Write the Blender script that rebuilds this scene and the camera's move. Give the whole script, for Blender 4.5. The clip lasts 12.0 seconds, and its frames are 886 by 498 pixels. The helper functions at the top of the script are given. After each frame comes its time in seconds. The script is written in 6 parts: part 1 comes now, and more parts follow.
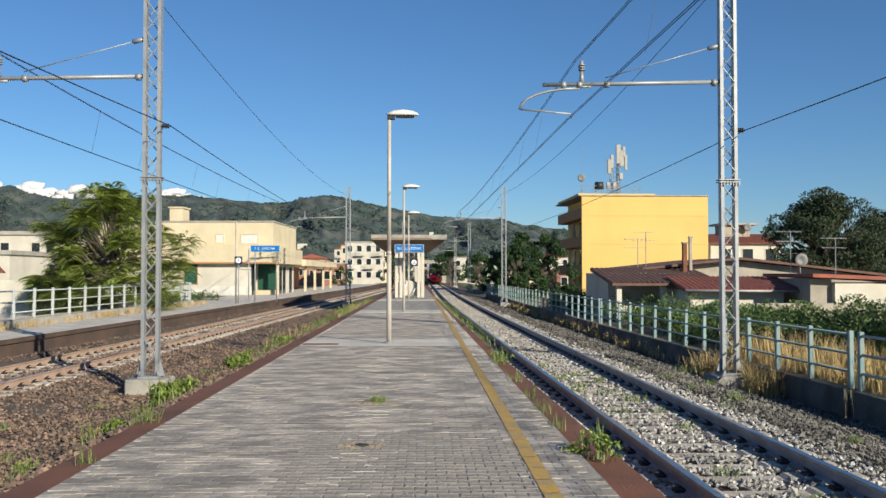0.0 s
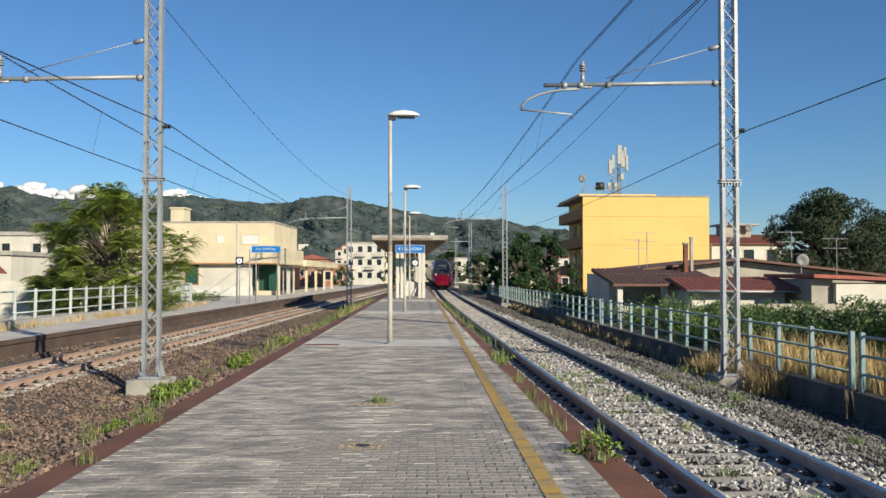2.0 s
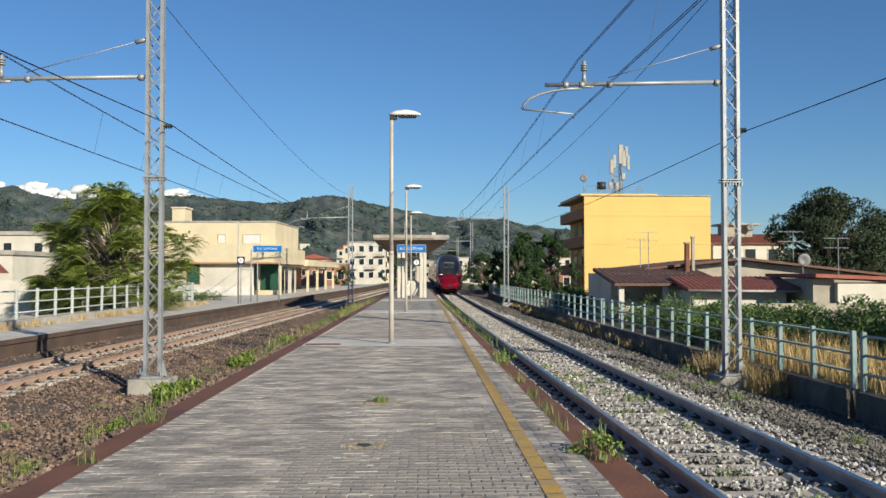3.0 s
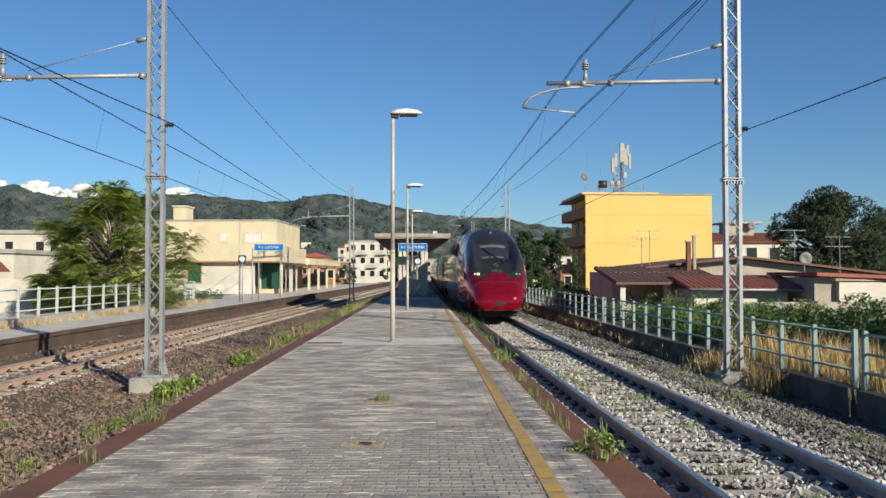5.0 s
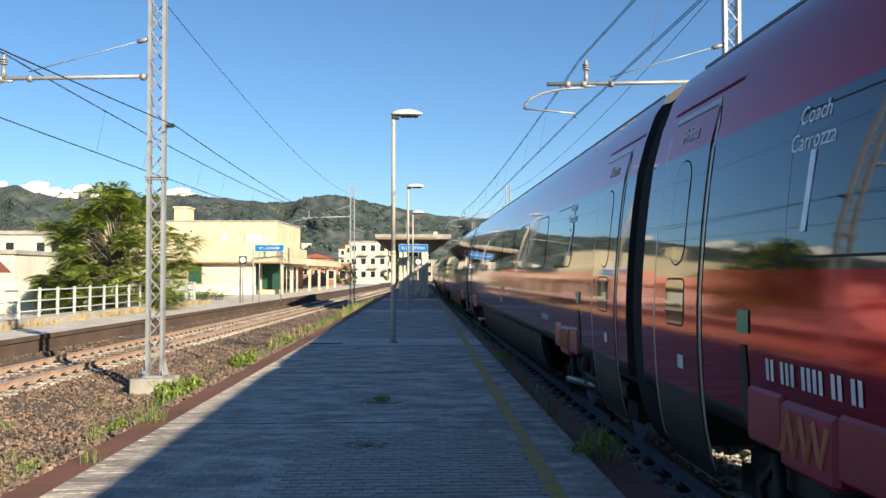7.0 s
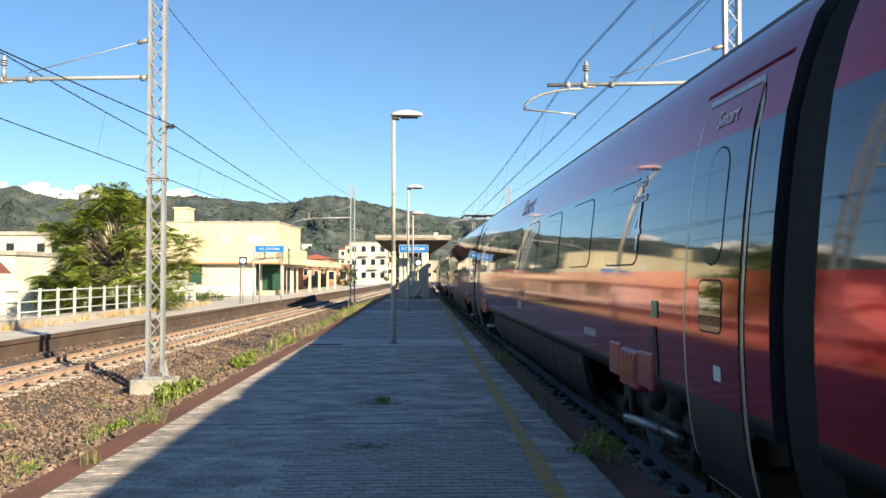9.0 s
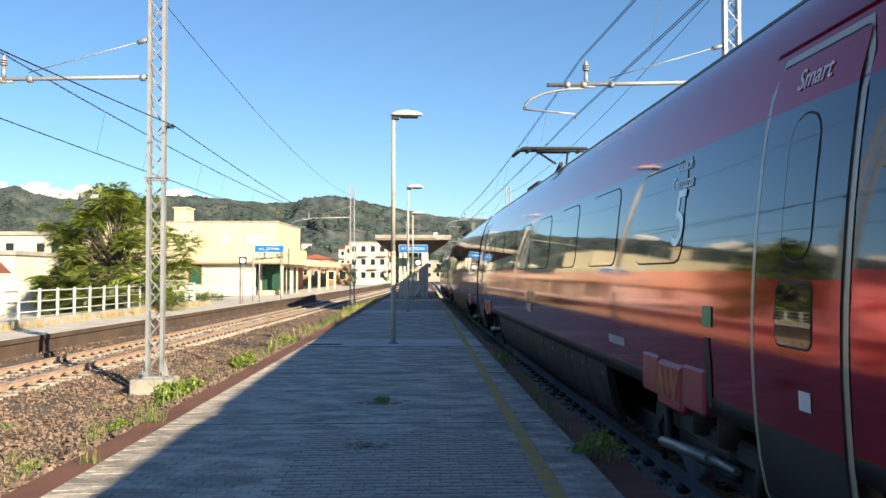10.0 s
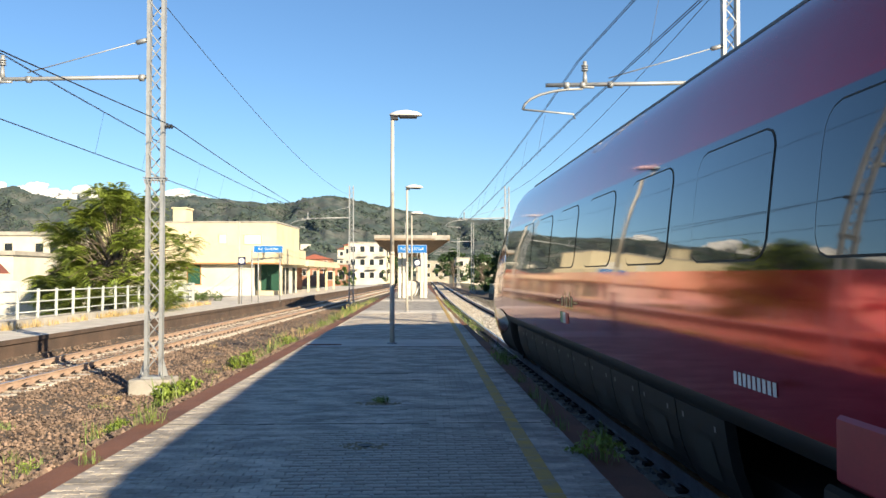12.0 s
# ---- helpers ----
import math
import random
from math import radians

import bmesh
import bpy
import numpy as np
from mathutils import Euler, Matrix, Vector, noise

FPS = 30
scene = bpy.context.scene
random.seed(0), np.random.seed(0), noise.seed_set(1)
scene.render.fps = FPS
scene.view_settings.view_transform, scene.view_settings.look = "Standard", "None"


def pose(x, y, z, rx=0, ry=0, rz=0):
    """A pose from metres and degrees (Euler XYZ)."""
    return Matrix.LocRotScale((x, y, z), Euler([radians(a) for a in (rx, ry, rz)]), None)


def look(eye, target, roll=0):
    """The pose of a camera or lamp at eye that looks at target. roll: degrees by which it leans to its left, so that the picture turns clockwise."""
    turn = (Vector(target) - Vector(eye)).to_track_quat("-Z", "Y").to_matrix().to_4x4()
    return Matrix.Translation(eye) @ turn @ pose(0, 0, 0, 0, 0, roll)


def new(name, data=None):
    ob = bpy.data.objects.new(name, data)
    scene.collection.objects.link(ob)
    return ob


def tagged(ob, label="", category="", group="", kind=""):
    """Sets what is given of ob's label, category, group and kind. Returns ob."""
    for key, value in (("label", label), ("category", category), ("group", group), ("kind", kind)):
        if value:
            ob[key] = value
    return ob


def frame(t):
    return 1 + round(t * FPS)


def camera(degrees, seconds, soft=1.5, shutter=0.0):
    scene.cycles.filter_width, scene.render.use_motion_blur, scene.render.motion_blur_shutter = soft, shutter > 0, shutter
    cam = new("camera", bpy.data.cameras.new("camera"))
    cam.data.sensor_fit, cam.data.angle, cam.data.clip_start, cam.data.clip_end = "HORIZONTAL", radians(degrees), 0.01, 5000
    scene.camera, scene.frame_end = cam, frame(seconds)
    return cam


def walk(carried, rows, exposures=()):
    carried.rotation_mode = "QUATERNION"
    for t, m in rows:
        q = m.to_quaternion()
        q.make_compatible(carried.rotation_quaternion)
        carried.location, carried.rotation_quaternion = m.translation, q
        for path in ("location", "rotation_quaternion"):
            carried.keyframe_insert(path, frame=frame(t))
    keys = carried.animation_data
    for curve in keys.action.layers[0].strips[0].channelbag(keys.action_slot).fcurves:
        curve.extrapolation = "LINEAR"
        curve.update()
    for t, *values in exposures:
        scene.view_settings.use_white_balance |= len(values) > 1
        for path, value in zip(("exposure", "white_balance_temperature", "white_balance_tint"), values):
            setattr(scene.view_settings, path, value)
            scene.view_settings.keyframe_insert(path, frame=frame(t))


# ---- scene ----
import functools

# World: x across the tracks, y along the platform, z up; z = 0 is the rail top of the track beside the platform.
EYE_Z = 1.88
cam = camera(52.2, 12.0, soft=1.5)


def aim(dx, dy):
    """A tiny turn of the held camera about its stand."""
    return pose(0, 0, EYE_Z, 91.575 + dy * 0.0358, 0, -2.612 + dx * 0.0358)


walk(cam, [(0.0, aim(-1.3, -0.6)), (0.5, aim(-1.2, 0)), (1.0, aim(0, 0)), (1.5, aim(0.1, 0)), (2.0, aim(0.4, 0.3)), (2.5, aim(1.6, 0.3)),
           (3.0, aim(2.8, -0.4)), (4.0, aim(4.0, -1.6)), (5.0, aim(5.0, -2.8)), (5.5, aim(6.0, -3.0)), (6.0, aim(6.0, -2.5)), (6.5, aim(6.1, -2.1)),
           (7.0, aim(6.1, -1.4)), (8.0, aim(6.3, -0.6)), (9.0, aim(6.4, 0)), (9.5, aim(6.0, -0.4)), (10.0, aim(6.0, -0.2)), (10.5, aim(6.0, 0)),
           (11.0, aim(4.8, 0.1)), (11.5, aim(4.5, 0.5)), (12.0, aim(4.2, 0.2))],
     exposures=[(0.0, 0.52, 5750, 6), (5.6, 0.48, 5750, 6), (6.3, 0.52, 5750, 6), (6.5, 0.58, 5850, 6), (7.0, 1.04, 6250, 7), (8.0, 1.18, 6450, 7), (9.0, 1.27, 6550, 7), (10.5, 1.3, 6550, 7), (12.0, 1.27, 6550, 7)])

# ---- sky and sun ----
SUN_TO = Vector((1.0, -1.35, 0.70)).normalized()
world = bpy.data.worlds.new("sky")
scene.world = world
world.use_nodes = True
wn, wl = world.node_tree.nodes, world.node_tree.links
sky = wn.new("ShaderNodeTexSky")
sky.sky_type, sky.sun_disc = "NISHITA", False
sky.sun_elevation = math.asin(SUN_TO.z)
sky.sun_rotation = math.atan2(SUN_TO.x, SUN_TO.y)
sky.altitude, sky.air_density, sky.dust_density, sky.ozone_density = 20, 1.0, 0.0, 6.0
wl.new(sky.outputs[0], wn["Background"].inputs[0])
wn["Background"].inputs[1].default_value = 0.063
sun = new("sun", bpy.data.lights.new("sun", "SUN"))
sun.data.energy, sun.data.angle, sun.data.color = 4.75, radians(0.53), (1.0, 0.84, 0.61)
sun.matrix_basis = look(SUN_TO * 100, (0, 0, 0))


# ---- materials ----
def mat(name, col, col2=None, scale=4.0, rough=0.7, metal=0.0, bump=0.0, bscale=40.0, fine=0.25, coat=0.0, lo=0.35, hi=0.65, stretch=None, rnd=0.0, isl=0.0, spec=0.5):
    """Two-scale mottled surface: col to col2 over big blotches, fine grain, fine relief; rnd, isl: brightness spread per object, per loose piece."""
    m = bpy.data.materials.new(name)
    m.use_nodes = True
    n, l = m.node_tree.nodes, m.node_tree.links
    b = n["Principled BSDF"]
    b.inputs["Roughness"].default_value, b.inputs["Metallic"].default_value = rough, metal
    b.inputs["Coat Weight"].default_value, b.inputs["Coat Roughness"].default_value = coat, 0.03
    b.inputs["Specular IOR Level"].default_value = spec
    col2 = col2 or tuple(c * 0.8 for c in col)
    co = n.new("ShaderNodeTexCoord")
    out = co.outputs["Object"]
    if stretch:
        mp = n.new("ShaderNodeMapping")
        mp.inputs["Scale"].default_value = stretch
        l.new(out, mp.inputs[0])
        out = mp.outputs[0]
    t1 = n.new("ShaderNodeTexNoise")
    t1.inputs["Scale"].default_value, t1.inputs["Detail"].default_value, t1.inputs["Roughness"].default_value = scale, 5, 0.6
    l.new(out, t1.inputs[0])
    r = n.new("ShaderNodeValToRGB")
    r.color_ramp.elements[0].position, r.color_ramp.elements[1].position = lo, hi
    r.color_ramp.elements[0].color, r.color_ramp.elements[1].color = (*col, 1), (*col2, 1)
    l.new(t1.outputs[0], r.inputs[0])
    t2 = n.new("ShaderNodeTexNoise")
    t2.inputs["Scale"].default_value, t2.inputs["Detail"].default_value = bscale, 3
    l.new(out, t2.inputs[0])
    v = n.new("ShaderNodeMapRange")
    v.inputs["To Min"].default_value, v.inputs["To Max"].default_value = 1 - fine, 1 + fine
    l.new(t2.outputs[0], v.inputs[0])
    hsv = n.new("ShaderNodeHueSaturation")
    l.new(r.outputs[0], hsv.inputs["Color"])
    val = v.outputs[0]
    for amount, kind in ((rnd, "ShaderNodeObjectInfo"), (isl, "ShaderNodeNewGeometry")):
        if amount:
            i = n.new(kind)
            w = n.new("ShaderNodeMapRange")
            w.inputs["To Min"].default_value, w.inputs["To Max"].default_value = 1 - amount, 1 + amount
            l.new(i.outputs["Random" if amount is rnd and kind.endswith("Info") else "Random Per Island"], w.inputs[0])
            mu = n.new("ShaderNodeMath")
            mu.operation = "MULTIPLY"
            l.new(val, mu.inputs[0]), l.new(w.outputs[0], mu.inputs[1])
            val = mu.outputs[0]
    l.new(val, hsv.inputs["Value"])
    l.new(hsv.outputs[0], b.inputs["Base Color"])
    if bump:
        bn = n.new("ShaderNodeBump")
        bn.inputs["Strength"].default_value, bn.inputs["Distance"].default_value = bump, 0.02
        l.new(t2.outputs[0], bn.inputs["Height"])
        l.new(bn.outputs[0], b.inputs["Normal"])
    return m


M = {
    "ground": mat("ballast_bed", (0.12, 0.088, 0.066), (0.07, 0.055, 0.044), 0.9, 0.95, bump=1.0, bscale=14, fine=0.6),
    "far_ground": mat("dry_earth", (0.2, 0.16, 0.1), (0.08, 0.1, 0.04), 0.05, 0.95),
    "concrete": mat("weathered_concrete", (0.42, 0.39, 0.34), (0.27, 0.25, 0.22), 1.2, 0.9, bump=0.4, bscale=60),
    "slab": mat("platform_slab", (0.62, 0.57, 0.51), (0.45, 0.42, 0.37), 1.5, 0.9, bump=0.3, bscale=50),
    "paver": mat("paver_concrete", (0.5, 0.435, 0.36), (0.25, 0.218, 0.18), 2.2, 0.6, bump=0.6, bscale=60, fine=0.45, rnd=0.14, lo=0.4, hi=0.58, stretch=(0.75, 1.3, 1)),
    "paver_mix": mat("paver_concrete_worn", (0.5, 0.435, 0.36), (0.25, 0.218, 0.18), 2.2, 0.6, bump=0.6, bscale=34, fine=0.45, isl=0.14, lo=0.4, hi=0.58, stretch=(0.75, 1.3, 1)),
    "joint": mat("joint_sand", (0.4, 0.37, 0.33), (0.22, 0.2, 0.18), 2.5, 0.95, bump=0.5, bscale=80),
    "rust_kerb": mat("rust_stained_kerb", (0.2, 0.082, 0.046), (0.12, 0.052, 0.033), 1.3, 0.85, bump=0.4, bscale=50),
    "yellow_line": mat("worn_yellow_paint", (0.55, 0.33, 0.045), (0.36, 0.27, 0.14), 5, 0.7, bump=0.3, bscale=70),
    "rail_rust": mat("rust_orange_rail", (0.44, 0.32, 0.24), (0.33, 0.22, 0.16), 3, 0.8, bump=0.2),
    "rail_side": mat("worn_grey_rail", (0.34, 0.34, 0.36), (0.23, 0.22, 0.23), 3, 0.45, metal=0.1, bump=0.2),
    "mossy": mat("mossy_concrete", (0.16, 0.145, 0.12), (0.08, 0.075, 0.06), 1.5, 0.95, bump=0.5, fine=0.4),
    "plat_wall": mat("grimy_brown_wall", (0.11, 0.07, 0.05), (0.06, 0.042, 0.033), 0.8, 0.9, bump=0.4, fine=0.3),
    "rail_top": mat("polished_rail", (0.45, 0.46, 0.48), (0.32, 0.33, 0.35), 3, 0.28, metal=1.0),
    "sleeper": mat("concrete_sleeper", (0.52, 0.47, 0.4), (0.36, 0.31, 0.26), 2, 0.9, bump=0.4, rnd=0.15),
    "clip": mat("dark_rail_clip", (0.05, 0.04, 0.035), None, 9, 0.6, metal=0.5),
    "galv": mat("galvanised_steel", (0.36, 0.37, 0.38), (0.27, 0.28, 0.29), 2.5, 0.5, metal=0.3, fine=0.15),
    "white_pole": mat("pale_grey_pole_paint", (0.52, 0.48, 0.42), (0.4, 0.35, 0.29), 2, 0.5, fine=0.1),
    "lamp_white": mat("lamp_cover", (0.78, 0.76, 0.72), None, 4, 0.4, fine=0.05),
    "dark": mat("dark_metal", (0.03, 0.03, 0.032), None, 5, 0.5),
    "wire": mat("overhead_wire", (0.035, 0.035, 0.04), None, 5, 0.5, metal=0.3),
    "cream": mat("cream_render", (0.66, 0.57, 0.39), (0.56, 0.48, 0.32), 0.6, 0.9, bump=0.2, bscale=30, fine=0.08),
    "white_wall": mat("white_render", (0.64, 0.6, 0.52), (0.52, 0.48, 0.4), 0.5, 0.9, bump=0.2, bscale=30, fine=0.1),
    "yellow_wall": mat("yellow_render", (0.74, 0.5, 0.16), (0.68, 0.45, 0.14), 0.25, 0.9, bump=0.15, bscale=20, fine=0.06),
    "sign_blue": mat("sign_blue", (0.01, 0.16, 0.5), None, 5, 0.4, fine=0.04),
    "white": mat("white_paint", (0.8, 0.8, 0.78), None, 5, 0.5, fine=0.05),
    "green_door": mat("green_shutter", (0.015, 0.08, 0.05), None, 3, 0.6),
    "window_dark": mat("window_glass", (0.02, 0.024, 0.028), None, 3, 0.08, fine=0.1),
    "canopy_under": mat("canopy_soffit", (0.3, 0.22, 0.15), (0.22, 0.16, 0.11), 0.8, 0.9, bump=0.3),
    "fence_blue": mat("pale_blue_fence_paint", (0.17, 0.29, 0.31), (0.3, 0.34, 0.31), 3, 0.6, fine=0.2, rnd=0.15),
    "fence_white": mat("white_fence_paint", (0.48, 0.5, 0.48), (0.38, 0.4, 0.38), 3, 0.6, fine=0.15, rnd=0.1),
    "train_red": mat("train_red_lacquer", (0.46, 0.01, 0.035), None, 1.0, 0.09, metal=0.7, fine=0.04, coat=0.22, spec=0.3, bump=0.05, bscale=1.3),
    "train_band": mat("train_dark_band", (0.012, 0.014, 0.022), None, 1.0, 0.05, fine=0.03, coat=0.5, bump=0.05, bscale=1.3),
    "train_black": mat("train_black_lacquer", (0.022, 0.02, 0.02), None, 1.0, 0.4, fine=0.08, coat=0.15),
    "train_skirt": mat("train_grey_skirt", (0.018, 0.018, 0.02), (0.012, 0.012, 0.013), 2.0, 0.5, fine=0.15),
    "train_glass": mat("train_window", (0.008, 0.009, 0.013), None, 1.0, 0.03, fine=0.02, coat=0.5),
    "rubber": mat("black_rubber", (0.012, 0.012, 0.012), None, 4, 0.7),
    "bark": mat("bark", (0.16, 0.13, 0.1), (0.09, 0.07, 0.055), 6, 0.95, bump=0.6, bscale=30),
    # hill: the bluish cast of distant haze is mixed into the base colours
    "hill": mat("wooded_hill_haze_tint", (0.042, 0.066, 0.062), (0.13, 0.13, 0.115), 0.012, 0.95, fine=0.7, bscale=0.045, lo=0.42, hi=0.75, bump=1.0),
    "cloud": mat("cloud", (0.72, 0.72, 0.73), None, 0.01, 1.0, fine=0.03),
    "tile": mat("red_roof_tile", (0.3, 0.09, 0.06), (0.2, 0.07, 0.05), 3, 0.85, bump=0.3, rnd=0.2),
}


# ---- building helpers ----
def part(name, bm, material, parent=None, label="", smooth=False):
    """Links a bmesh as one mesh object under parent; material may be a list for the faces' slots."""
    me = bpy.data.meshes.new(name)
    bm.normal_update()
    bm.to_mesh(me)
    bm.free()
    for m in material if isinstance(material, (list, tuple)) else [material]:
        me.materials.append(M[m])
    if smooth:
        me.polygons.foreach_set("use_smooth", [True] * len(me.polygons))
    ob = new(name, me)
    ob.parent = parent
    if label:
        tagged(ob, label)
    return ob


def thing(name, m, label, category, group="", kind=""):
    ob = new(name)
    ob.empty_display_size = 0.2
    ob.matrix_basis = m
    return tagged(ob, label, category, group, kind)


def B():
    return bmesh.new()


def box(bm, x0, x1, y0, y1, z0, z1, bevel=0.0, slot=0):
    v = [bm.verts.new((x, y, z)) for z in (z0, z1) for y in (y0, y1) for x in (x0, x1)]
    fs = [bm.faces.new([v[i] for i in f]) for f in ((0, 2, 3, 1), (4, 5, 7, 6), (0, 1, 5, 4), (2, 6, 7, 3), (0, 4, 6, 2), (1, 3, 7, 5))]
    for f in fs:
        f.material_index = slot
    if bevel:
        es = list({e for f in fs for e in f.edges})
        bmesh.ops.bevel(bm, geom=es, offset=bevel, segments=1, affect="EDGES")
    return bm


def tube(bm, p, q, r, r2=None, seg=8, slot=0, caps=True):
    p, q = Vector(p), Vector(q)
    r2 = r if r2 is None else r2
    rot = (q - p).to_track_quat("Z", "Y").to_matrix()
    rings = []
    for c, rr in ((p, r), (q, r2)):
        rings.append([bm.verts.new(c + rot @ Vector((math.cos(a) * rr, math.sin(a) * rr, 0))) for a in (2 * math.pi * (i + 0.5) / seg for i in range(seg))])
    for i in range(seg):
        f = bm.faces.new((rings[0][i], rings[0][(i + 1) % seg], rings[1][(i + 1) % seg], rings[1][i]))
        f.material_index, f.smooth = slot, seg > 5
    if caps:
        bm.faces.new(rings[0][::-1]).material_index = slot
        bm.faces.new(rings[1]).material_index = slot
    return bm


def path_tube(bm, pts, r, seg=6, slot=0):
    pts = [Vector(p) for p in pts]
    rings = []
    for i, p in enumerate(pts):
        d = (pts[min(i + 1, len(pts) - 1)] - pts[max(i - 1, 0)]).normalized()
        x = d.cross(Vector((0, 0, 1)) if abs(d.z) < 0.9 else Vector((0, 1, 0))).normalized()
        y = d.cross(x)
        rings.append([bm.verts.new(p + (x * math.cos(a) + y * math.sin(a)) * r) for a in (2 * math.pi * k / seg for k in range(seg))])
    for a, b in zip(rings, rings[1:]):
        for k in range(seg):
            f = bm.faces.new((a[k], a[(k + 1) % seg], b[(k + 1) % seg], b[k]))
            f.material_index, f.smooth = slot, seg > 5
    bm.faces.new(rings[0][::-1]), bm.faces.new(rings[-1])
    return bm


def sweep(bm, section, stations, closed=True, slots=None):
    """section(i) gives the ring of points at station i."""
    rings = [[bm.verts.new(p) for p in section(s)] for s in stations]
    n = len(rings[0])
    for a, b in zip(rings, rings[1:]):
        for i in range(n if closed else n - 1):
            f = bm.faces.new((a[i], a[(i + 1) % n], b[(i + 1) % n], b[i]))
            if slots:
                f.material_index = slots[i]
    return rings


def prism(bm, outline, y0, y1, slot=0):
    """An outline in x, z drawn out along y."""
    a = [bm.verts.new((x, y0, z)) for x, z in outline]
    b = [bm.verts.new((x, y1, z)) for x, z in outline]
    n = len(a)
    fs = [bm.faces.new((a[i], a[(i + 1) % n], b[(i + 1) % n], b[i])) for i in range(n)] + [bm.faces.new(a[::-1]), bm.faces.new(b)]
    for f in fs:
        f.material_index = slot
    return bm


def words(text, size, extrude=0.002, spacing=1.0):
    cu = bpy.data.curves.new("words", "FONT")
    cu.body, cu.size, cu.extrude, cu.align_x, cu.align_y = text, size, extrude, "CENTER", "CENTER"
    cu.resolution_u, cu.space_character = 3, spacing
    ob = bpy.data.objects.new("words", cu)
    scene.collection.objects.link(ob)
    bpy.context.view_layer.update()
    me = bpy.data.meshes.new_from_object(ob.evaluated_get(bpy.context.evaluated_depsgraph_get()))
    bpy.data.objects.remove(ob)
    bpy.data.curves.remove(cu)
    return me


WORDS = {}


def lettering(text, size, m, parent, material, shear=0.0, name="lettering"):
    key = (text, size, material)
    if key not in WORDS:
        me = words(text, size, 0.002, 1.3 if shear > 0.18 else 1.0)
        if shear:
            for v in me.vertices:
                v.co.x += shear * v.co.y
        me.materials.append(M[material])
        WORDS[key] = me
    ob = new(name, WORDS[key])
    ob.parent = parent
    ob.matrix_basis = m
    return ob


def curve_x(y):
    """How far the tracks have bent to the side at y."""
    return y * y / 7500.0 if y < 80 else 0.853 + 0.0229 * (y - 80)


TRACK_X = 3.44
LEFT_SLOPE = 0.0565


def left_x(y):
    """Centre line of the other track."""
    return -9.8 + LEFT_SLOPE * y


PLAT_Z = 0.42
LEFT_RAIL_Z = -0.30
LEFT_PLAT_Z = 0.17
MASTS = (-28.5, 19.3, 67.0, 115.0, 163.0)


def right_edge(y):
    return 1.44 + 0.012 * (y - 5.9)


def left_edge(y):
    return -2.55 + 0.0256 * y


def smoothstep(a, b, t):
    t = min(1.0, max(0.0, (t - a) / (b - a)))
    return t * t * (3 - 2 * t)


def ground_z(x, y):
    """Height of the ballast and earth."""
    yy = min(max(y, -40.0), 230.0)
    c = curve_x(yy) if yy > 0 else 0.0
    lx = left_x(yy)
    z = -0.22
    if x > TRACK_X + 1.7 + c:
        z -= 0.45 * smoothstep(TRACK_X + 1.7 + c, 7.6 + c, x)
        z += 0.25 * smoothstep(8.0 + c, 8.6 + c, x) - 1.6 * smoothstep(9.5 + c, 24 + c, x)
    elif x < left_edge(yy) - 0.2:
        low = -0.62
        top = 0.27
        e = left_edge(yy) - 0.3
        z = top + (low - top) * smoothstep(e, e - 2.2, x)
        z += (-0.5 - low) * smoothstep(lx + 2.6, lx + 1.6, x)
        z += 0.2 * smoothstep(lx - 1.2, lx - 1.6, x)
        z -= 1.4 * smoothstep(lx - 6.5, lx - 12, x)
    return z


# ---- ground ----
def build_ground():
    xs = [-3500, -1500, -600, -250, -120, -70, -45, -34, -28, -24, -21] + [-19 + 0.5 * i for i in range(64)] + [13.5, 15, 17, 20, 24, 30, 45, 70, 120, 250, 600, 1500, 3500]
    ys = [-3500, -1500, -500, -200, -90, -50, -30, -20, -14, -10] + [-8 + 0.7 * i for i in range(120)] + [78, 82, 87, 93, 100, 110, 120, 135, 150, 170, 200, 240, 300, 500, 900, 1600, 3000, 4500]
    bm = B()
    grid = []
    for y in ys:
        row = []
        for x in xs:
            far = max(abs(x), abs(y - 60)) > 200
            z = ground_z(x, y) + (0 if far else 0.05 * noise.noise(Vector((x * 0.8, y * 0.8, 0))))
            row.append(bm.verts.new((x, y, z if not far else -1.5)))
        grid.append(row)
    for a, b in zip(grid, grid[1:]):
        for i in range(len(xs) - 1):
            f = bm.faces.new((a[i], a[i + 1], b[i + 1], b[i]))
            c = f.calc_center_median()
            f.material_index = 0 if -13 < c.x < 8.5 + curve_x(max(c.y, 0)) and -60 < c.y < 230 else 1
            f.smooth = True
    tagged(part("ground", bm, ["ground", "far_ground"]), "brown stony ballast bed and dry earth around the tracks", "ground", kind="structure")


build_ground()


# ---- tracks ----
RAIL = [(-0.036, 0.0), (0.036, 0.0), (0.036, -0.03), (0.01, -0.045), (0.01, -0.13), (0.07, -0.15), (0.07, -0.16), (-0.07, -0.16), (-0.07, -0.15), (-0.01, -0.13), (-0.01, -0.045), (-0.036, -0.03)]


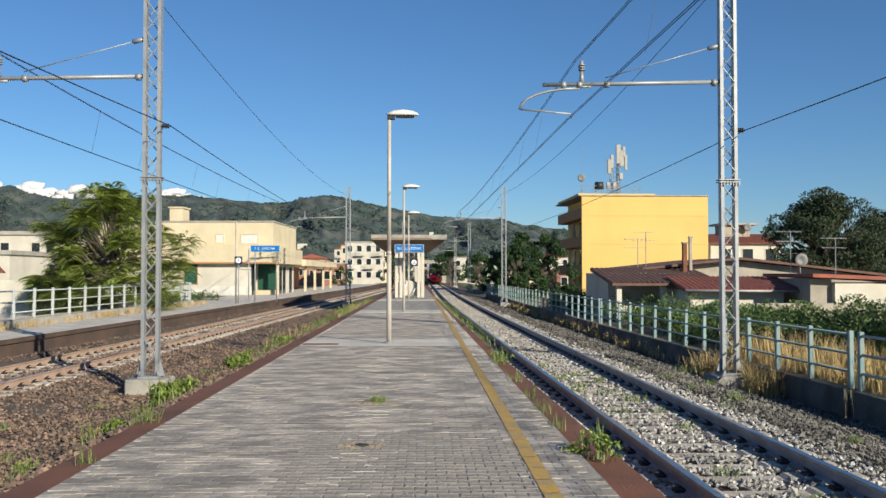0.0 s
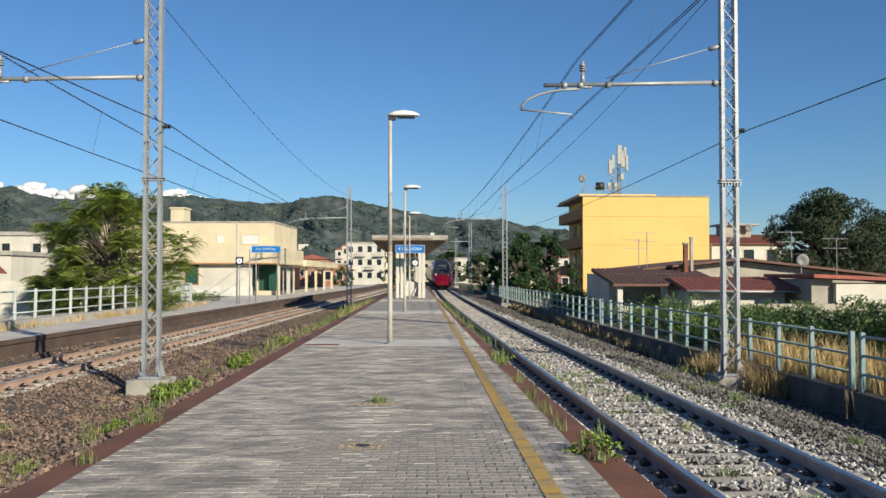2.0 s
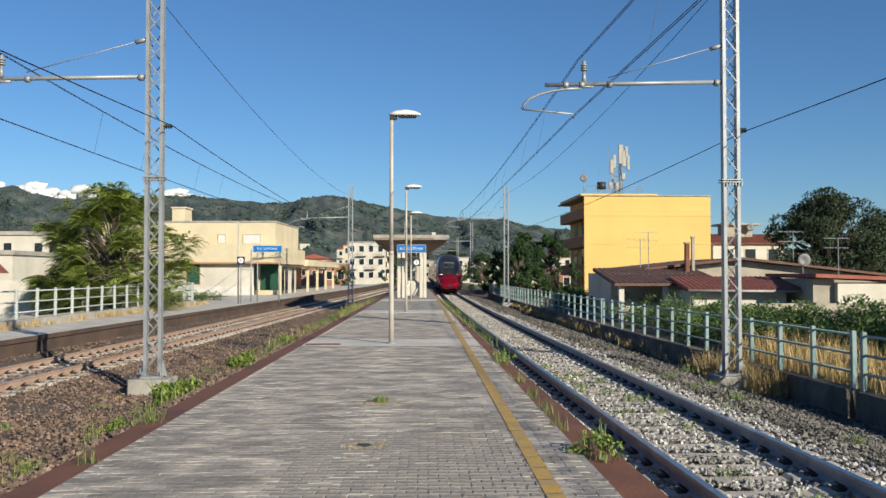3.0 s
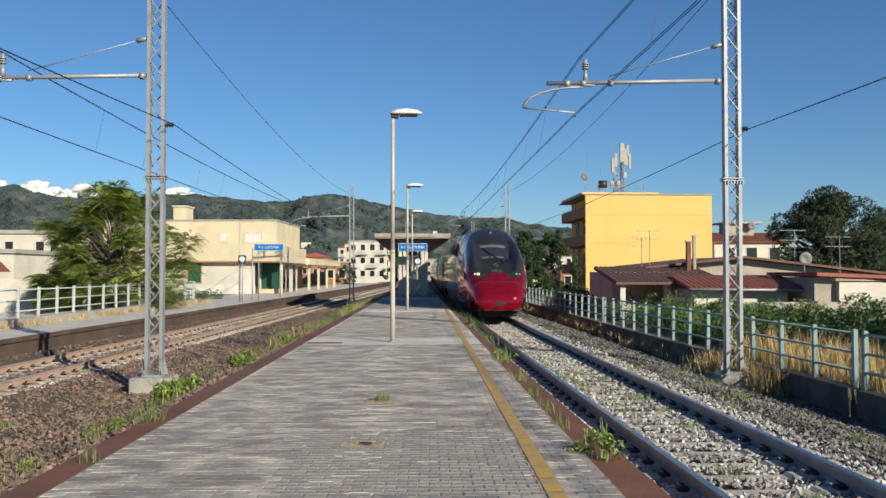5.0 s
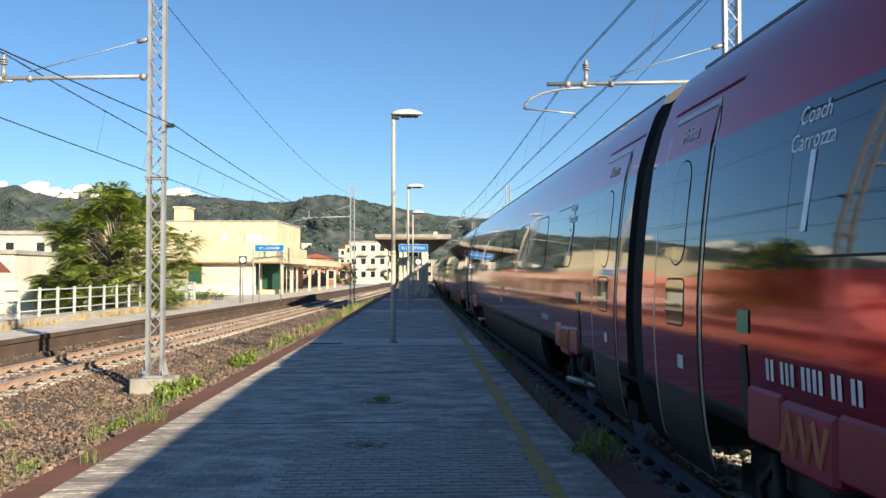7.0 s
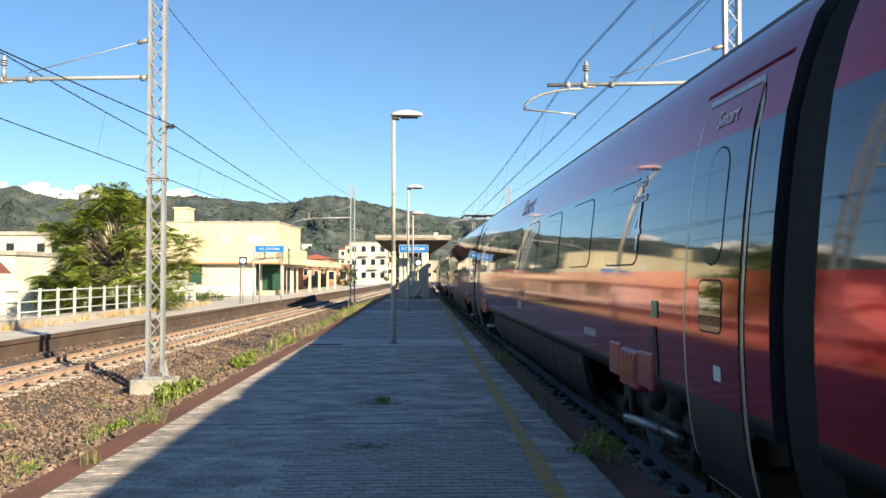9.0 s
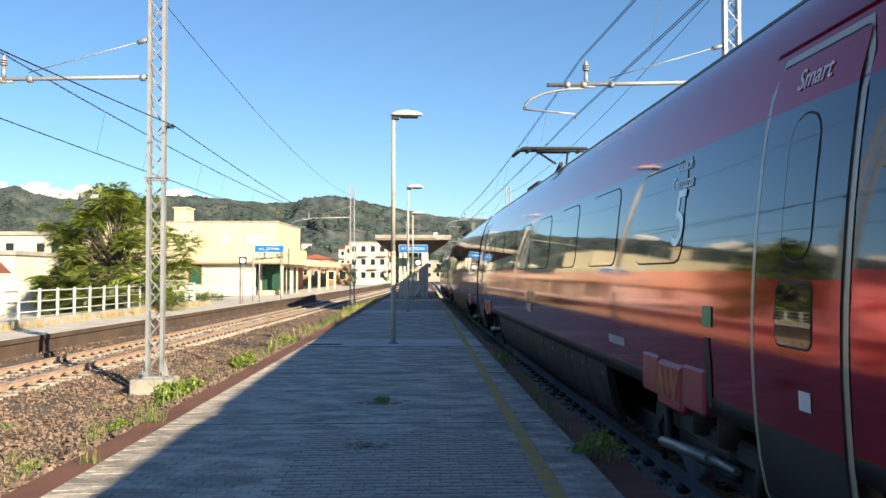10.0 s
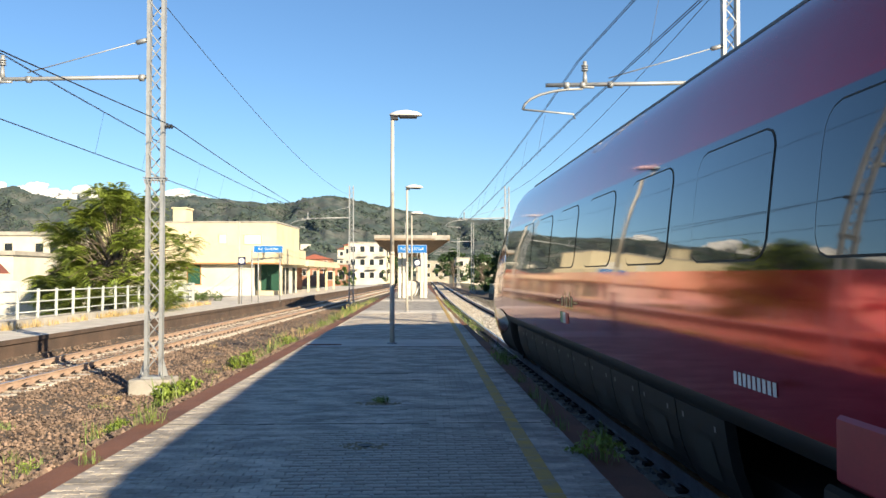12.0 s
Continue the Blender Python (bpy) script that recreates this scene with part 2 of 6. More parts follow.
def build_track(name, cx, z, y0, y1, label, ties, side_mat="rail_side"):
    tr = thing(name, pose(0, 0, 0), label, "railway track", "tracks", "structure")
    stations = [y0 + (y1 - y0) * i / 60 for i in range(61)]
    for side in (-0.7525, 0.7525):
        bm = B()
        sweep(bm, lambda y: [(cx(y) + side + x, y, z + zz) for x, zz in reversed(RAIL)], stations, slots=[1] * 10 + [0, 1])
        part("rail", bm, ["rail_top", side_mat], tr)
    bm = B()
    prism(bm, [(-1.3, -0.2), (-1.22, 0.0), (-0.45, 0.0), (-0.4, -0.03), (0.4, -0.03), (0.45, 0.0), (1.22, 0.0), (1.3, -0.2)], -0.13, 0.13)
    first = part("sleeper", bm, "sleeper", tr)
    clips = B()
    n = 0
    y = -6.0
    while n < ties:
        ob = first if n == 0 else new("sleeper", first.data)
        ob.parent = tr
        slope = math.atan(cx(y + 0.5) - cx(y - 0.5))
        ob.matrix_basis = pose(cx(y), y, z - 0.155 + random.uniform(-0.006, 0.004), 0, 0, -math.degrees(slope) + random.uniform(-0.6, 0.6))
        for side in (-0.7525, 0.7525):
            for k in (-1, 1):
                xx = cx(y) + side + k * 0.1
                box(clips, xx - 0.05, xx + 0.05, y - 0.06, y + 0.06, z - 0.16, z - 0.125)
                path_tube(clips, [(xx - 0.03 * k, y - 0.045, z - 0.12), (xx + 0.025 * k, y - 0.03, z - 0.085), (xx + 0.025 * k, y + 0.03, z - 0.085), (xx - 0.03 * k, y + 0.045, z - 0.12)], 0.011, 4)
        y += 0.6
        n += 1
    tagged(part("rail_clips", clips, "clip", tr, "dark sprung rail clips"), kind="stuff")


build_track("railway_track", lambda y: TRACK_X + (curve_x(y) if y > 0 else 0), 0.0, -40, 240, "straight railway track with concrete sleepers in pale ballast", 290)
build_track("railway_track", left_x, LEFT_RAIL_Z, -30, 170, "rust-brown railway track with concrete sleepers in brown ballast", 240, "rail_rust")


# ---- island platform ----
def build_platform():
    pf = thing("platform", pose(0, 0, 0), "paved island platform with rust-stained kerbs and a worn yellow line", "platform", kind="structure")
    ys = [-12 + 4 * i for i in range(34)]
    bm = B()
    sweep(bm, lambda y: [(left_edge(y), y, PLAT_Z - 0.007), (right_edge(y), y, PLAT_Z - 0.007), (right_edge(y), y, -0.6), (left_edge(y), y, -0.6)][::-1], ys)
    part("platform_bed", bm, "joint", pf)
    for side in (0, 1):
        bm = B()
        if side:
            sweep(bm, lambda y: [(right_edge(y) + 0.003, y, PLAT_Z - 0.045), (max(1.79 + curve_x(max(y, 0)), right_edge(y) + 0.1), y, PLAT_Z - 0.05), (max(1.79 + curve_x(max(y, 0)), right_edge(y) + 0.1), y, -0.6), (right_edge(y) + 0.003, y, -0.6)][::-1], ys)
        else:
            sweep(bm, lambda y: [(left_edge(y) - 0.36, y, PLAT_Z - 0.06), (left_edge(y) - 0.003, y, PLAT_Z - 0.045), (left_edge(y) - 0.003, y, -0.7), (left_edge(y) - 0.36, y, -0.7)][::-1], ys)
        part("kerb", bm, "rust_kerb", pf, "rust-brown stained concrete kerb")
    return pf


PLATFORM = build_platform()


# ---- station-side platform ----
def build_left_platform():
    pf = thing("platform", pose(0, 0, 0), "grey station platform with a rust-brown edge wall", "platform", kind="structure")
    ys = [-10 + 5 * i for i in range(32)]
    edge = lambda y: left_x(y) - 1.72
    bm = B()
    sweep(bm, lambda y: [(edge(y) - 5.5, y, LEFT_PLAT_Z), (edge(y) - 0.3, y, LEFT_PLAT_Z), (edge(y) - 0.3, y, -1.2), (edge(y) - 5.5, y, -1.2)][::-1], ys)
    part("paving", bm, "slab", pf)
    bm = B()
    sweep(bm, lambda y: [(edge(y) - 0.297, y, LEFT_PLAT_Z + 0.01), (edge(y), y, LEFT_PLAT_Z + 0.01), (edge(y), y, LEFT_PLAT_Z - 0.12), (edge(y) - 0.05, y, LEFT_PLAT_Z - 0.13), (edge(y) - 0.05, y, -1.2), (edge(y) - 0.297, y, -1.2)][::-1], ys, slots=[0, 0, 0, 0, 1, 0])
    part("kerb", bm, ["plat_wall", "slab"], pf, "rust-brown platform edge wall")


build_left_platform()


# ---- hills ----
def ridge(px):
    """Height over the horizon, as a slope, of the far ridge by bearing."""
    pts = [(-400, 0.07), (-150, 0.085), (0, 0.091), (30, 0.096), (60, 0.088), (100, 0.082), (150, 0.081), (230, 0.08), (300, 0.085), (350, 0.084), (420, 0.080), (500, 0.075), (530, 0.081), (575, 0.0845), (620, 0.081), (660, 0.076), (700, 0.071), (760, 0.064), (800, 0.0605), (840, 0.06), (900, 0.058), (950, 0.053), (1000, 0.048), (1100, 0.04), (1250, 0.03), (1600, 0.022), (2200, 0.03)]
    for (a, za), (b, zb) in zip(pts, pts[1:]):
        if px <= b:
            u = (px - a) / (b - a)
            return za + (zb - za) * u
    return pts[-1][1]


def hill_point(px, v):
    """A point of the hillside by bearing and depth."""
    dist = 900 + 2300 * v
    u = (px - 711) / 1600
    n1 = 1 - 2 * abs(noise.fractal(Vector((u * 10 + v * 1.4, v * 3.0, 1.3)), 1.0, 2.0, 5))
    n2 = 1 - 2 * abs(noise.fractal(Vector((u * 34 + v * 2.0, v * 7, 7.3)), 0.9, 2.0, 5))
    slope = ridge(px) * v ** 1.35 * (1 + (0.45 * n1 + 0.25 * n2 - 0.32) * (1 - v) ** 0.55) + 0.0014 * n2 * v
    return (u * dist, dist, EYE_Z - 6 * (1 - v) + slope * dist)


def build_hills():
    bm = B()
    grid = [[bm.verts.new(hill_point(-400 + i * 5, j / 90)) for i in range(521)] for j in range(91)]
    for a, b in zip(grid, grid[1:]):
        for i in range(520):
            f = bm.faces.new((a[i], a[i + 1], b[i + 1], b[i]))
            f.smooth = True
    tagged(part("hills_backdrop", bm, "hill"), "wooded hills rising behind the town, haze tinted into their blue-green", "hills", kind="structure")


build_hills()


# ---- lamp posts on the platform ----
def lamp_post(y, x):
    lp = thing("lamp_post", pose(x, y, PLAT_Z), "slim pale grey lamp post with a flat white lamp head", "lamp post", "platform lamps")
    bm = B()
    tube(bm, (0, 0, 0), (0, 0, 1.9), 0.055, 0.05, 12)
    tube(bm, (0, 0, 1.9), (0, 0, 4.75), 0.045, 0.038, 12)
    tube(bm, (0, 0, 1.86), (0, 0, 1.93), 0.056, 0.045, 12)
    part("pole", bm, "white_pole", lp)
    bm = B()
    tube(bm, (0, 0, 0), (0, 0, 0.03), 0.11, 0.11, 12)
    part("base_collar", bm, "galv", lp)
    bm = B()
    sweep(bm, lambda s: [(s[0], math.cos(a) * s[1], 4.80 + s[3] + math.sin(a) * s[2] * (1 if math.sin(a) > 0 else 0.25)) for a in (2 * math.pi * i / 12 for i in range(12))],
          [(-0.06, 0.02, 0.02, 0), (-0.04, 0.09, 0.05, 0), (0.1, 0.13, 0.1, 0), (0.3, 0.15, 0.12, 0.0), (0.5, 0.13, 0.09, 0), (0.6, 0.07, 0.04, 0), (0.62, 0.01, 0.01, 0)])
    part("lamp_head", bm, "lamp_white", lp, "white rounded lamp cover", True)
    bm = B()
    box(bm, -0.04, 0.12, -0.06, 0.06, 4.70, 4.785, 0.01)
    box(bm, 0.14, 0.52, -0.09, 0.09, 4.745, 4.785, 0.015)
    part("lamp_glass", bm, "dark", lp, "dark lamp underside")
    return lp


for ly, lx in ((19.0, -0.25), (34.9, 0.11), (49.9, 0.42)):
    lamp_post(ly, lx)


# ---- masts with cantilevers ----
LACING = {}


def mast(x, y, side, zb, group="catenary masts"):
    """side: +1 if the track lies towards +x."""
    mt = thing("catenary_mast", pose(x, y, 0), "galvanised lattice steel mast carrying a cantilever arm", "mast", group)
    bm = B()
    box(bm, -0.42, 0.42, -0.42, 0.42, zb - 0.3, zb + 0.42, 0.03)
    part("footing", bm, "concrete", mt, "grey concrete footing block")
    h = 8.4
    for sx in (-1, 1):
        bm = B()
        box(bm, sx * 0.15 - 0.035, sx * 0.15 + 0.035, -0.09, 0.09, zb + 0.42, h)
        part("chord", bm, "galv", mt)
    for yy in (-0.085, 0.085):
        n = 26
        step = (h - zb - 0.7) / n
        for i in range(n):
            s = 1 if i % 2 == (yy > 0) else -1
            if (s, zb) not in LACING:
                bm = B()
                tube(bm, (-0.13 * s, 0, 0), (0.13 * s, 0, step), 0.014, seg=5)
                ob = part("lacing_bar", bm, "galv", mt)
                LACING[(s, zb)] = ob.data
            else:
                ob = new("lacing_bar", LACING[(s, zb)])
                ob.parent = mt
            ob.matrix_basis = pose(0, yy, zb + 0.6 + step * i)
    bm = B()
    box(bm, -0.22, 0.22, -0.2, 0.2, zb + 0.42, zb + 0.46)
    for sx in (-1, 1):
        for yy in (-0.14, 0.14):
            tube(bm, (sx * 0.19, yy, zb + 0.44), (sx * 0.19, yy, zb + 0.56), 0.02, seg=6)
        prism(bm, [(sx * 0.19, zb + 0.46), (sx * 0.3, zb + 0.46), (sx * 0.19, zb + 0.85)][::sx], -0.02, 0.02)
    part("base_plate", bm, "galv", mt)
    bm = B()
    for z in (3.85, 3.9):
        box(bm, -0.23, 0.23, -0.12, 0.12, z, z + 0.02)
    for i in range(7):
        box(bm, -0.2 + i * 0.066, -0.18 + i * 0.066, -0.13, -0.11, 3.78, 3.86)
    part("collar", bm, "galv", mt)
    d = side
    bm = B()
    tube(bm, (d * 0.18, 0, 6.05), (d * 4.05, 0, 5.95), 0.045)
    for xx in (0.3, 2.65, 3.25, 3.6):
        tube(bm, (d * (xx - 0.05), 0, 6.04 - xx * 0.025), (d * (xx + 0.05), 0, 6.04 - xx * 0.025), 0.075)
    part("arm", bm, "galv", mt)
    bm = B()
    tube(bm, (d * 0.2, 0, 6.85), (d * 2.68, 0, 6.12), 0.012, seg=6)
    tube(bm, (d * 0.16, 0, 6.85), (d * 0.42, 0, 6.78), 0.05)
    part("stay_rod", bm, "galv", mt)
    bm = B()
    tube(bm, (d * 3.2, 0, 5.99), (d * 3.2, 0, 6.25), 0.06, 0.035)
    for z in (6.27, 6.32, 6.37):
        tube(bm, (d * 3.2, 0, z), (d * 3.2, 0, z + 0.025), 0.075)
    tube(bm, (d * 3.2, 0, 6.25), (d * 3.2, 0, 6.48), 0.04)
    part("insulator", bm, "galv", mt, "grey ribbed insulator")
    bm = B()
    pts = []
    for i in range(7):
        a = i / 6
        pts.append((d * (3.25 + 1.3 * math.sin(a * math.pi / 2)), 0, 5.88 - 0.46 * (1 - math.cos(a * math.pi / 2))))
    path_tube(bm, pts, 0.03)
    path_tube(bm, [pts[-1], (d * 3.45, 0, 5.33), (d * 3.42, 0, 5.23)], 0.022)
    tube(bm, (d * 3.3, 0, 5.92), (d * 3.0, 0, 5.92), 0.03)
    part("steady_arm", bm, "galv", mt)
    bm = B()
    tube(bm, (-d * 0.17, 0, 5.0), (-d * 0.38, 0, 5.0), 0.02)
    for k in range(3):
        tube(bm, (-d * (0.22 + k * 0.05), 0, 5.0), (-d * (0.24 + k * 0.05), 0, 5.0), 0.055)
    part("feeder_insulator", bm, "dark", mt)
    return mt


def mast_right_x(y):
    return 7.05 + (curve_x(y) if y > 0 else 0)


def mast_left_x(y):
    return {19.3: -5.25, 67.0: -3.9}.get(y, left_x(y) + 3.6)


for my in MASTS:
    mast(mast_right_x(my), my, -1, -0.72)
    mast(mast_left_x(my), my, -1, -0.72)


# ---- overhead wires ----
def wire_run(name, label, pts_of, sag, r, spans):
    bm = B()
    pts = []
    for a, b in zip(spans, spans[1:]):
        pa, pb = Vector(pts_of(a)), Vector(pts_of(b))
        n = 14
        for i in range(1 if pts else 0, n + 1):
            u = i / n
            p = pa.lerp(pb, u)
            p.z -= 4 * sag * u * (1 - u)
            pts.append(p)
    path_tube(bm, pts, r, 5)
    return tagged(part(name, bm, "wire"), label, "overhead wire", "overhead wires")


for sgn, mx, cx, dz in ((1, mast_right_x, lambda y: TRACK_X + (curve_x(y) if y > 0 else 0), 0.0), (-1, mast_left_x, left_x, -0.1)):
    for k in (-0.02, 0.02):
        wire_run("contact_wire", "thin dark contact wire over the track", lambda y: (mx(y) - 3.43 + k - (0.08 if sgn > 0 else 0), y, 5.21), 0.03, 0.007, MASTS)
        wire_run("messenger_wire", "dark messenger cable hung between the masts", lambda y: (mx(y) - 3.2 + k - (0.13 if sgn > 0 else 0), y, 6.5), 0.35, 0.008, MASTS)
    wire_run("feeder_wire", "single dark feeder cable on the mast side", lambda y: (mx(y) + 0.38, y, 5.0), 0.22 if sgn > 0 else 0.4, 0.011, MASTS)
    wire_run("earth_wire", "thin cable strung between the mast tops", lambda y: (mx(y) - 0.25, y, 8.1 if y < 30 else 7.75), 0.7, 0.009, MASTS)
    for a, b in zip(MASTS, MASTS[1:]):
        for i in range(1, 9):
            for k in (-0.02,):
                u = (i + (0.12 if i % 2 else -0.12)) / 9
                xa = (mx(a) - 3.2) * (1 - u) + (mx(b) - 3.2) * u
                xc = (mx(a) - 3.43) * (1 - u) + (mx(b) - 3.43) * u
                yy = a + (b - a) * u
                bm = B()
                tube(bm, (xc, yy, 5.21 - 0.12 * u * (1 - u)), (xa, yy, 6.5 - 1.4 * u * (1 - u)), 0.004, seg=4)
                tagged(part("dropper_wire", bm, "wire"), "thin dropper between the messenger and contact wires", "overhead wire", "droppers")


# ---- signs ----
def panel_sign(name, text, w, h, m, label, posts=()):
    sg = thing(name, m, label, "sign", "station signs")
    bm = B()
    box(bm, -w / 2, w / 2, -0.03, 0.03, 0, h, 0.006)
    part("panel", bm, "sign_blue", sg, "blue enamelled panel")
    bm = B()
    e = 0.035
    for x0, x1, z0, z1 in ((-w / 2, w / 2, 0, e), (-w / 2, w / 2, h - e, h), (-w / 2, -w / 2 + e, e, h - e), (w / 2 - e, w / 2, e, h - e)):
        box(bm, x0 + 0.01, x1 - 0.01, -0.036, -0.031, z0 + 0.01, z1 - 0.01)
    part("border", bm, "white", sg, "thin white border")
    lettering(text, h * 0.46, pose(0, -0.036, h / 2, 90, 0, 0), sg, "white")
    for x, z0, z1 in posts:
        if z0 > 0:
            bm = B()
            box(bm, x - 0.03, x + 0.03, 0.03, 0.62, 0.34, 0.4)
            part("bracket", bm, "galv", sg)
            continue
        bm = B()
        tube(bm, (x, 0.06, z0), (x, 0.06, z1), 0.035, seg=8)
        part("post", bm, "galv", sg)
    return sg


def number_sign(text, m, pole_low, label):
    sg = thing("platform_number_sign", m, label, "sign", "platform numbers")
    bm = B()
    box(bm, -0.22, 0.22, -0.025, 0.025, -0.22, 0.22, 0.005)
    part("panel", bm, "number_blue", sg)
    bm = B()
    tube(bm, (0, -0.026, 0), (0, -0.032, 0), 0.16, seg=20)
    part("disc", bm, "white", sg, "white disc")
    lettering(text, 0.26, pose(0, -0.036, 0, 90, 0, 0), sg, "number_blue")
    bm = B()
    tube(bm, (0, 0.05, pole_low), (0, 0.05, 0.25), 0.03, seg=8)
    part("post", bm, "galv", sg)
    return sg


M.update({
    "dish_grey": mat("dish_grey", (0.2, 0.2, 0.2), (0.14, 0.14, 0.14), 4, 0.6),
    "leaf_weed": mat("fresh_weed_leaf", (0.21, 0.27, 0.035), (0.13, 0.19, 0.028), 2.0, 0.6, fine=0.2, isl=0.35),
    "antenna_grey": mat("antenna_beige", (0.42, 0.4, 0.36), None, 4, 0.5, fine=0.1),
    "number_blue": mat("number_dark_blue", (0.012, 0.02, 0.07), None, 3, 0.4, fine=0.05),
    "brown_wall": mat("ochre_brown_render", (0.42, 0.22, 0.09), (0.36, 0.18, 0.075), 1, 0.9, fine=0.1),
    "brick_wall": mat("reddish_render", (0.35, 0.17, 0.11), (0.28, 0.14, 0.09), 1, 0.9, fine=0.15),
    "shutter_white": mat("pale_shutter", (0.72, 0.7, 0.66), None, 6, 0.6, fine=0.08),
    "stain_wall": mat("stained_plinth", (0.5, 0.49, 0.45), (0.7, 0.67, 0.6), 0.8, 0.9, fine=0.2),
    "brown_tile": mat("brown_roof_tile", (0.17, 0.09, 0.065), (0.11, 0.06, 0.045), 3, 0.85, bump=0.3, fine=0.3),
    "grey_wall": mat("grey_cement_wall", (0.42, 0.37, 0.3), (0.3, 0.27, 0.22), 0.9, 0.95, bump=0.3, fine=0.2),
    "leaf_tree": mat("ailanthus_leaf", (0.2, 0.245, 0.035), (0.1, 0.145, 0.02), 0.8, 0.6, fine=0.2, isl=0.4),
    "leaf_bush": mat("bush_leaf", (0.11, 0.17, 0.038), (0.05, 0.09, 0.02), 0.9, 0.6, fine=0.2, isl=0.45),
    "leaf_dark": mat("pine_needles", (0.03, 0.052, 0.02), (0.045, 0.062, 0.025), 0.6, 0.7, fine=0.2, isl=0.45),
    "leaf_mid": mat("hedge_leaf", (0.04, 0.085, 0.02), (0.025, 0.055, 0.014), 0.6, 0.65, fine=0.2, isl=0.45),
    "dry_grass": mat("dry_grass", (0.5, 0.38, 0.17), (0.34, 0.24, 0.1), 1.5, 0.8, fine=0.2, isl=0.35),
    "weed": mat("weed_green", (0.12, 0.2, 0.04), (0.2, 0.22, 0.07), 2.0, 0.65, fine=0.2, isl=0.4),
    "stone_pale": mat("pale_ballast", (0.46, 0.44, 0.41), (0.26, 0.245, 0.225), 3, 0.9, fine=0.2, isl=0.6),
    "sand": mat("loose_sand", (0.3, 0.24, 0.15), None, 6, 0.95),
    "stone_dark": mat("dark_ballast", (0.2, 0.185, 0.16), (0.07, 0.065, 0.057), 0.8, 0.9, fine=0.2, isl=0.6),
    "stone_brown": mat("brown_ballast", (0.22, 0.15, 0.11), (0.13, 0.095, 0.075), 1.2, 0.92, fine=0.2, isl=0.55),
})

panel_sign("station_sign", "R.C. CATONA", 1.72, 0.48, pose(0.48, 53.2, 3.11), "blue station name sign with white capitals under the shelter roof", ((-0.7, 0.4, 0.9), (0.7, 0.4, 0.9)))
panel_sign("station_sign", "R.C. CATONA", 1.75, 0.42, pose(-8.2, 55.0, 3.17), "blue station name sign with white capitals beside the station", ((-0.98, -3.0, 0.2), (-0.6, -3.0, 0.1), (0.7, -3.0, 0.1)))
number_sign("1", pose(-9.25, 52.0, 2.63), -2.46, "dark square platform number sign with a white disc")
number_sign("2", pose(0.78, 54.0, 2.55), 0.62, "dark square platform number sign hung under the shelter")
bm = B()
tube(bm, (0, 0, 0), (0, 0, 4.75), 0.05, 0.035, 10)
pole = tagged(part("lighting_pole", bm, "white_pole"), "tall slim grey pole on the station platform", "pole")
pole.matrix_basis = pose(-9.45, 52.3, LEFT_PLAT_Z)


# ---- platform shelter ----
def shelter():
    sh = thing("platform_shelter", pose(0.45, 53.6, PLAT_Z), "concrete shelter with a wide flat tapered roof on slim cream columns", "shelter")
    bm = B()
    rows = [[bm.verts.new(p) for p in ((xa, ya, z), (xb, ya, z), (xb, yb, z), (xa, yb, z))] for xa, xb, ya, yb, z in ((-1.05, 1.05, 1.7, 11.3, 2.68), (-2.2, 2.25, 0, 13, 3.46), (-2.2, 2.25, 0, 13, 3.66))]
    for q in range(2):
        for j in range(4):
            bm.faces.new((rows[q][j], rows[q][(j + 1) % 4], rows[q + 1][(j + 1) % 4], rows[q + 1][j]))
    bm.faces.new(rows[0][::-1]), bm.faces.new(rows[2])
    part("roof", bm, "canopy_under", sh, "brown stained tapered concrete roof")
    bm = B()
    box(bm, -2.23, 2.28, -0.04, 13.04, 3.56, 3.76, 0.01)
    part("fascia", bm, "concrete", sh, "pale worn roof edge")
    for y in (1.2, 6.2, 11.5):
        for x in (-0.72, -0.45, 0.62, 0.85):
            bm = B()
            box(bm, x - 0.1, x + 0.1, y - 0.12, y + 0.12, 0, 2.72, 0.02)
            part("column", bm, "white_wall", sh)
        bm = B()
        box(bm, -0.62, 0.75, y + 0.2, y + 0.3, 0.12, 0.95, 0.02)
        part("bench_back", bm, "white_wall", sh)
        for x in (-0.3, 0.4):
            bm = B()
            tube(bm, (x - 0.25, y + 0.1, 0.1), (x + 0.25, y + 0.1, 0.95), 0.05, seg=6)
            part("brace", bm, "white", sh)
    bm = B()
    box(bm, 1.35, 2.1, -0.05, 0.0, 3.48, 3.6)
    part("crack_patch", bm, "concrete", sh, "chipped roof edge patch")


shelter()


# ---- station building ----
def opening(parent, x0, x1, z0, z1, y, frame_mat, fill_mat, name="window"):
    bm = B()
    t = 0.07
    for a, b, c, d in ((x0 - t, x1 + t, z1, z1 + t), (x0 - t, x0, z0, z1), (x1, x1 + t, z0, z1), (x0 - t - 0.04, x1 + t + 0.04, z0 - t, z0)):
        box(bm, a, b, y - 0.06, y + 0.05, c, d)
    w = part(name, bm, frame_mat, parent)
    bm = B()
    box(bm, x0, x1, y - 0.015, y + 0.03, z0, z1)
    part("pane" if fill_mat == "window_dark" else "shutter", bm, fill_mat, w)
    n = max(2, int((z1 - z0) / 0.16)) if fill_mat != "window_dark" else 0
    for k in range(n):
        bm = B()
        zz = z0 + (z1 - z0) * (k + 0.5) / n
        box(bm, x0 + 0.03, x1 - 0.03, y - 0.035, y - 0.016, zz - 0.03, zz + 0.03)
        part("slat", bm, fill_mat, w)
    return w


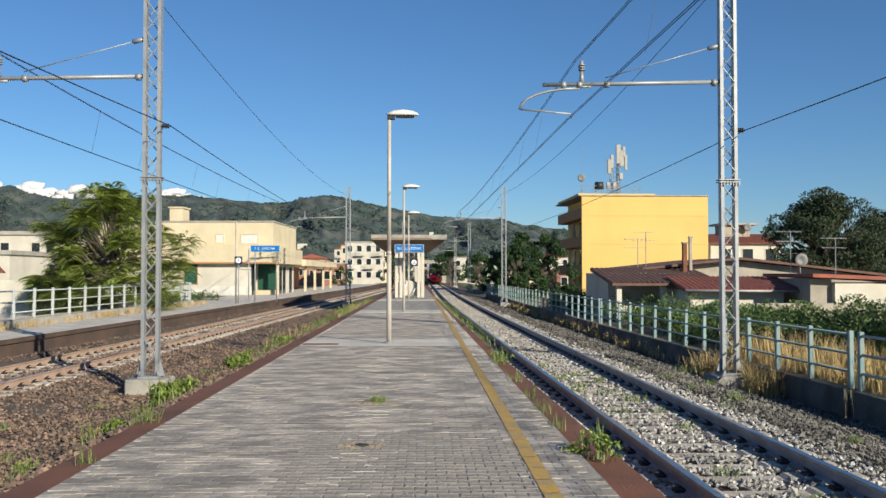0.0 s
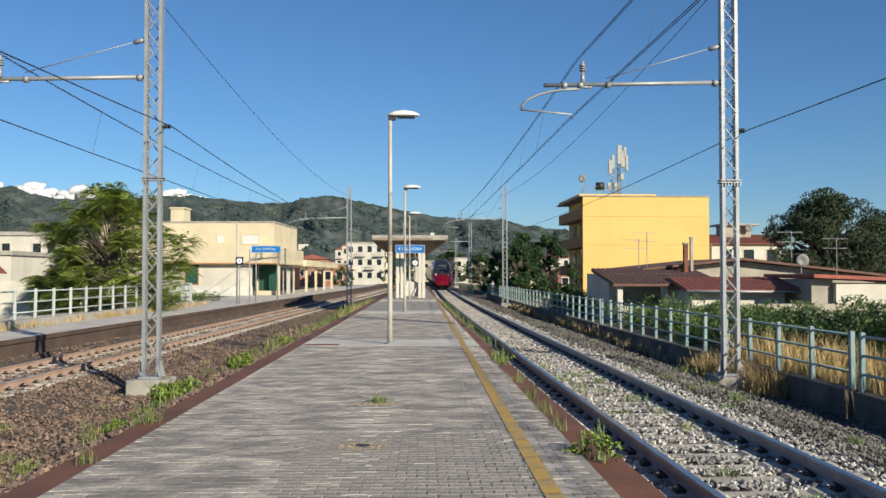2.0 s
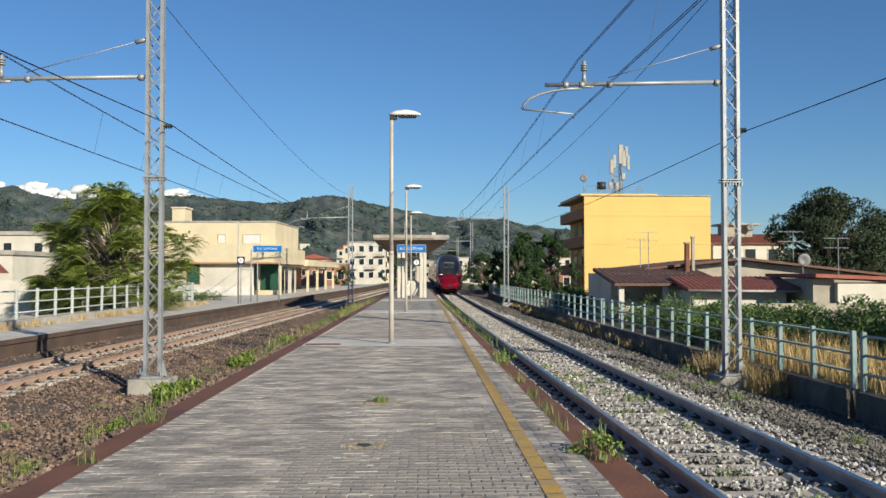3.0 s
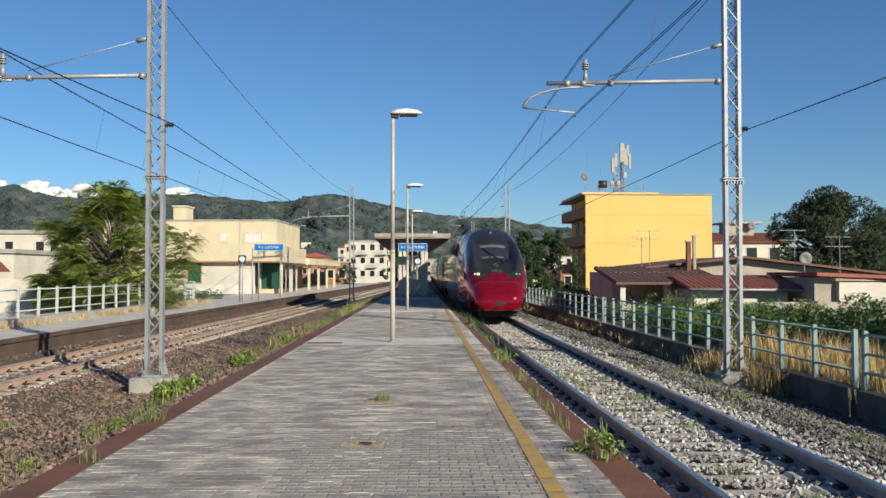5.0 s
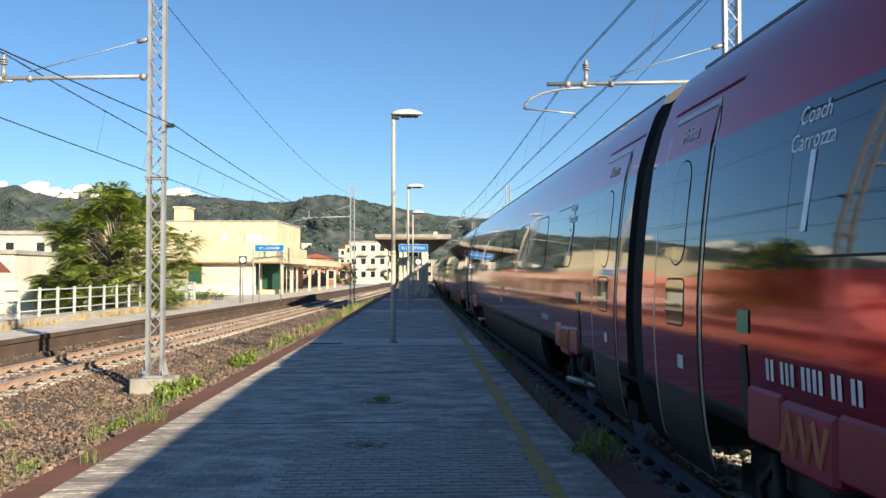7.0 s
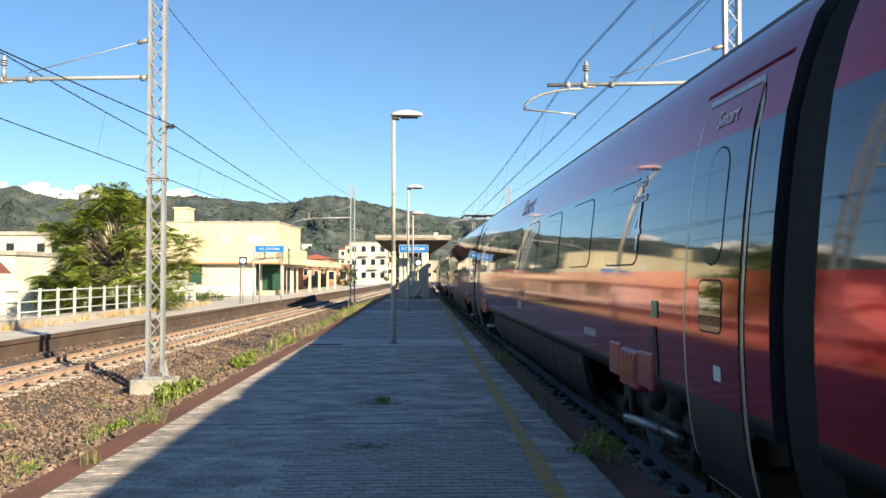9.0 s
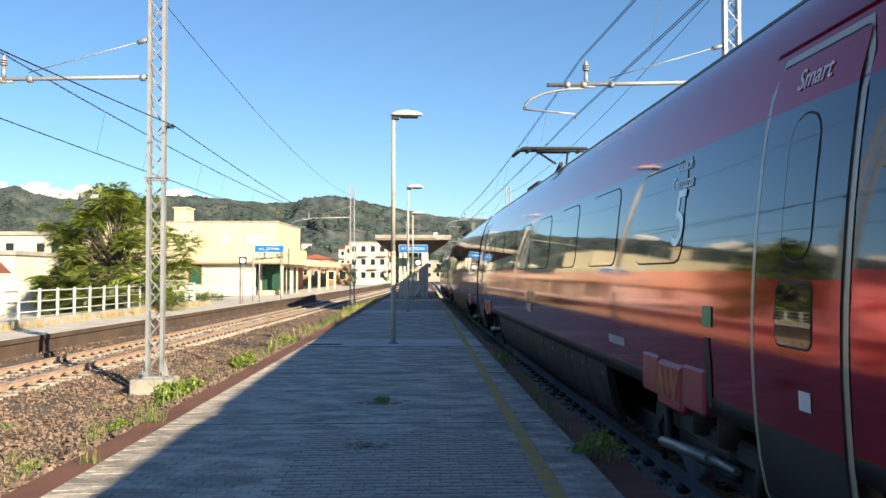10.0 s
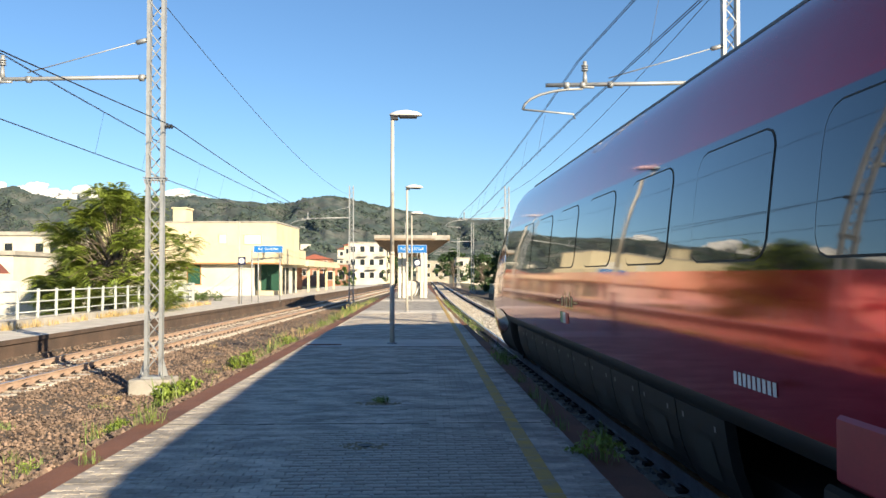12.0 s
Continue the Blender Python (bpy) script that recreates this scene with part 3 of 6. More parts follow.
def rebase(ob, loc):
    """Moves a thing's origin to its foot and leaves its parts where they are."""
    shift = Matrix.Translation(loc)
    ob.matrix_basis = shift @ ob.matrix_basis
    for ch in ob.children:
        ch.matrix_basis = shift.inverted() @ ch.matrix_basis


def station():
    st = thing("station_building", pose(-10.24, 73, 0.12, 0, 0, -math.degrees(math.atan(LEFT_SLOPE))), "two-storey cream station building with a deep parapet and green doors", "building")
    bm = B()
    box(bm, -14, -1.75, 0.0, 10.6, 0, 2.62)
    box(bm, -1.75, -0.2, 2.0, 10.6, 0, 2.62)
    part("ground_floor", bm, "white_wall", st, "whitewashed ground-floor wall")
    bm = B()
    box(bm, -14.05, -1.7, -0.03, 0.0, 0, 0.75)
    part("plinth", bm, "stain_wall", st, "grey stained plinth")
    bm = B()
    box(bm, -14, 0.0, 0.0, 10.6, 2.625, 5.86)
    part("upper_floor", bm, "cream", st, "cream rendered upper wall")
    bm = B()
    box(bm, -14.05, 0.05, -0.05, 10.65, 5.86, 6.0, 0.01)
    part("coping", bm, "concrete", st)
    bm = B()
    prism(bm, [(-14.1, 2.55), (0.55, 2.55), (0.55, 4.06), (-14.1, 4.06)][::-1], -0.55, -0.003)
    part("parapet", bm, "cream", st, "cream balcony parapet")
    bm = B()
    box(bm, 0.003, 0.6, -0.55, 10.6, 2.55, 3.85)
    box(bm, -3.0, 0.9, 10.605, 33, 2.45, 3.05, 0.02)
    part("canopy", bm, "cream", st, "long cream platform canopy")
    bm = B()
    box(bm, -14.1, 0.6, -0.56, -0.551, 2.55, 2.66)
    part("drip_edge", bm, "brown_wall", st)
    opening(st, -4.56, -4.0, 4.25, 4.9, -0.001, "cream", "shutter_white")
    opening(st, -2.55, -1.2, 4.2, 4.9, -0.001, "cream", "shutter_white")
    opening(st, -7.1, -6.1, 0.95, 2.45, -0.001, "brown_wall", "green_door")
    bm = B()
    box(bm, -1.6, -0.05, 1.9, 1.96, 0.42, 2.5)
    dr = part("door", bm, "green_door", st, "dark green panelled door")
    for k in range(9):
        bm = B()
        box(bm, -1.57 + k * 0.17, -1.43 + k * 0.17, 1.87, 1.9, 0.45, 2.48)
        part("board", bm, "green_door", dr)
    bm = B()
    box(bm, -1.6, 0.0, 0.9, 1.88, 0, 0.4, 0.01)
    part("step", bm, "cream", st)
    bm = B()
    box(bm, -1.75, -1.62, 0.02, 1.0, 0, 2.5)
    part("door", bm, "window_dark", st, "dark doorway")
    for y in (3.5, 5.2, 8.3):
        bm = B()
        box(bm, -0.2, -0.15, y, y + 1.1, 0.02, 2.3)
        part("door", bm, "window_dark", st, "dark doorway")
    for y in (0.2, 14, 20, 26, 32):
        bm = B()
        box(bm, 0.2, 0.42, y, y + 0.22, 0, 2.56)
        part("column", bm, "cream", st)
    bm = B()
    box(bm, -9.6, -8.5, 4, 6, 5.9, 7.3)
    box(bm, -9.7, -8.4, 3.9, 6.1, 7.3, 7.42)
    part("chimney", bm, "cream", st)
    bm = B()
    box(bm, -6.0, -3.0, 12, 30, 0, 2.9)
    part("rear_wing", bm, "brick_wall", st, "reddish rear wing")


station()


# ---- generic far buildings ----
def block_building(x, y, z, w, d, storeys, wall, label, hs=3.0, cols=4, rz=0.0, roof="flat", glass="window_dark"):
    bd = thing("apartment_building" if storeys > 2 else "house", pose(x, y, z, 0, 0, rz), label, "building", "town buildings")
    h = storeys * hs
    bm = B()
    box(bm, 0, w, 0, d, -1.6 - z, h)
    part("wall", bm, wall, bd)
    bm = B()
    if roof == "flat":
        box(bm, -0.15, w + 0.15, -0.15, d + 0.15, h, h + 0.3, 0.02)
        part("roof", bm, "concrete", bd)
    else:
        prism(bm, [(-0.4, h), (w + 0.4, h), (w / 2, h + w * 0.16)][::-1], -0.4, d + 0.4)
        part("roof", bm, "tile", bd, "red tiled pitched roof")
    for s in range(storeys):
        for c in range(cols):
            xc = w * (c + 0.5) / cols
            win = new("window")
            win.parent = bd
            bm = B()
            box(bm, xc - 0.62, xc + 0.62, -0.06, -0.003, s * hs + 0.85, s * hs + 2.35)
            part("frame", bm, "shutter_white", win)
            bm = B()
            box(bm, xc - 0.5, xc + 0.5, -0.08, -0.062, s * hs + 0.95, s * hs + 2.25)
            part("pane", bm, glass, win)
            if (s + c) % 2 and s:
                bm = B()
                box(bm, xc - 1.1, xc + 1.1, -0.95, -0.1, s * hs - 0.1, s * hs + 0.05)
                for k in range(9):
                    box(bm, xc - 1.08 + k * 0.26, xc - 1.04 + k * 0.26, -0.93, -0.9, s * hs + 0.05, s * hs + 0.9)
                box(bm, xc - 1.1, xc + 1.1, -0.95, -0.89, s * hs + 0.9, s * hs + 0.96)
                part("balcony", bm, "concrete", bd)
    return bd


TOWN = [(-13.0, 150, 0, 3.6, 9, 1, "brick_wall", 3.4, 2, 0, "flat", "reddish brown low town house"),
        (-12.6, 205, 0, 8.5, 10, 3, "white_wall", 2.95, 4, 0, "flat", "pale flat-roofed apartment block with balconies"),
        (-5.5, 215, 0, 4.6, 10, 3, "cream", 2.5, 2, 0, "flat", "cream flat-roofed apartment block"),
        (-15.5, 235, 0, 6, 9, 3, "cream", 3.1, 3, 0, "tile", "cream house with a red tiled roof"),
        (-30, 260, 0.5, 9, 10, 2, "brick_wall", 2.8, 3, 0, "tile", "reddish house with a tiled roof on rising ground"),
        (-22, 300, 4, 8, 10, 2, "white_wall", 3.0, 3, 0, "tile", "white hillside house with a red roof"),
        (14, 240, 0, 12, 12, 2, "white_wall", 3.0, 5, 0, "flat", "pale distant apartment block"),
        (4, 300, 0, 11, 12, 2, "grey_wall", 3.0, 4, 0, "flat", "greyish distant apartment block"),
        (22, 190, -0.5, 8.5, 10, 1, "cream", 3.0, 3, 0, "tile", "cream low house with a red roof"),
        (33, 215, 0, 10, 10, 2, "white_wall", 2.9, 4, 0, "tile", "white house with a red roof"),
        (26, 150, -1, 5, 9, 1, "brick_wall", 3.4, 2, 0, "tile", "low reddish house with a tiled roof"),
        (-92, 205, 1, 14, 10, 3, "white_wall", 3.2, 5, 0, "flat", "white apartment block at the foot of the hills"),
        (-70, 260, 3, 12, 10, 2, "cream", 3.1, 4, 0, "tile", "cream house with a red roof at the foot of the hills")]
for x, y, z, w, d, st_, wall_, hs, cols, rz, rf, lab in TOWN:
    block_building(x, y, z, w, d, st_, wall_, lab, hs, cols, rz, rf)

wb = block_building(-33.5, 70, -0.6, 7.6, 12, 1, "white_wall", "white flat-roofed house with small dark windows behind the fence", 5.4, 0)
for xc in (3.2, 5.5, 6.6):
    opening(wb, xc, xc + 0.6, 3.9, 4.8, -0.002, "white_wall", "window_dark")
wb2 = block_building(-40, 60, -0.6, 14.6, 8, 1, "white_wall", "low white outbuilding wall", 3.7, 0)
opening(wb2, 12.6, 13.3, 1.9, 2.6, -0.002, "white_wall", "window_dark")
bm = B()
box(bm, -34, -15.5, 44, 44.25, -1.6, 1.55, 0.02)
tagged(part("boundary_wall", bm, "white_wall"), "plain whitewashed boundary wall behind the fence", "wall", kind="structure")
bm = B()
prism(bm, [(-36, 1.9), (-22.6, 1.9), (-23.3, 2.6), (-36, 2.6)][::-1], 50, 53)
tagged(part("shed_roof", bm, "tile"), "red tiled shed roof behind the boundary wall", "roof")


# ---- yellow block of flats ----
def yellow_block():
    yb = thing("apartment_building", pose(19.16, 95, 0), "plain yellow four-storey block of flats with ochre balconies", "building")
    w, d = 13.57, 15.0
    bm = B()
    box(bm, 1.3, w, 0, d, -2.5, 10.1)
    box(bm, 0, 1.3, 0, 0.35, -2.5, 10.1)
    part("wall", bm, "yellow_wall", yb, "smooth yellow rendered wall")
    for z in (8.05, 5.05, 1.94):
        bm = B()
        box(bm, 0.0, w, -0.035, -0.002, z - 0.05, z + 0.05)
        part("ledge", bm, "yellow_wall", yb)
    bm = B()
    box(bm, -0.25, w + 0.1, -0.1, d, 10.1, 10.22, 0.01)
    part("roof_edge", bm, "concrete", yb)
    bm = B()
    box(bm, -0.3, 8.0, 0.5, d - 2, 10.22, 10.42, 0.02)
    part("roof_slab", bm, "yellow_wall", yb)
    for k in range(4):
        z = 8.05 - k * 3.05
        bm = B()
        box(bm, 0.0, 1.29, 0.36, d - 0.3, z - 0.25, z + 0.9, 0.02)
        part("balcony", bm, "brown_wall", yb, "ochre brown balcony front")
        for q in range(3):
            bm = B()
            box(bm, 1.24, 1.295, 1.5 + q * 4.4, 3.3 + q * 4.4, z - 2.9, z - 0.4)
            part("window", bm, "window_dark", yb, "dark balcony door")
    bm = B()
    for a, b in (((0.2, 1, 10.4), (0.2, 1, 11.3)), ((3, 1, 10.4), (3, 1, 11.3)), ((6, 1, 10.4), (6, 1, 11.3)), ((0.2, 1, 11.3), (6.5, 1, 11.3)), ((0.2, 1, 10.9), (6.5, 1, 10.9)), ((6.5, 1, 10.4), (6.5, 1, 11.3)), ((1.5, 1, 10.4), (1.5, 1, 11.3))):
        tube(bm, a, b, 0.03, seg=5)
    part("roof_railing", bm, "galv", yb)
    an = thing("antenna_mast", pose(23.2, 97, 10.42), "lattice rooftop mast with pale panel antennas", "antenna")
    for x in (-0.45, 0.45):
        for y in (-0.4, 0.4):
            bm = B()
            tube(bm, (x, y, 0), (x, y, 3.4), 0.045, seg=6)
            part("leg", bm, "galv", an)
    bm = B()
    for k in range(6):
        for s in (-1, 1):
            tube(bm, (-0.45, -0.4 * s, k * 0.56), (0.45, -0.4 * s, (k + 1) * 0.56), 0.022, seg=5)
            tube(bm, (0.45, -0.4 * s, k * 0.56), (-0.45, -0.4 * s, (k + 1) * 0.56), 0.022, seg=5)
    part("lacing", bm, "galv", an)
    bm = B()
    tube(bm, (0.2, 0, 0), (0.2, 0, 5.3), 0.06, seg=8)
    part("pole", bm, "galv", an)
    for x, z, h, w_ in ((-0.75, 2.2, 1.6, 0.2), (-0.45, 2.8, 1.5, 0.18), (0.25, 3.3, 2.1, 0.26), (0.6, 3.0, 1.8, 0.24), (1.05, 2.6, 1.7, 0.16), (0.85, 4.0, 1.2, 0.18)):
        bm = B()
        box(bm, x - w_, x + w_, -0.62, -0.42, z, z + h, 0.06)
        part("panel", bm, "antenna_grey", an, "pale panel antenna")
    for x in (-0.9, 0.5, -0.2):
        bm = B()
        box(bm, x - 0.2, x + 0.2, -0.8, -0.5, 0.6 if x < 0 else 1.6, 1.3 if x < 0 else 2.3, 0.04)
        part("equipment_box", bm, "antenna_grey", an)
    tn = thing("water_tank", pose(21.3, 96.3, 10.42), "dark round rooftop tank on a stand", "tank")
    bm = B()
    tube(bm, (0, 0, 0.55), (0, 0, 1.3), 0.5, 0.46, 16)
    part("drum", bm, "dark", tn)
    for x in (-0.35, 0.35):
        bm = B()
        tube(bm, (x, 0, 0), (x, 0, 0.6), 0.04, seg=6)
        part("leg", bm, "galv", tn)
    dish(pose(19.3, 96, 10.42), 0.42, 1.7)
    for x, h in ((19.5, 5.0), (22.0, 6.0 - 0.5), (21.0, 3.0)):
        bm = B()
        tube(bm, (0, 0, 0), (0, 0, h), 0.018, seg=5)
        tagged(part("whip_aerial", bm, "galv"), "thin whip aerial on the roof", "antenna", "roof aerials").matrix_basis = pose(x, 96, 10.42)


def dish(m, r, h):
    ds = thing("satellite_dish", m, "round grey satellite dish on a pole", "satellite dish", "satellite dishes")
    bm = B()
    tube(bm, (0, 0, 0), (0, 0, h), 0.03, seg=6)
    part("pole", bm, "galv", ds)
    bm = B()
    sweep(bm, lambda k: [(math.cos(a) * k[0] * r, -0.06 - 0.12 + k[1], h + math.sin(a) * k[0] * r) for a in (2 * math.pi * i / 18 for i in range(18))], [(0.01, 0.1), (0.5, 0.07), (1.0, 0.0), (1.0, 0.015), (0.5, 0.09), (0.01, 0.12)])
    part("reflector", bm, "dish_grey", ds, "", True)
    bm = B()
    tube(bm, (0, -0.15, h - r * 0.8), (0, -0.6, h - 0.05), 0.012, seg=5)
    part("feed_arm", bm, "galv", ds)
    return ds


def tv_aerial(m, h, n=6):
    tv = thing("tv_aerial", m, "thin television aerial on a pole", "antenna", "roof aerials")
    bm = B()
    tube(bm, (0, 0, 0), (0, 0, h), 0.02, seg=5)
    part("pole", bm, "galv", tv)
    for zz in (h - 0.05, h - 0.5):
        bm = B()
        tube(bm, (-0.7, 0, zz), (0.5, 0, zz), 0.012, seg=4)
        for k in range(n):
            x = -0.65 + k * 1.1 / (n - 1)
            tube(bm, (x, -0.22, zz), (x, 0.22, zz + 0.06), 0.008, seg=4)
        part("boom", bm, "galv", tv)
    return tv


yellow_block()


# ---- low houses beside the line ----
def tile_roof(parent, x0, x1, y0, y1, z0, z1, material, name="roof", along=0.24):
    """A mono-pitch roof from the eave y0, z0 up to y1, z1 with ribbed tiles."""
    rf = new(name)
    rf.parent = parent
    bm = B()
    for k in range(int((x1 - x0) / along)):
        xa = x0 + k * along
        sweep(bm, lambda p: [(xa + along * u, p[0], p[1] + 0.05 * math.sin(math.pi * u)) for u in (0, 0.25, 0.5, 0.75)], [(y0, z0), (y1, z1)], closed=False)
    part("tiles", bm, material, rf)
    bm = B()
    a = [bm.verts.new(p) for p in ((x0, y0, z0 - 0.02), (x1, y0, z0 - 0.02), (x1, y1, z1 - 0.02), (x0, y1, z1 - 0.02), (x0, y0, z0 - 0.14), (x1, y0, z0 - 0.14), (x1, y1, z1 - 0.14), (x0, y1, z1 - 0.14))]
    for f in ((0, 1, 2, 3), (7, 6, 5, 4), (0, 4, 5, 1), (1, 5, 6, 2), (2, 6, 7, 3), (3, 7, 4, 0)):
        bm.faces.new([a[i] for i in f])
    part("roof_deck", bm, material, rf)
    return rf


def low_houses():
    a = thing("house", pose(0, 0, 0), "low white house with a brown tiled lean-to porch", "house", "houses beside the line")
    bm = B()
    box(bm, 10.3, 14.6, 44.6, 50, -2, 1.9)
    part("wall", bm, "white_wall", a)
    tile_roof(a, 9.8, 15.2, 41.6, 46.5, 1.45, 2.15, "brown_tile")
    for x in (10.2, 12.3, 14.4):
        bm = B()
        box(bm, x - 0.12, x + 0.12, 41.9, 42.15, -2, 1.42)
        part("porch_post", bm, "white_wall", a)
    bm = B()
    box(bm, 12.35, 15.6, 41.7, 41.9, -2, 0.75)
    box(bm, 10.25, 12.2, 42.2, 42.4, -2, 0.35)
    part("porch_wall", bm, "white_wall", a)
    b = thing("house", pose(0, 0, 0), "low white house with a red tiled roof and a stained parapet", "house", "houses beside the line")
    bm = B()
    box(bm, 12.9, 17.3, 40.2, 45, -2, 1.12)
    part("wall", bm, "white_wall", b)
    tile_roof(b, 12.6, 18.0, 39.6, 42.5, 1.2, 1.72, "tile")
    bm = B()
    tube(bm, (12.6, 39.55, 1.12), (18.0, 39.55, 1.08), 0.06, seg=8)
    tube(bm, (13.0, 39.6, 1.1), (13.0, 40.15, 0.8), 0.04, seg=8)
    tube(bm, (13.0, 40.15, 0.8), (13.0, 40.15, -1.5), 0.04, seg=8)
    part("gutter", bm, "galv", b)
    bm = B()
    box(bm, 15.0, 20.0, 37.6, 37.8, -2, 0.62)
    part("garden_wall", bm, "grey_wall", b, "stained grey garden wall")
    g = thing("house", pose(0, 0, 0), "wide beige gabled outbuilding with thin brown roof edges", "house", "houses beside the line")
    bm = B()
    prism(bm, [(13.2, -2), (27.5, -2), (27.5, 1.45), (17.6, 2.56), (13.2, 2.1)][::-1], 46.6, 56)
    part("wall", bm, "grey_wall", g)
    for x0, z0, x1, z1 in ((12.4, 2.06, 17.6, 2.6), (17.6, 2.6, 28.4, 1.4)):
        bm = B()
        prism(bm, [(x0, z0), (x1, z1), (x1, z1 + 0.12), (x0, z0 + 0.12)][::-1], 46.0, 57)
        part("roof", bm, "brown_tile", g, "thin brown roof sheet")
    c = thing("house", pose(0, 0, 0), "white flat-roofed annexe with a red roof trim", "house", "houses beside the line")
    bm = B()
    box(bm, 18.7, 26, 38.2, 43, -2, 1.45)
    part("wall", bm, "white_wall", c)
    bm = B()
    prism(bm, [(17.6, 1.72), (26.4, 1.38), (26.4, 1.52), (17.6, 1.88)][::-1], 37.9, 43.3)
    part("roof", bm, "tile", c, "red roof sheet edge")
    bm = B()
    box(bm, 17.75, 18.69, 38.5, 42, -2, 1.66)
    part("side_annexe", bm, "grey_wall", c)
    for ob, loc in ((a, (12.5, 44, -2)), (b, (15, 41, -2)), (g, (20, 50, -2)), (c, (22, 40, -2))):
        rebase(ob, loc)
    for x, y, z0, z1, r, m_ in ((14.35, 45.2, 1.5, 3.4, 0.11, "rust_kerb"), (14.75, 45.5, 1.5, 3.7, 0.08, "grey_wall")):
        ch = thing("chimney", pose(x, y, z0), "tall square chimney on the low roof", "chimney", "chimneys")
        bm = B()
        box(bm, -r, r, -r, r, 0, z1 - z0, 0.02)
        part("shaft", bm, m_, ch)
        bm = B()
        box(bm, -r * 1.25, r * 1.25, -r * 1.25, r * 1.25, z1 - z0, z1 - z0 + 0.07)
        part("cap", bm, "concrete", ch)
    dish(pose(18.2, 40.5, 1.75), 0.3, 0.75)
    tv_aerial(pose(17.9, 40.8, 1.75), 2.1)
    tv_aerial(pose(20.6, 42.0, 1.6), 2.0)
    tv_aerial(pose(12.3, 46.5, 2.1), 1.6)
    tv_aerial(pose(13.0, 47.5, 2.1), 2.0)
    bh = thing("house", pose(37.9, 110, 0), "white two-storey house with a red hipped roof and a roof room", "house", "houses beside the line")
    bm = B()
    box(bm, 0.3, 9.2, 0, 9, -2.2, 5.6)
    part("wall", bm, "white_wall", bh)
    tile_roof(bh, 0, 9.6, -0.5, 4.0, 5.7, 6.9, "tile")
    bm = B()
    box(bm, 3.0, 6.2, 2.5, 6, 6.5, 8.0)
    part("roof_room", bm, "grey_wall", bh)
    bm = B()
    box(bm, 2.3, 7.2, 2.0, 6.5, 8.0, 8.25, 0.02)
    part("roof_room_slab", bm, "concrete", bh)
    for x in (1.5, 4.3, 7.2):
        opening(bh, x, x + 1.3, 3.3, 4.9, -0.002, "white_wall", "window_dark")
    tv_aerial(pose(42.0, 114, 8.25), 1.9)
    dish(pose(43.6, 112.0, 6.5), 0.5, 1.2)


low_houses()


# ---- fences ----
def fence(name, pts, zb, post_h, material, label, spacing, rails, plinth, group):
    fc = thing(name, pose(0, 0, 0), label, "fence", group)
    (xa, ya), (xb, yb) = pts
    ln = math.hypot(xb - xa, yb - ya)
    n = int(ln / spacing)
    bm = B()
    box(bm, -0.045, 0.045, -0.045, 0.045, 0, post_h, 0.012)
    post = part("post", bm, material, fc)
    for k in range(n + 1):
        u = k / n
        ob = post if k == 0 else new("post", post.data)
        ob.parent = fc
        ob.matrix_basis = pose(xa + (xb - xa) * u, ya + (yb - ya) * u, zb, random.uniform(-1, 1), random.uniform(-1, 1), 0)
    for z in rails:
        bm = B()
        tube(bm, (xa, ya, zb + z), (xb, yb, zb + z), 0.025, seg=6)
        part("rail", bm, material, fc)
    bm = B()
    d = Vector((yb - ya, xa - xb, 0)).normalized() * 0.14
    vs = [Vector((x, y, z)) + s * d for z in (-1.2, zb + 0.0) for x, y, s in ((xa, ya, -1), (xb, yb, -1), (xb, yb, 1), (xa, ya, 1))]
    v = [bm.verts.new(p) for p in vs]
    for f in ((3, 2, 1, 0), (4, 5, 6, 7), (0, 1, 5, 4), (1, 2, 6, 5), (2, 3, 7, 6), (3, 0, 4, 7)):
        bm.faces.new([v[i] for i in f])
    part("base_wall", bm, plinth, fc, "low weathered concrete base wall")
    rebase(fc, ((xa + xb) / 2, (ya + yb) / 2, zb - 0.3))
    return fc


FX = lambda y: 7.85 + (curve_x(y) if y > 0 else 0)
for ya, yb in ((-6.0, 15.2), (15.55, 36.0), (36.3, 60.0), (60.3, 95.0)):
    fence("fence", ((FX(ya), ya), (FX(yb), yb)), -0.14, 1.02, "fence_blue", "pale blue concrete post and rail fence on a low wall", 1.55, (0.3, 0.62, 0.95), "mossy", "trackside fences")
fence("fence", ((-12.55, 20.5), (-11.45, 49.5)), 0.42, 0.98, "fence_white", "white painted post and rail fence on a low wall", 1.45, (0.22, 0.55, 0.9), "concrete", "platform fences")
fence("fence", ((-11.45, 49.8), (-14.5, 58.0)), 0.42, 0.98, "fence_white", "white painted post and rail fence on a low wall", 1.45, (0.22, 0.55, 0.9), "concrete", "platform fences")


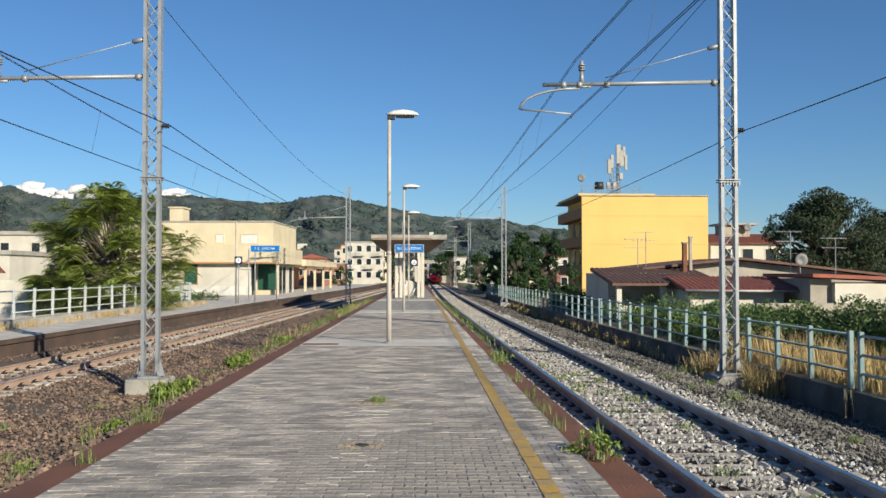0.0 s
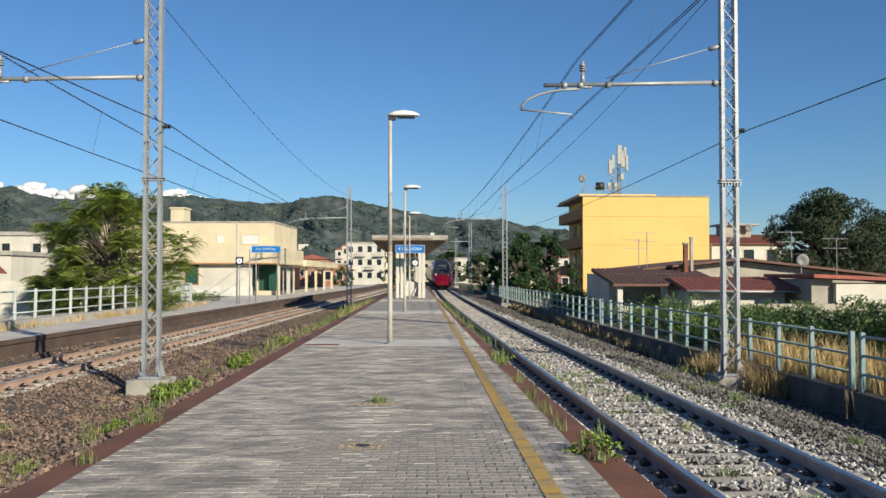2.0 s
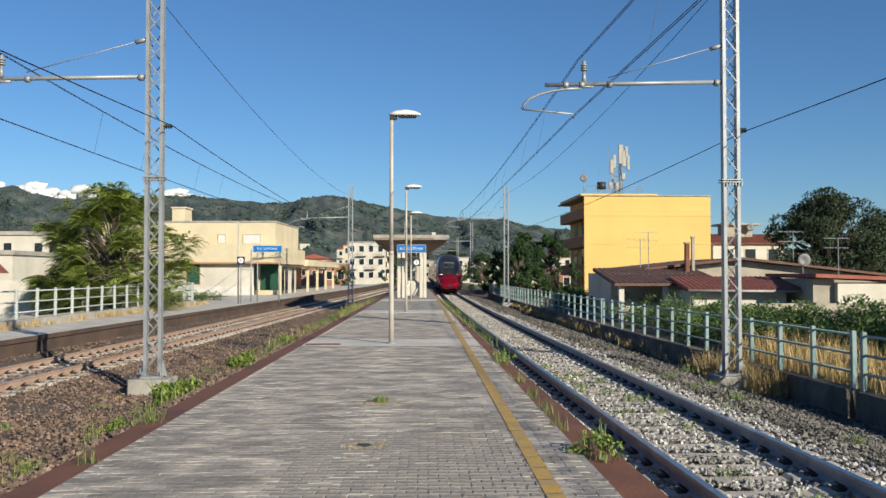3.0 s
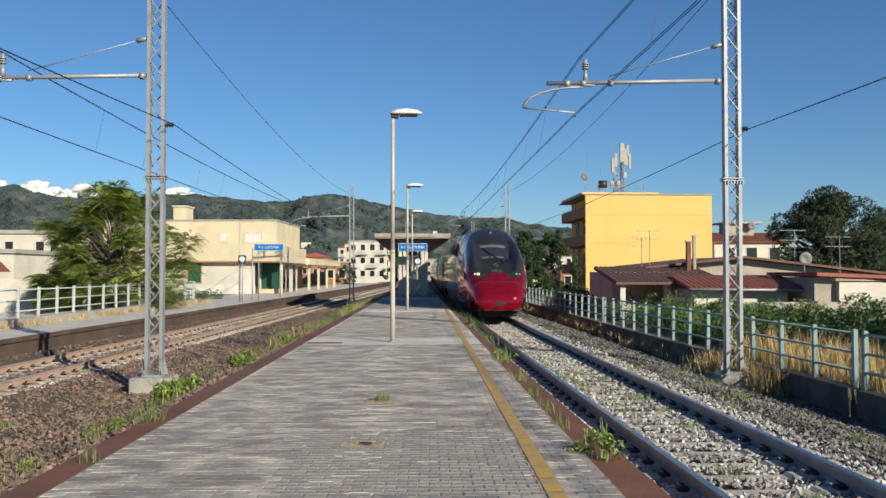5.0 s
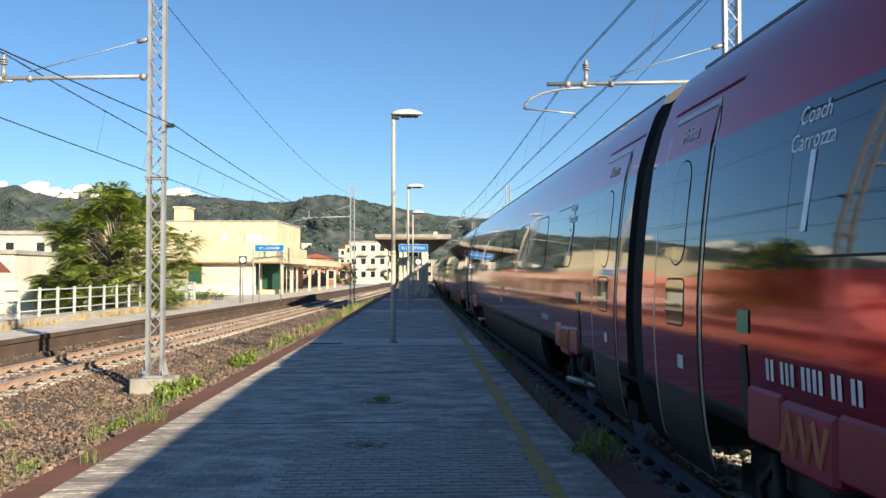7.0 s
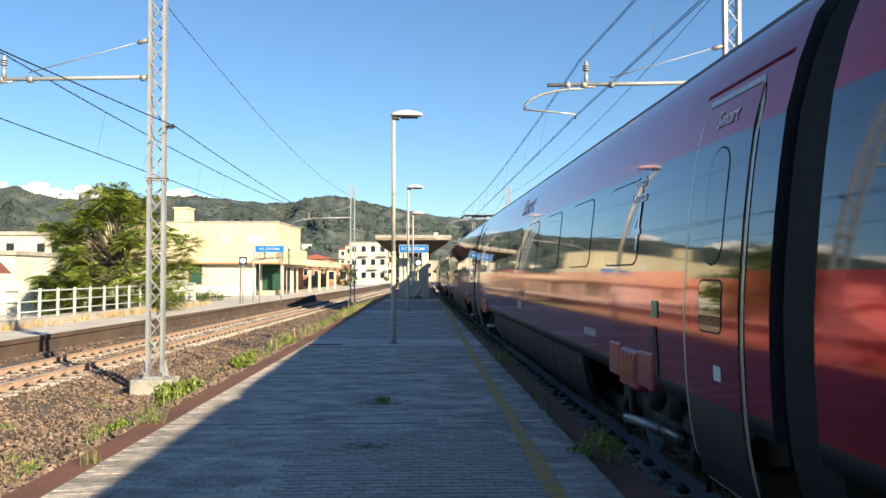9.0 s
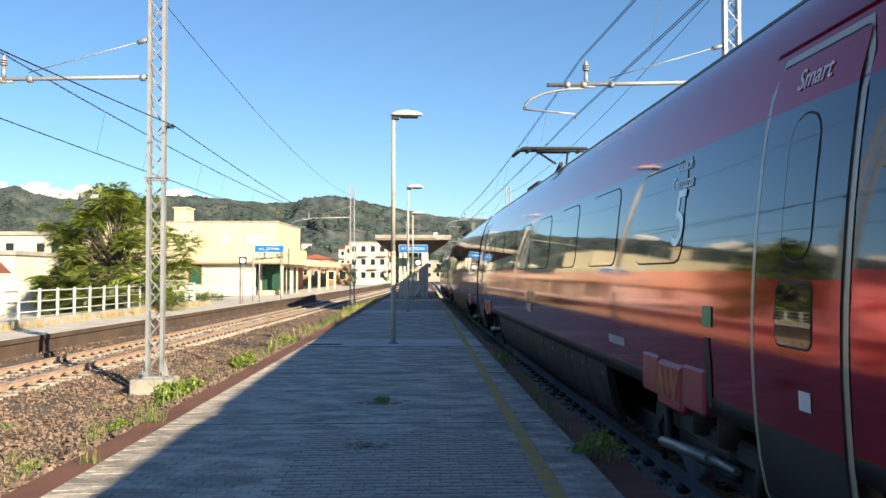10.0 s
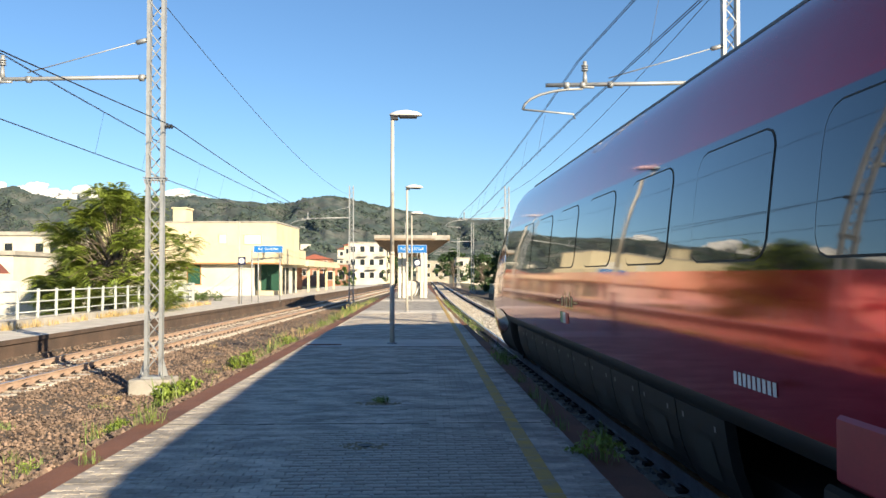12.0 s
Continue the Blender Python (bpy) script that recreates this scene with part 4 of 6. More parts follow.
# ---- plants ----
def leaf_mesh(name, centres, radii, count, size, material, parent, rng, aspect=2.2, droop=0.3, label=""):
    """Many small leaves, denser towards the outside of clumps."""
    centres, radii = np.array(centres, float), np.array(radii, float)
    pick = rng.choice(len(centres), count, p=(radii ** 2) / (radii ** 2).sum())
    d = rng.normal(size=(count, 3))
    d /= np.linalg.norm(d, axis=1)[:, None]
    rad = radii[pick] * rng.uniform(0.35, 1.0, count) ** 0.5
    pos = centres[pick] + d * rad[:, None] * np.array([1, 1, 0.75])
    u = rng.normal(size=(count, 3)) + d * 0.8
    u[:, 2] -= droop
    u /= np.linalg.norm(u, axis=1)[:, None]
    w = np.cross(u, rng.normal(size=(count, 3)) * 0.6 + np.array([0, 0, 1.0]))
    w /= np.linalg.norm(w, axis=1)[:, None]
    s = size * rng.uniform(0.6, 1.3, count)[:, None]
    nrm = np.cross(u, w)
    v = np.stack([pos - u * s * 0.5, pos + w * s * 0.5 / aspect + nrm * s * 0.06, pos + u * s * 0.5, pos - w * s * 0.5 / aspect + nrm * s * 0.06], 1).reshape(-1, 3)
    f = np.arange(count * 4).reshape(-1, 4)
    return raw_mesh(name, v, f, material, parent, label)


def raw_mesh(name, v, f, material, parent=None, label=""):
    me = bpy.data.meshes.new(name)
    k = f.shape[1]
    me.vertices.add(len(v))
    me.vertices.foreach_set("co", np.ascontiguousarray(v, dtype=np.float32).ravel())
    me.loops.add(f.size)
    me.loops.foreach_set("vertex_index", np.ascontiguousarray(f, dtype=np.int32).ravel())
    me.polygons.add(len(f))
    me.polygons.foreach_set("loop_start", np.arange(0, f.size, k, dtype=np.int32))
    me.polygons.foreach_set("use_smooth", np.zeros(len(f), dtype=bool))
    me.update(calc_edges=True)
    me.materials.append(M[material])
    ob = new(name, me)
    ob.parent = parent
    if label:
        tagged(ob, label)
    return ob


def tree(m, height, spread, material, label, seed, leaves=9000, leaf=0.22, trunk=0.14, low=0.25, flat=0.8, clumps=60, lean=(0, 0), power=0.6, puff=(0.09, 0.2), fronds=0):
    rng = np.random.default_rng(seed)
    tr = thing("tree", m, label, "tree", "trees")
    bm = B()
    top = Vector((lean[0], lean[1], height * 0.55))
    path = [Vector((0, 0, -0.6)), Vector((0.05, 0, height * 0.2)), Vector((lean[0] * 0.5, lean[1] * 0.5, height * 0.38)), top]
    rr = [trunk, trunk * 0.85, trunk * 0.65, trunk * 0.45]
    for a, b, ra, rb in zip(path, path[1:], rr, rr[1:]):
        tube(bm, a, b, ra, rb, 8)
    cs, rs = [], []
    for k in range(clumps):
        a = rng.uniform(0, 2 * math.pi)
        q = rng.uniform(0, 1) ** 0.55
        zz = low + (1 - low) * rng.uniform(0, 1)
        prof = math.sin(min(1.0, (zz - low) / (1 - low) * 0.78 + 0.22) * math.pi) ** power
        r = spread * q * prof
        c = Vector((math.cos(a) * r + lean[0] * zz, math.sin(a) * r * flat + lean[1] * zz, height * zz * rng.uniform(0.92, 1.04)))
        cs.append(c)
        rs.append(rng.uniform(*puff) * spread)
        base = path[1].lerp(top, rng.uniform(0.1, 1.0))
        mid = base.lerp(c, 0.5) + Vector((0, 0, 0.12 * height * rng.uniform(0, 0.6)))
        tube(bm, base, mid, trunk * 0.3, trunk * 0.2, 5)
        tube(bm, mid, c, trunk * 0.2, trunk * 0.07, 5)
    part("trunk", bm, "bark", tr, "grey-brown trunk and limbs")
    if fronds:
        frond_mesh("crown", cs, rs, fronds, leaf, material, tr, rng)
    else:
        leaf_mesh("crown", cs, rs, leaves, leaf, material, tr, rng)
    return tr


def frond_mesh(name, centres, radii, count, length, material, parent, rng, leaflets=8):
    """Long compound leaves: each frond is a drooping spine with leaflets along both sides."""
    centres, radii = np.array(centres, float), np.array(radii, float)
    pick = rng.choice(len(centres), count, p=(radii ** 2) / (radii ** 2).sum())
    d = rng.normal(size=(count, 3)) * np.array([1, 1, 0.55])
    d /= np.linalg.norm(d, axis=1)[:, None]
    base = centres[pick] + d * (radii[pick] * rng.uniform(0.1, 0.7, count))[:, None]
    ln = length * rng.uniform(0.6, 1.25, count)
    out = d * np.array([1, 1, 0.5]) + np.array([0, 0, 0.25])
    out /= np.linalg.norm(out, axis=1)[:, None]
    side = np.cross(out, np.array([0, 0, 1.0]) + rng.normal(size=(count, 3)) * 0.25)
    side /= np.linalg.norm(side, axis=1)[:, None]
    vs = []
    for k in range(leaflets):
        u = (k + 0.6) / leaflets
        p = base + out * (ln * u)[:, None] + np.array([0, 0, -1.0]) * (ln * 0.55 * u * u)[:, None]
        for sg in (-1, 1):
            w = side * sg + out * 0.35 + np.array([0, 0, -0.35])
            leaf = (ln * 0.3 * (1 - 0.45 * u))[:, None]
            wide = out * leaf * 0.17
            vs.append(np.stack([p, p + w * leaf * 0.5 + wide, p + w * leaf, p + w * leaf * 0.5 - wide], 1))
    v = np.stack(vs, 1).reshape(-1, 3)
    return raw_mesh(name, v, np.arange(len(v)).reshape(-1, 4), material, parent)


tree(pose(-13.2, 42, -0.4), 6.3, 3.5, "leaf_tree", "leafy green tree with long drooping leaves behind the white fence", 3, 0, 0.6, 0.16, 0.14, 0.7, 120, (-0.1, 0), 0.55, (0.1, 0.17), 6000)
tree(pose(-15.3, 43, -0.8), 3.6, 2.2, "leaf_tree", "low leafy green tree behind the white fence", 5, 0, 0.55, 0.1, 0.08, 0.8, 50, fronds=2400)
tree(pose(34.6, 72, -1.6), 9.7, 5.2, "leaf_dark", "dense dark green pine with a rounded crown", 7, 44000, 0.26, 0.3, 0.1, 0.8, 260, (0, 0), 0.38, (0.1, 0.2))
tree(pose(42.0, 76, -1.6), 8.8, 4.6, "leaf_dark", "dense dark green pine with a rounded crown", 8, 30000, 0.28, 0.3, 0.1, 0.8, 180, (0, 0), 0.38, (0.1, 0.2))
tree(pose(10.6, 82, -0.8), 5.4, 2.7, "leaf_mid", "dark green roadside tree beside the fence", 9, 17000, 0.24, 0.14, 0.08, 0.9, 80)
tree(pose(14.2, 87, -0.8), 6.2, 3.2, "leaf_mid", "dark green roadside tree beside the fence", 17, 17000, 0.25, 0.14, 0.08, 0.9, 80)
tree(pose(12.3, 92, -0.8), 6.6, 2.6, "leaf_mid", "dark green roadside tree beside the fence", 10, 17000, 0.24, 0.14, 0.08, 0.9, 80)
tree(pose(12.2, 112, -0.8), 5.6, 2.6, "leaf_mid", "dark green roadside tree beside the fence", 11, 12000, 0.26, 0.14, 0.1, 0.9, 60)
tree(pose(11.6, 135, -0.8), 5.6, 3.0, "leaf_mid", "dark green roadside tree beside the fence", 12, 5000, 0.3, 0.14, 0.12, 0.9, 50)
tree(pose(-1.5, 150, -0.4), 5.6, 3.0, "leaf_mid", "dark green tree beside the line", 13, 5000, 0.3, 0.16, 0.15, 0.9, 50)
tree(pose(-8.5, 128, -0.2), 3.0, 1.8, "leaf_bush", "round green shrub beside the station wing", 14, 3500, 0.2, 0.08, 0.1, 0.9, 30)
tree(pose(9.0, 165, -0.4), 6.5, 4.0, "leaf_mid", "dark green tree beside the line", 15, 5000, 0.35, 0.16, 0.12, 0.9, 50)
for k, (x, y, h) in enumerate(((-68, 160, 9), (-80, 170, 8), (-60, 190, 7), (-37, 200, 7), (-30, 180, 5), (45, 180, 8), (55, 150, 9), (30, 260, 9), (-48, 240, 8), (18, 200, 6))):
    tree(pose(x, y, -0.8), h, h * 0.5, "leaf_mid", "dark green tree in the town", 30 + k, 3500, 0.45, 0.2, 0.15, 0.9, 40)


def bush(m, r, h, material, label, seed, count, leaf):
    rng = np.random.default_rng(seed)
    bs = thing("bush", m, label, "bush", "bushes")
    cs, rs = [], []
    bm = B()
    for k in range(22):
        a, q = rng.uniform(0, 6.28), rng.uniform(0, 1) ** 0.5
        c = Vector((math.cos(a) * q * r, math.sin(a) * q * r, h * rng.uniform(0.25, 0.95) * (1 - 0.35 * q)))
        cs.append(c)
        rs.append(rng.uniform(0.2, 0.36) * r)
        tube(bm, (c.x * 0.2, c.y * 0.2, -0.4), c, 0.03, 0.01, 5)
    part("stems", bm, "bark", bs)
    leaf_mesh("foliage", cs, rs, count, leaf, material, bs, rng, 2.6)
    return bs


brng = random.Random(4)
k = 0
y = 10.5
while y < 62:
    x = FX(y) + 2.6 + brng.uniform(-0.3, 0.9) + (0.9 if y < 22 else 0)
    h = brng.uniform(1.5, 2.0) * (1.3 if y < 22 else 0.9)
    bush(pose(x, y, -0.55), 1.55, h, "leaf_bush" if y < 45 else "leaf_mid", "leafy bright green bush behind the trackside fence", 100 + k, 7500 if y < 35 else 3200, 0.115)
    if y < 40:
        bush(pose(x + 2.5, y + 1.2, -0.8), 1.6, h * 0.85, "leaf_bush", "leafy bright green bush behind the trackside fence", 160 + k, 4500, 0.125)
    y += 1.9 if y < 35 else 2.6
    k += 1
for x, y in ((-13.6, 52), (-13.0, 55), (-12.6, 58)):
    bush(pose(x, y, 0.1), 0.9, 0.8, "leaf_bush", "low green bush by the station fence", 200 + int(y), 1200, 0.13)


def blades(name, spots, height, material, label, seed, per, spread, width=0.012, lean=0.35, parent=None):
    """Grass blades as thin bent triangles; spots are (x, y, z, scale)."""
    rng = np.random.default_rng(seed)
    sp = np.repeat(np.array(spots, float), per, axis=0)
    n = len(sp)
    off = rng.normal(size=(n, 2)) * spread * sp[:, 3:4]
    base = sp[:, :3].copy()
    base[:, :2] += off
    h = height * sp[:, 3] * rng.uniform(0.45, 1.15, n)
    az = rng.uniform(0, 6.283, n)
    ln = lean * rng.uniform(0.1, 1.0, n)
    dirn = np.stack([np.cos(az), np.sin(az), np.zeros(n)], 1)
    side = np.stack([-np.sin(az), np.cos(az), np.zeros(n)], 1) * (width * sp[:, 3:4])
    mid = base + dirn * (ln * h * 0.35)[:, None] + np.array([0, 0, 1]) * (h * 0.6)[:, None]
    tip = base + dirn * (ln * h * 1.1)[:, None] + np.array([0, 0, 1]) * h[:, None]
    v = np.stack([base - side, base + side, mid + side * 0.8, mid - side * 0.8, tip + side * 0.1, tip - side * 0.1], 1).reshape(-1, 3)
    i = np.arange(n)[:, None] * 6
    f = np.concatenate([i + np.array([0, 1, 2, 3]), i + np.array([3, 2, 4, 5])], 0)
    return tagged(raw_mesh(name, v, f, material, parent), label, "" if parent else "grass", kind="" if parent else "stuff")


grng = random.Random(9)
blades("dry_grass", [(FX(y) + grng.uniform(0.25, 2.3), y, -0.5, grng.uniform(0.7, 1.2)) for y in [11 + grng.uniform(0, 12.0) for _ in range(420)]], 0.85, "dry_grass", "tall dry yellow grass behind the fence", 21, 26, 0.12, 0.009)
blades("dry_grass", [(FX(y) + grng.uniform(-0.75, -0.18), y, -0.62, grng.uniform(0.6, 1.1)) for y in [17.8 + grng.uniform(0, 4.0) for _ in range(70)]], 0.65, "dry_grass", "dry straw-coloured weeds around the mast foot", 22, 26, 0.1, 0.008, 0.6)
blades("dry_grass", [(FX(y) + grng.uniform(-0.6, -0.15), y, -0.6, grng.uniform(0.4, 0.9)) for y in [22 + grng.uniform(0, 45.0) for _ in range(120)]], 0.5, "dry_grass", "dry straw-coloured weeds at the fence foot", 23, 16, 0.12, 0.012, 0.6)
blades("dry_grass", [(-12.0 + 0.038 * (y - 31) + grng.uniform(-0.1, 0.35), y, 0.17, grng.uniform(0.4, 0.9)) for y in [20 + grng.uniform(0, 32.0) for _ in range(150)]], 0.32, "dry_grass", "dry grass along the white fence", 24, 16, 0.1, 0.012, 0.6)


# ---- the train ----
CAR = 23.1
END = 24.6
# where the leading nose is along the line, every half second
TIPS = (165.0, 151.9, 138.8, 125.7, 112.6, 99.5, 86.4, 73.3, 60.2, 47.1, 34.0, 21.2, 8.12, -4.3, -16.6, -28.9, -41.3, -53.7, -66.1, -78.2, -90.5, -102.8, -115.5, -127.9, -140.2)


def car_start(i):
    """Distance from the leading nose to the front of car i."""
    return 0.0 if i == 0 else END + CAR * (i - 1)


GAP = 0.28
PROFILE = [(1.16, 0.26), (1.26, 0.42), (1.335, 0.62), (1.372, 0.82), (1.397, 1.05), (1.413, 1.4), (1.413, 1.65), (1.4, 1.9), (1.376, 2.2), (1.343, 2.5), (1.3, 2.8), (1.22, 3.1), (1.125, 3.35), (0.985, 3.55), (0.78, 3.69), (0.52, 3.775), (0.26, 3.82), (0.0, 3.84)]
TRAIN_MATS = ["train_skirt", "train_red", "train_band", "train_roof", "train_black"]


def side_x(z):
    """Half width of the body at a height."""
    for (xa, za), (xb, zb) in zip(PROFILE, PROFILE[1:]):
        if z <= zb:
            u = (z - za) / (zb - za)
            return xa + (xb - xa) * u
    return 0.0


def band(z):
    return 0 if z < 1.0 else 1 if z < 1.85 else 2 if z < 2.79 else 1 if z < 3.56 else 3


FINE = [((xa + xb) / 2 * k + xa * (1 - k), (za + zb) / 2 * k + za * (1 - k)) for (xa, za), (xb, zb) in zip(PROFILE, PROFILE[1:]) for k in (0, 1)] + [PROFILE[-1]]


def between(rows, t):
    """Straight-line value from rows of (position, value)."""
    for (a, va), (b, vb) in zip(rows, rows[1:]):
        if t <= b:
            return va + (vb - va) * max(0.0, (t - a) / (b - a))
    return rows[-1][1]


SHOULDER = [(0.0, 0.0), (0.95, 0.0), (1.3, 0.16), (1.6, 0.36), (2.0, 0.52), (2.4, 0.56), (2.8, 0.52), (3.2, 0.4), (3.6, 0.26), (4.2, 0.1), (5.0, 0.0)]
SQUARE = [(0.0, 0.8), (0.3, 0.62), (0.8, 0.52), (1.7, 0.54), (2.5, 0.75), (3.5, 0.92), (4.5, 1.0)]
CREST = [(0.0, 0.0), (0.5, 0.0), (0.58, 0.25), (0.7, 0.9), (0.78, 1.0), (0.9, 0.95), (1.0, 0.7)]


def half_ring(w, zb, zt, narrow=1.0):
    """Half a section of the straight body from the underside up."""
    return [(x / 1.413 * w * (1 - (1 - narrow) * ((z - 0.26) / 3.58) ** 2), zb + (zt - zb) * (z - 0.26) / 3.58) for x, z in FINE]


@functools.lru_cache(maxsize=None)
def nose_ring(s, edge=0.0):
    """Half a section of the nose: squarer than the body, with raised shoulders; with an edge height, one point lies on that height."""
    _, w, zb, zt, narrow = nose_at(s)
    rise, square = between(SHOULDER, s), between(SQUARE, s)
    pts = []
    for x, z in FINE:
        u = (z - 0.26) / 3.58
        r = x / 1.413
        top = zt + rise * between(CREST, r)
        pts.append((r * w * (1 - (1 - narrow) * u * u), zb + (top - zb) * u ** square))
    if not edge:
        return pts
    n, cut = len(pts), 22
    at = n - 2.0
    for k in range(n - 1):
        if pts[k][1] <= edge < pts[k + 1][1]:
            at = min(at, k + (edge - pts[k][1]) / (pts[k + 1][1] - pts[k][1]))
    out = []
    for k in range(n):
        u = at * k / cut if k <= cut else at + (n - 1 - at) * (k - cut) / (n - 1 - cut)
        a = min(int(u), n - 2)
        f = u - a
        out.append((pts[a][0] * (1 - f) + pts[a + 1][0] * f, pts[a][1] * (1 - f) + pts[a + 1][1] * f))
    return out


def nose_section(s):
    pts = nose_ring(s, hood_edge(s) if 1.2 < s < 5.3 else 0.0)
    return pts + [(-x, z) for x, z in reversed(pts[:-1])]


def ring_of(w, zb, zt, narrow=1.0):
    pts = half_ring(w, zb, zt, narrow)
    return pts + [(-x, z) for x, z in reversed(pts[:-1])]


def hood_edge(s):
    """Height of the lower edge of the black cab hood at a distance from the tip."""
    return 1.86 + max(0.0, s - 1.2) * 0.465


def raised_ring():
    """The body between the noses, cut off above the bogies."""
    pts = [(x, z) if z > 0.93 else (side_x(0.93) - (0.93 - z) * 0.8, 0.93 - (0.93 - z) * 0.08) for x, z in FINE]
    return pts + [(-x, z) for x, z in reversed(pts[:-1])]


def shell(bm, stations, colour):
    """stations: (y, ring). Faces take their slot from colour(y, x, z)."""
    rings = [[bm.verts.new((x, y, z)) for x, z in r] for y, r in stations]
    n = len(rings[0])
    for (a, b) in zip(rings, rings[1:]):
        for i in range(n):
            f = bm.faces.new((a[i], b[i], b[(i + 1) % n], a[(i + 1) % n]))
            c = f.calc_center_median()
            f.material_index, f.smooth = colour(c.y, c.x, c.z), True
    for (y, r), flip in ((stations[0], False), (stations[-1], True)):
        ring = [bm.verts.new((x, y, z)) for x, z in r]
        f = bm.faces.new(ring[::-1] if flip else ring)
        f.material_index = 1 if f.calc_center_median().z < 1.2 else 0
    return rings


def side_patch(bm, s, y0, y1, z0, z1, lift, r=0.0, n=8, slot=0, depth=0.0):
    """A panel that follows the curved side; s = -1 or 1; rounded corners of radius r."""
    zs = [z0 + (z1 - z0) * i / n for i in range(n + 1)]
    rows = []
    for z in zs:
        inset = 0.0
        e = min(z - z0, z1 - z)
        if r and e < r:
            inset = r - math.sqrt(max(0.0, r * r - (r - e) ** 2))
        x = s * (side_x(z) + lift)
        rows.append([bm.verts.new((x, y0 + inset, z)), bm.verts.new((x, y1 - inset, z))])
    for a, b in zip(rows, rows[1:]):
        f = bm.faces.new((a[0], a[1], b[1], b[0]) if s < 0 else (a[0], b[0], b[1], a[1]))
        f.material_index, f.smooth = slot, True
    return bm


def rounded_zs(z0, z1, r):
    return [z0 + (z1 - z0) * u for u in (0, 0.03, 0.08, 0.15, 0.3, 0.5, 0.7, 0.85, 0.92, 0.97, 1)]


def window(parent, s, y0, y1, z0, z1, name="window", r=0.15):
    w = part(name, pane(s, y0 - 0.014, y1 + 0.014, z0 - 0.014, z1 + 0.014, 0.003, r + 0.015), "rubber", parent)
    part("pane", pane(s, y0, y1, z0, z1, 0.006, r), "train_glass", w, "dark tinted glass")
    return w


def pane(s, y0, y1, z0, z1, lift, r):
    bm = B()
    rows = []
    for z in rounded_zs(z0, z1, r):
        e = min(z - z0, z1 - z)
        inset = r - math.sqrt(max(0.0, r * r - (r - e) ** 2)) if e < r else 0.0
        x = s * (side_x(z) + lift)
        rows.append([bm.verts.new((x, y0 + inset, z)), bm.verts.new((x, y1 - inset, z))])
    for a, b in zip(rows, rows[1:]):
        f = bm.faces.new((a[0], a[1], b[1], b[0]) if s > 0 else (a[0], b[0], b[1], a[1]))
        f.smooth = True
    return bm


def on_side(s, y, z, lift=0.008):
    """Pose of words on the car side: read from outside, leaning with the wall."""
    lean = math.degrees(math.atan2(side_x(z - 0.15) - side_x(z + 0.15), 0.3))
    return pose(s * (side_x(z) + lift), y, z) @ pose(0, 0, 0, 0, 0, 90 * s) @ pose(0, 0, 0, 90 - lean, 0, 0)


def wheel_mesh():
    bm = B()
    tube(bm, (-0.07, 0, 0), (0.06, 0, 0), 0.44, 0.44, 24)
    tube(bm, (-0.07, 0, 0), (-0.1, 0, 0), 0.3, 0.26, 24)
    tube(bm, (-0.1, 0, 0), (-0.16, 0, 0), 0.13, 0.12, 16)
    return bm


def bogie(parent, y):
    bg = new("bogie")
    bg.parent = parent
    bg.matrix_basis = pose(0, y, 0)
    # Added dark box, not a seen part: stops sunlight passing under the car.
    bm = B()
    box(bm, -0.9, 0.9, -1.7, 1.7, 0.22, 0.85, 0.05)
    part("underfloor_light_block", bm, "bogie_dark", bg)
    for s in (-1, 1):
        bm = B()
        box(bm, s * 0.98 - 0.07, s * 0.98 + 0.07, -1.75, 1.75, 0.5, 0.68, 0.03)
        box(bm, s * 1.0 - 0.09, s * 1.0 + 0.09, -0.4, 0.4, 0.35, 0.62, 0.04)
        tube(bm, (s * 1.02, -0.3, 0.6), (s * 1.02, -0.3, 0.95), 0.13, seg=12)
        tube(bm, (s * 1.02, 0.3, 0.6), (s * 1.02, 0.3, 0.95), 0.13, seg=12)
        part("side_frame", bm, "bogie_dark", bg)
        for k in (-1.35, 1.35):
            bm = B()
            box(bm, s * 0.98 - 0.12, s * 0.98 + 0.12, k - 0.2, k + 0.2, 0.3, 0.6, 0.05)
            part("axle_box", bm, "bogie_dark", bg)
            w = part("wheel", wheel_mesh(), "rail_side", bg, "worn steel wheel", False)
            w.matrix_basis = pose(s * 0.76, k, 0.44, 0, 0, 0 if s > 0 else 180) if s < 0 else pose(s * 0.76, k, 0.44, 0, 0, 180)
        bm = B()
        tube(bm, (s * 1.17, -0.2, 0.5), (s * 1.2, 0.95, 0.42), 0.05, seg=10)
        tube(bm, (s * 1.17, -0.75, 0.52), (s * 1.17, -0.2, 0.5), 0.03, seg=8)
        part("damper", bm, "damper_steel", bg, "dull steel damper")
        for k in (-1.0, 1.0):
            bm = B()
            tube(bm, (s * 1.12, k, 0.3), (s * 1.12, k * 1.1, 0.75), 0.04, seg=8)
            path_tube(bm, [(s * 1.1, k * 1.25, 0.2), (s * 1.13, k * 1.35, 0.5), (s * 1.05, k * 1.1, 0.8)], 0.025)
            part("brake_pipe", bm, "bogie_dark", bg)
    return bg


def skirt(s, y0, y1):
    bm = B()
    zs = (0.34, 0.45, 0.6, 0.78, 0.93)
    prism(bm, [(s * (side_x(z) + 0.004), z) for z in zs] + [(s * (side_x(z) - 0.07), z) for z in reversed(zs)], y0, y1)
    bmesh.ops.recalc_face_normals(bm, faces=bm.faces)
    return bm


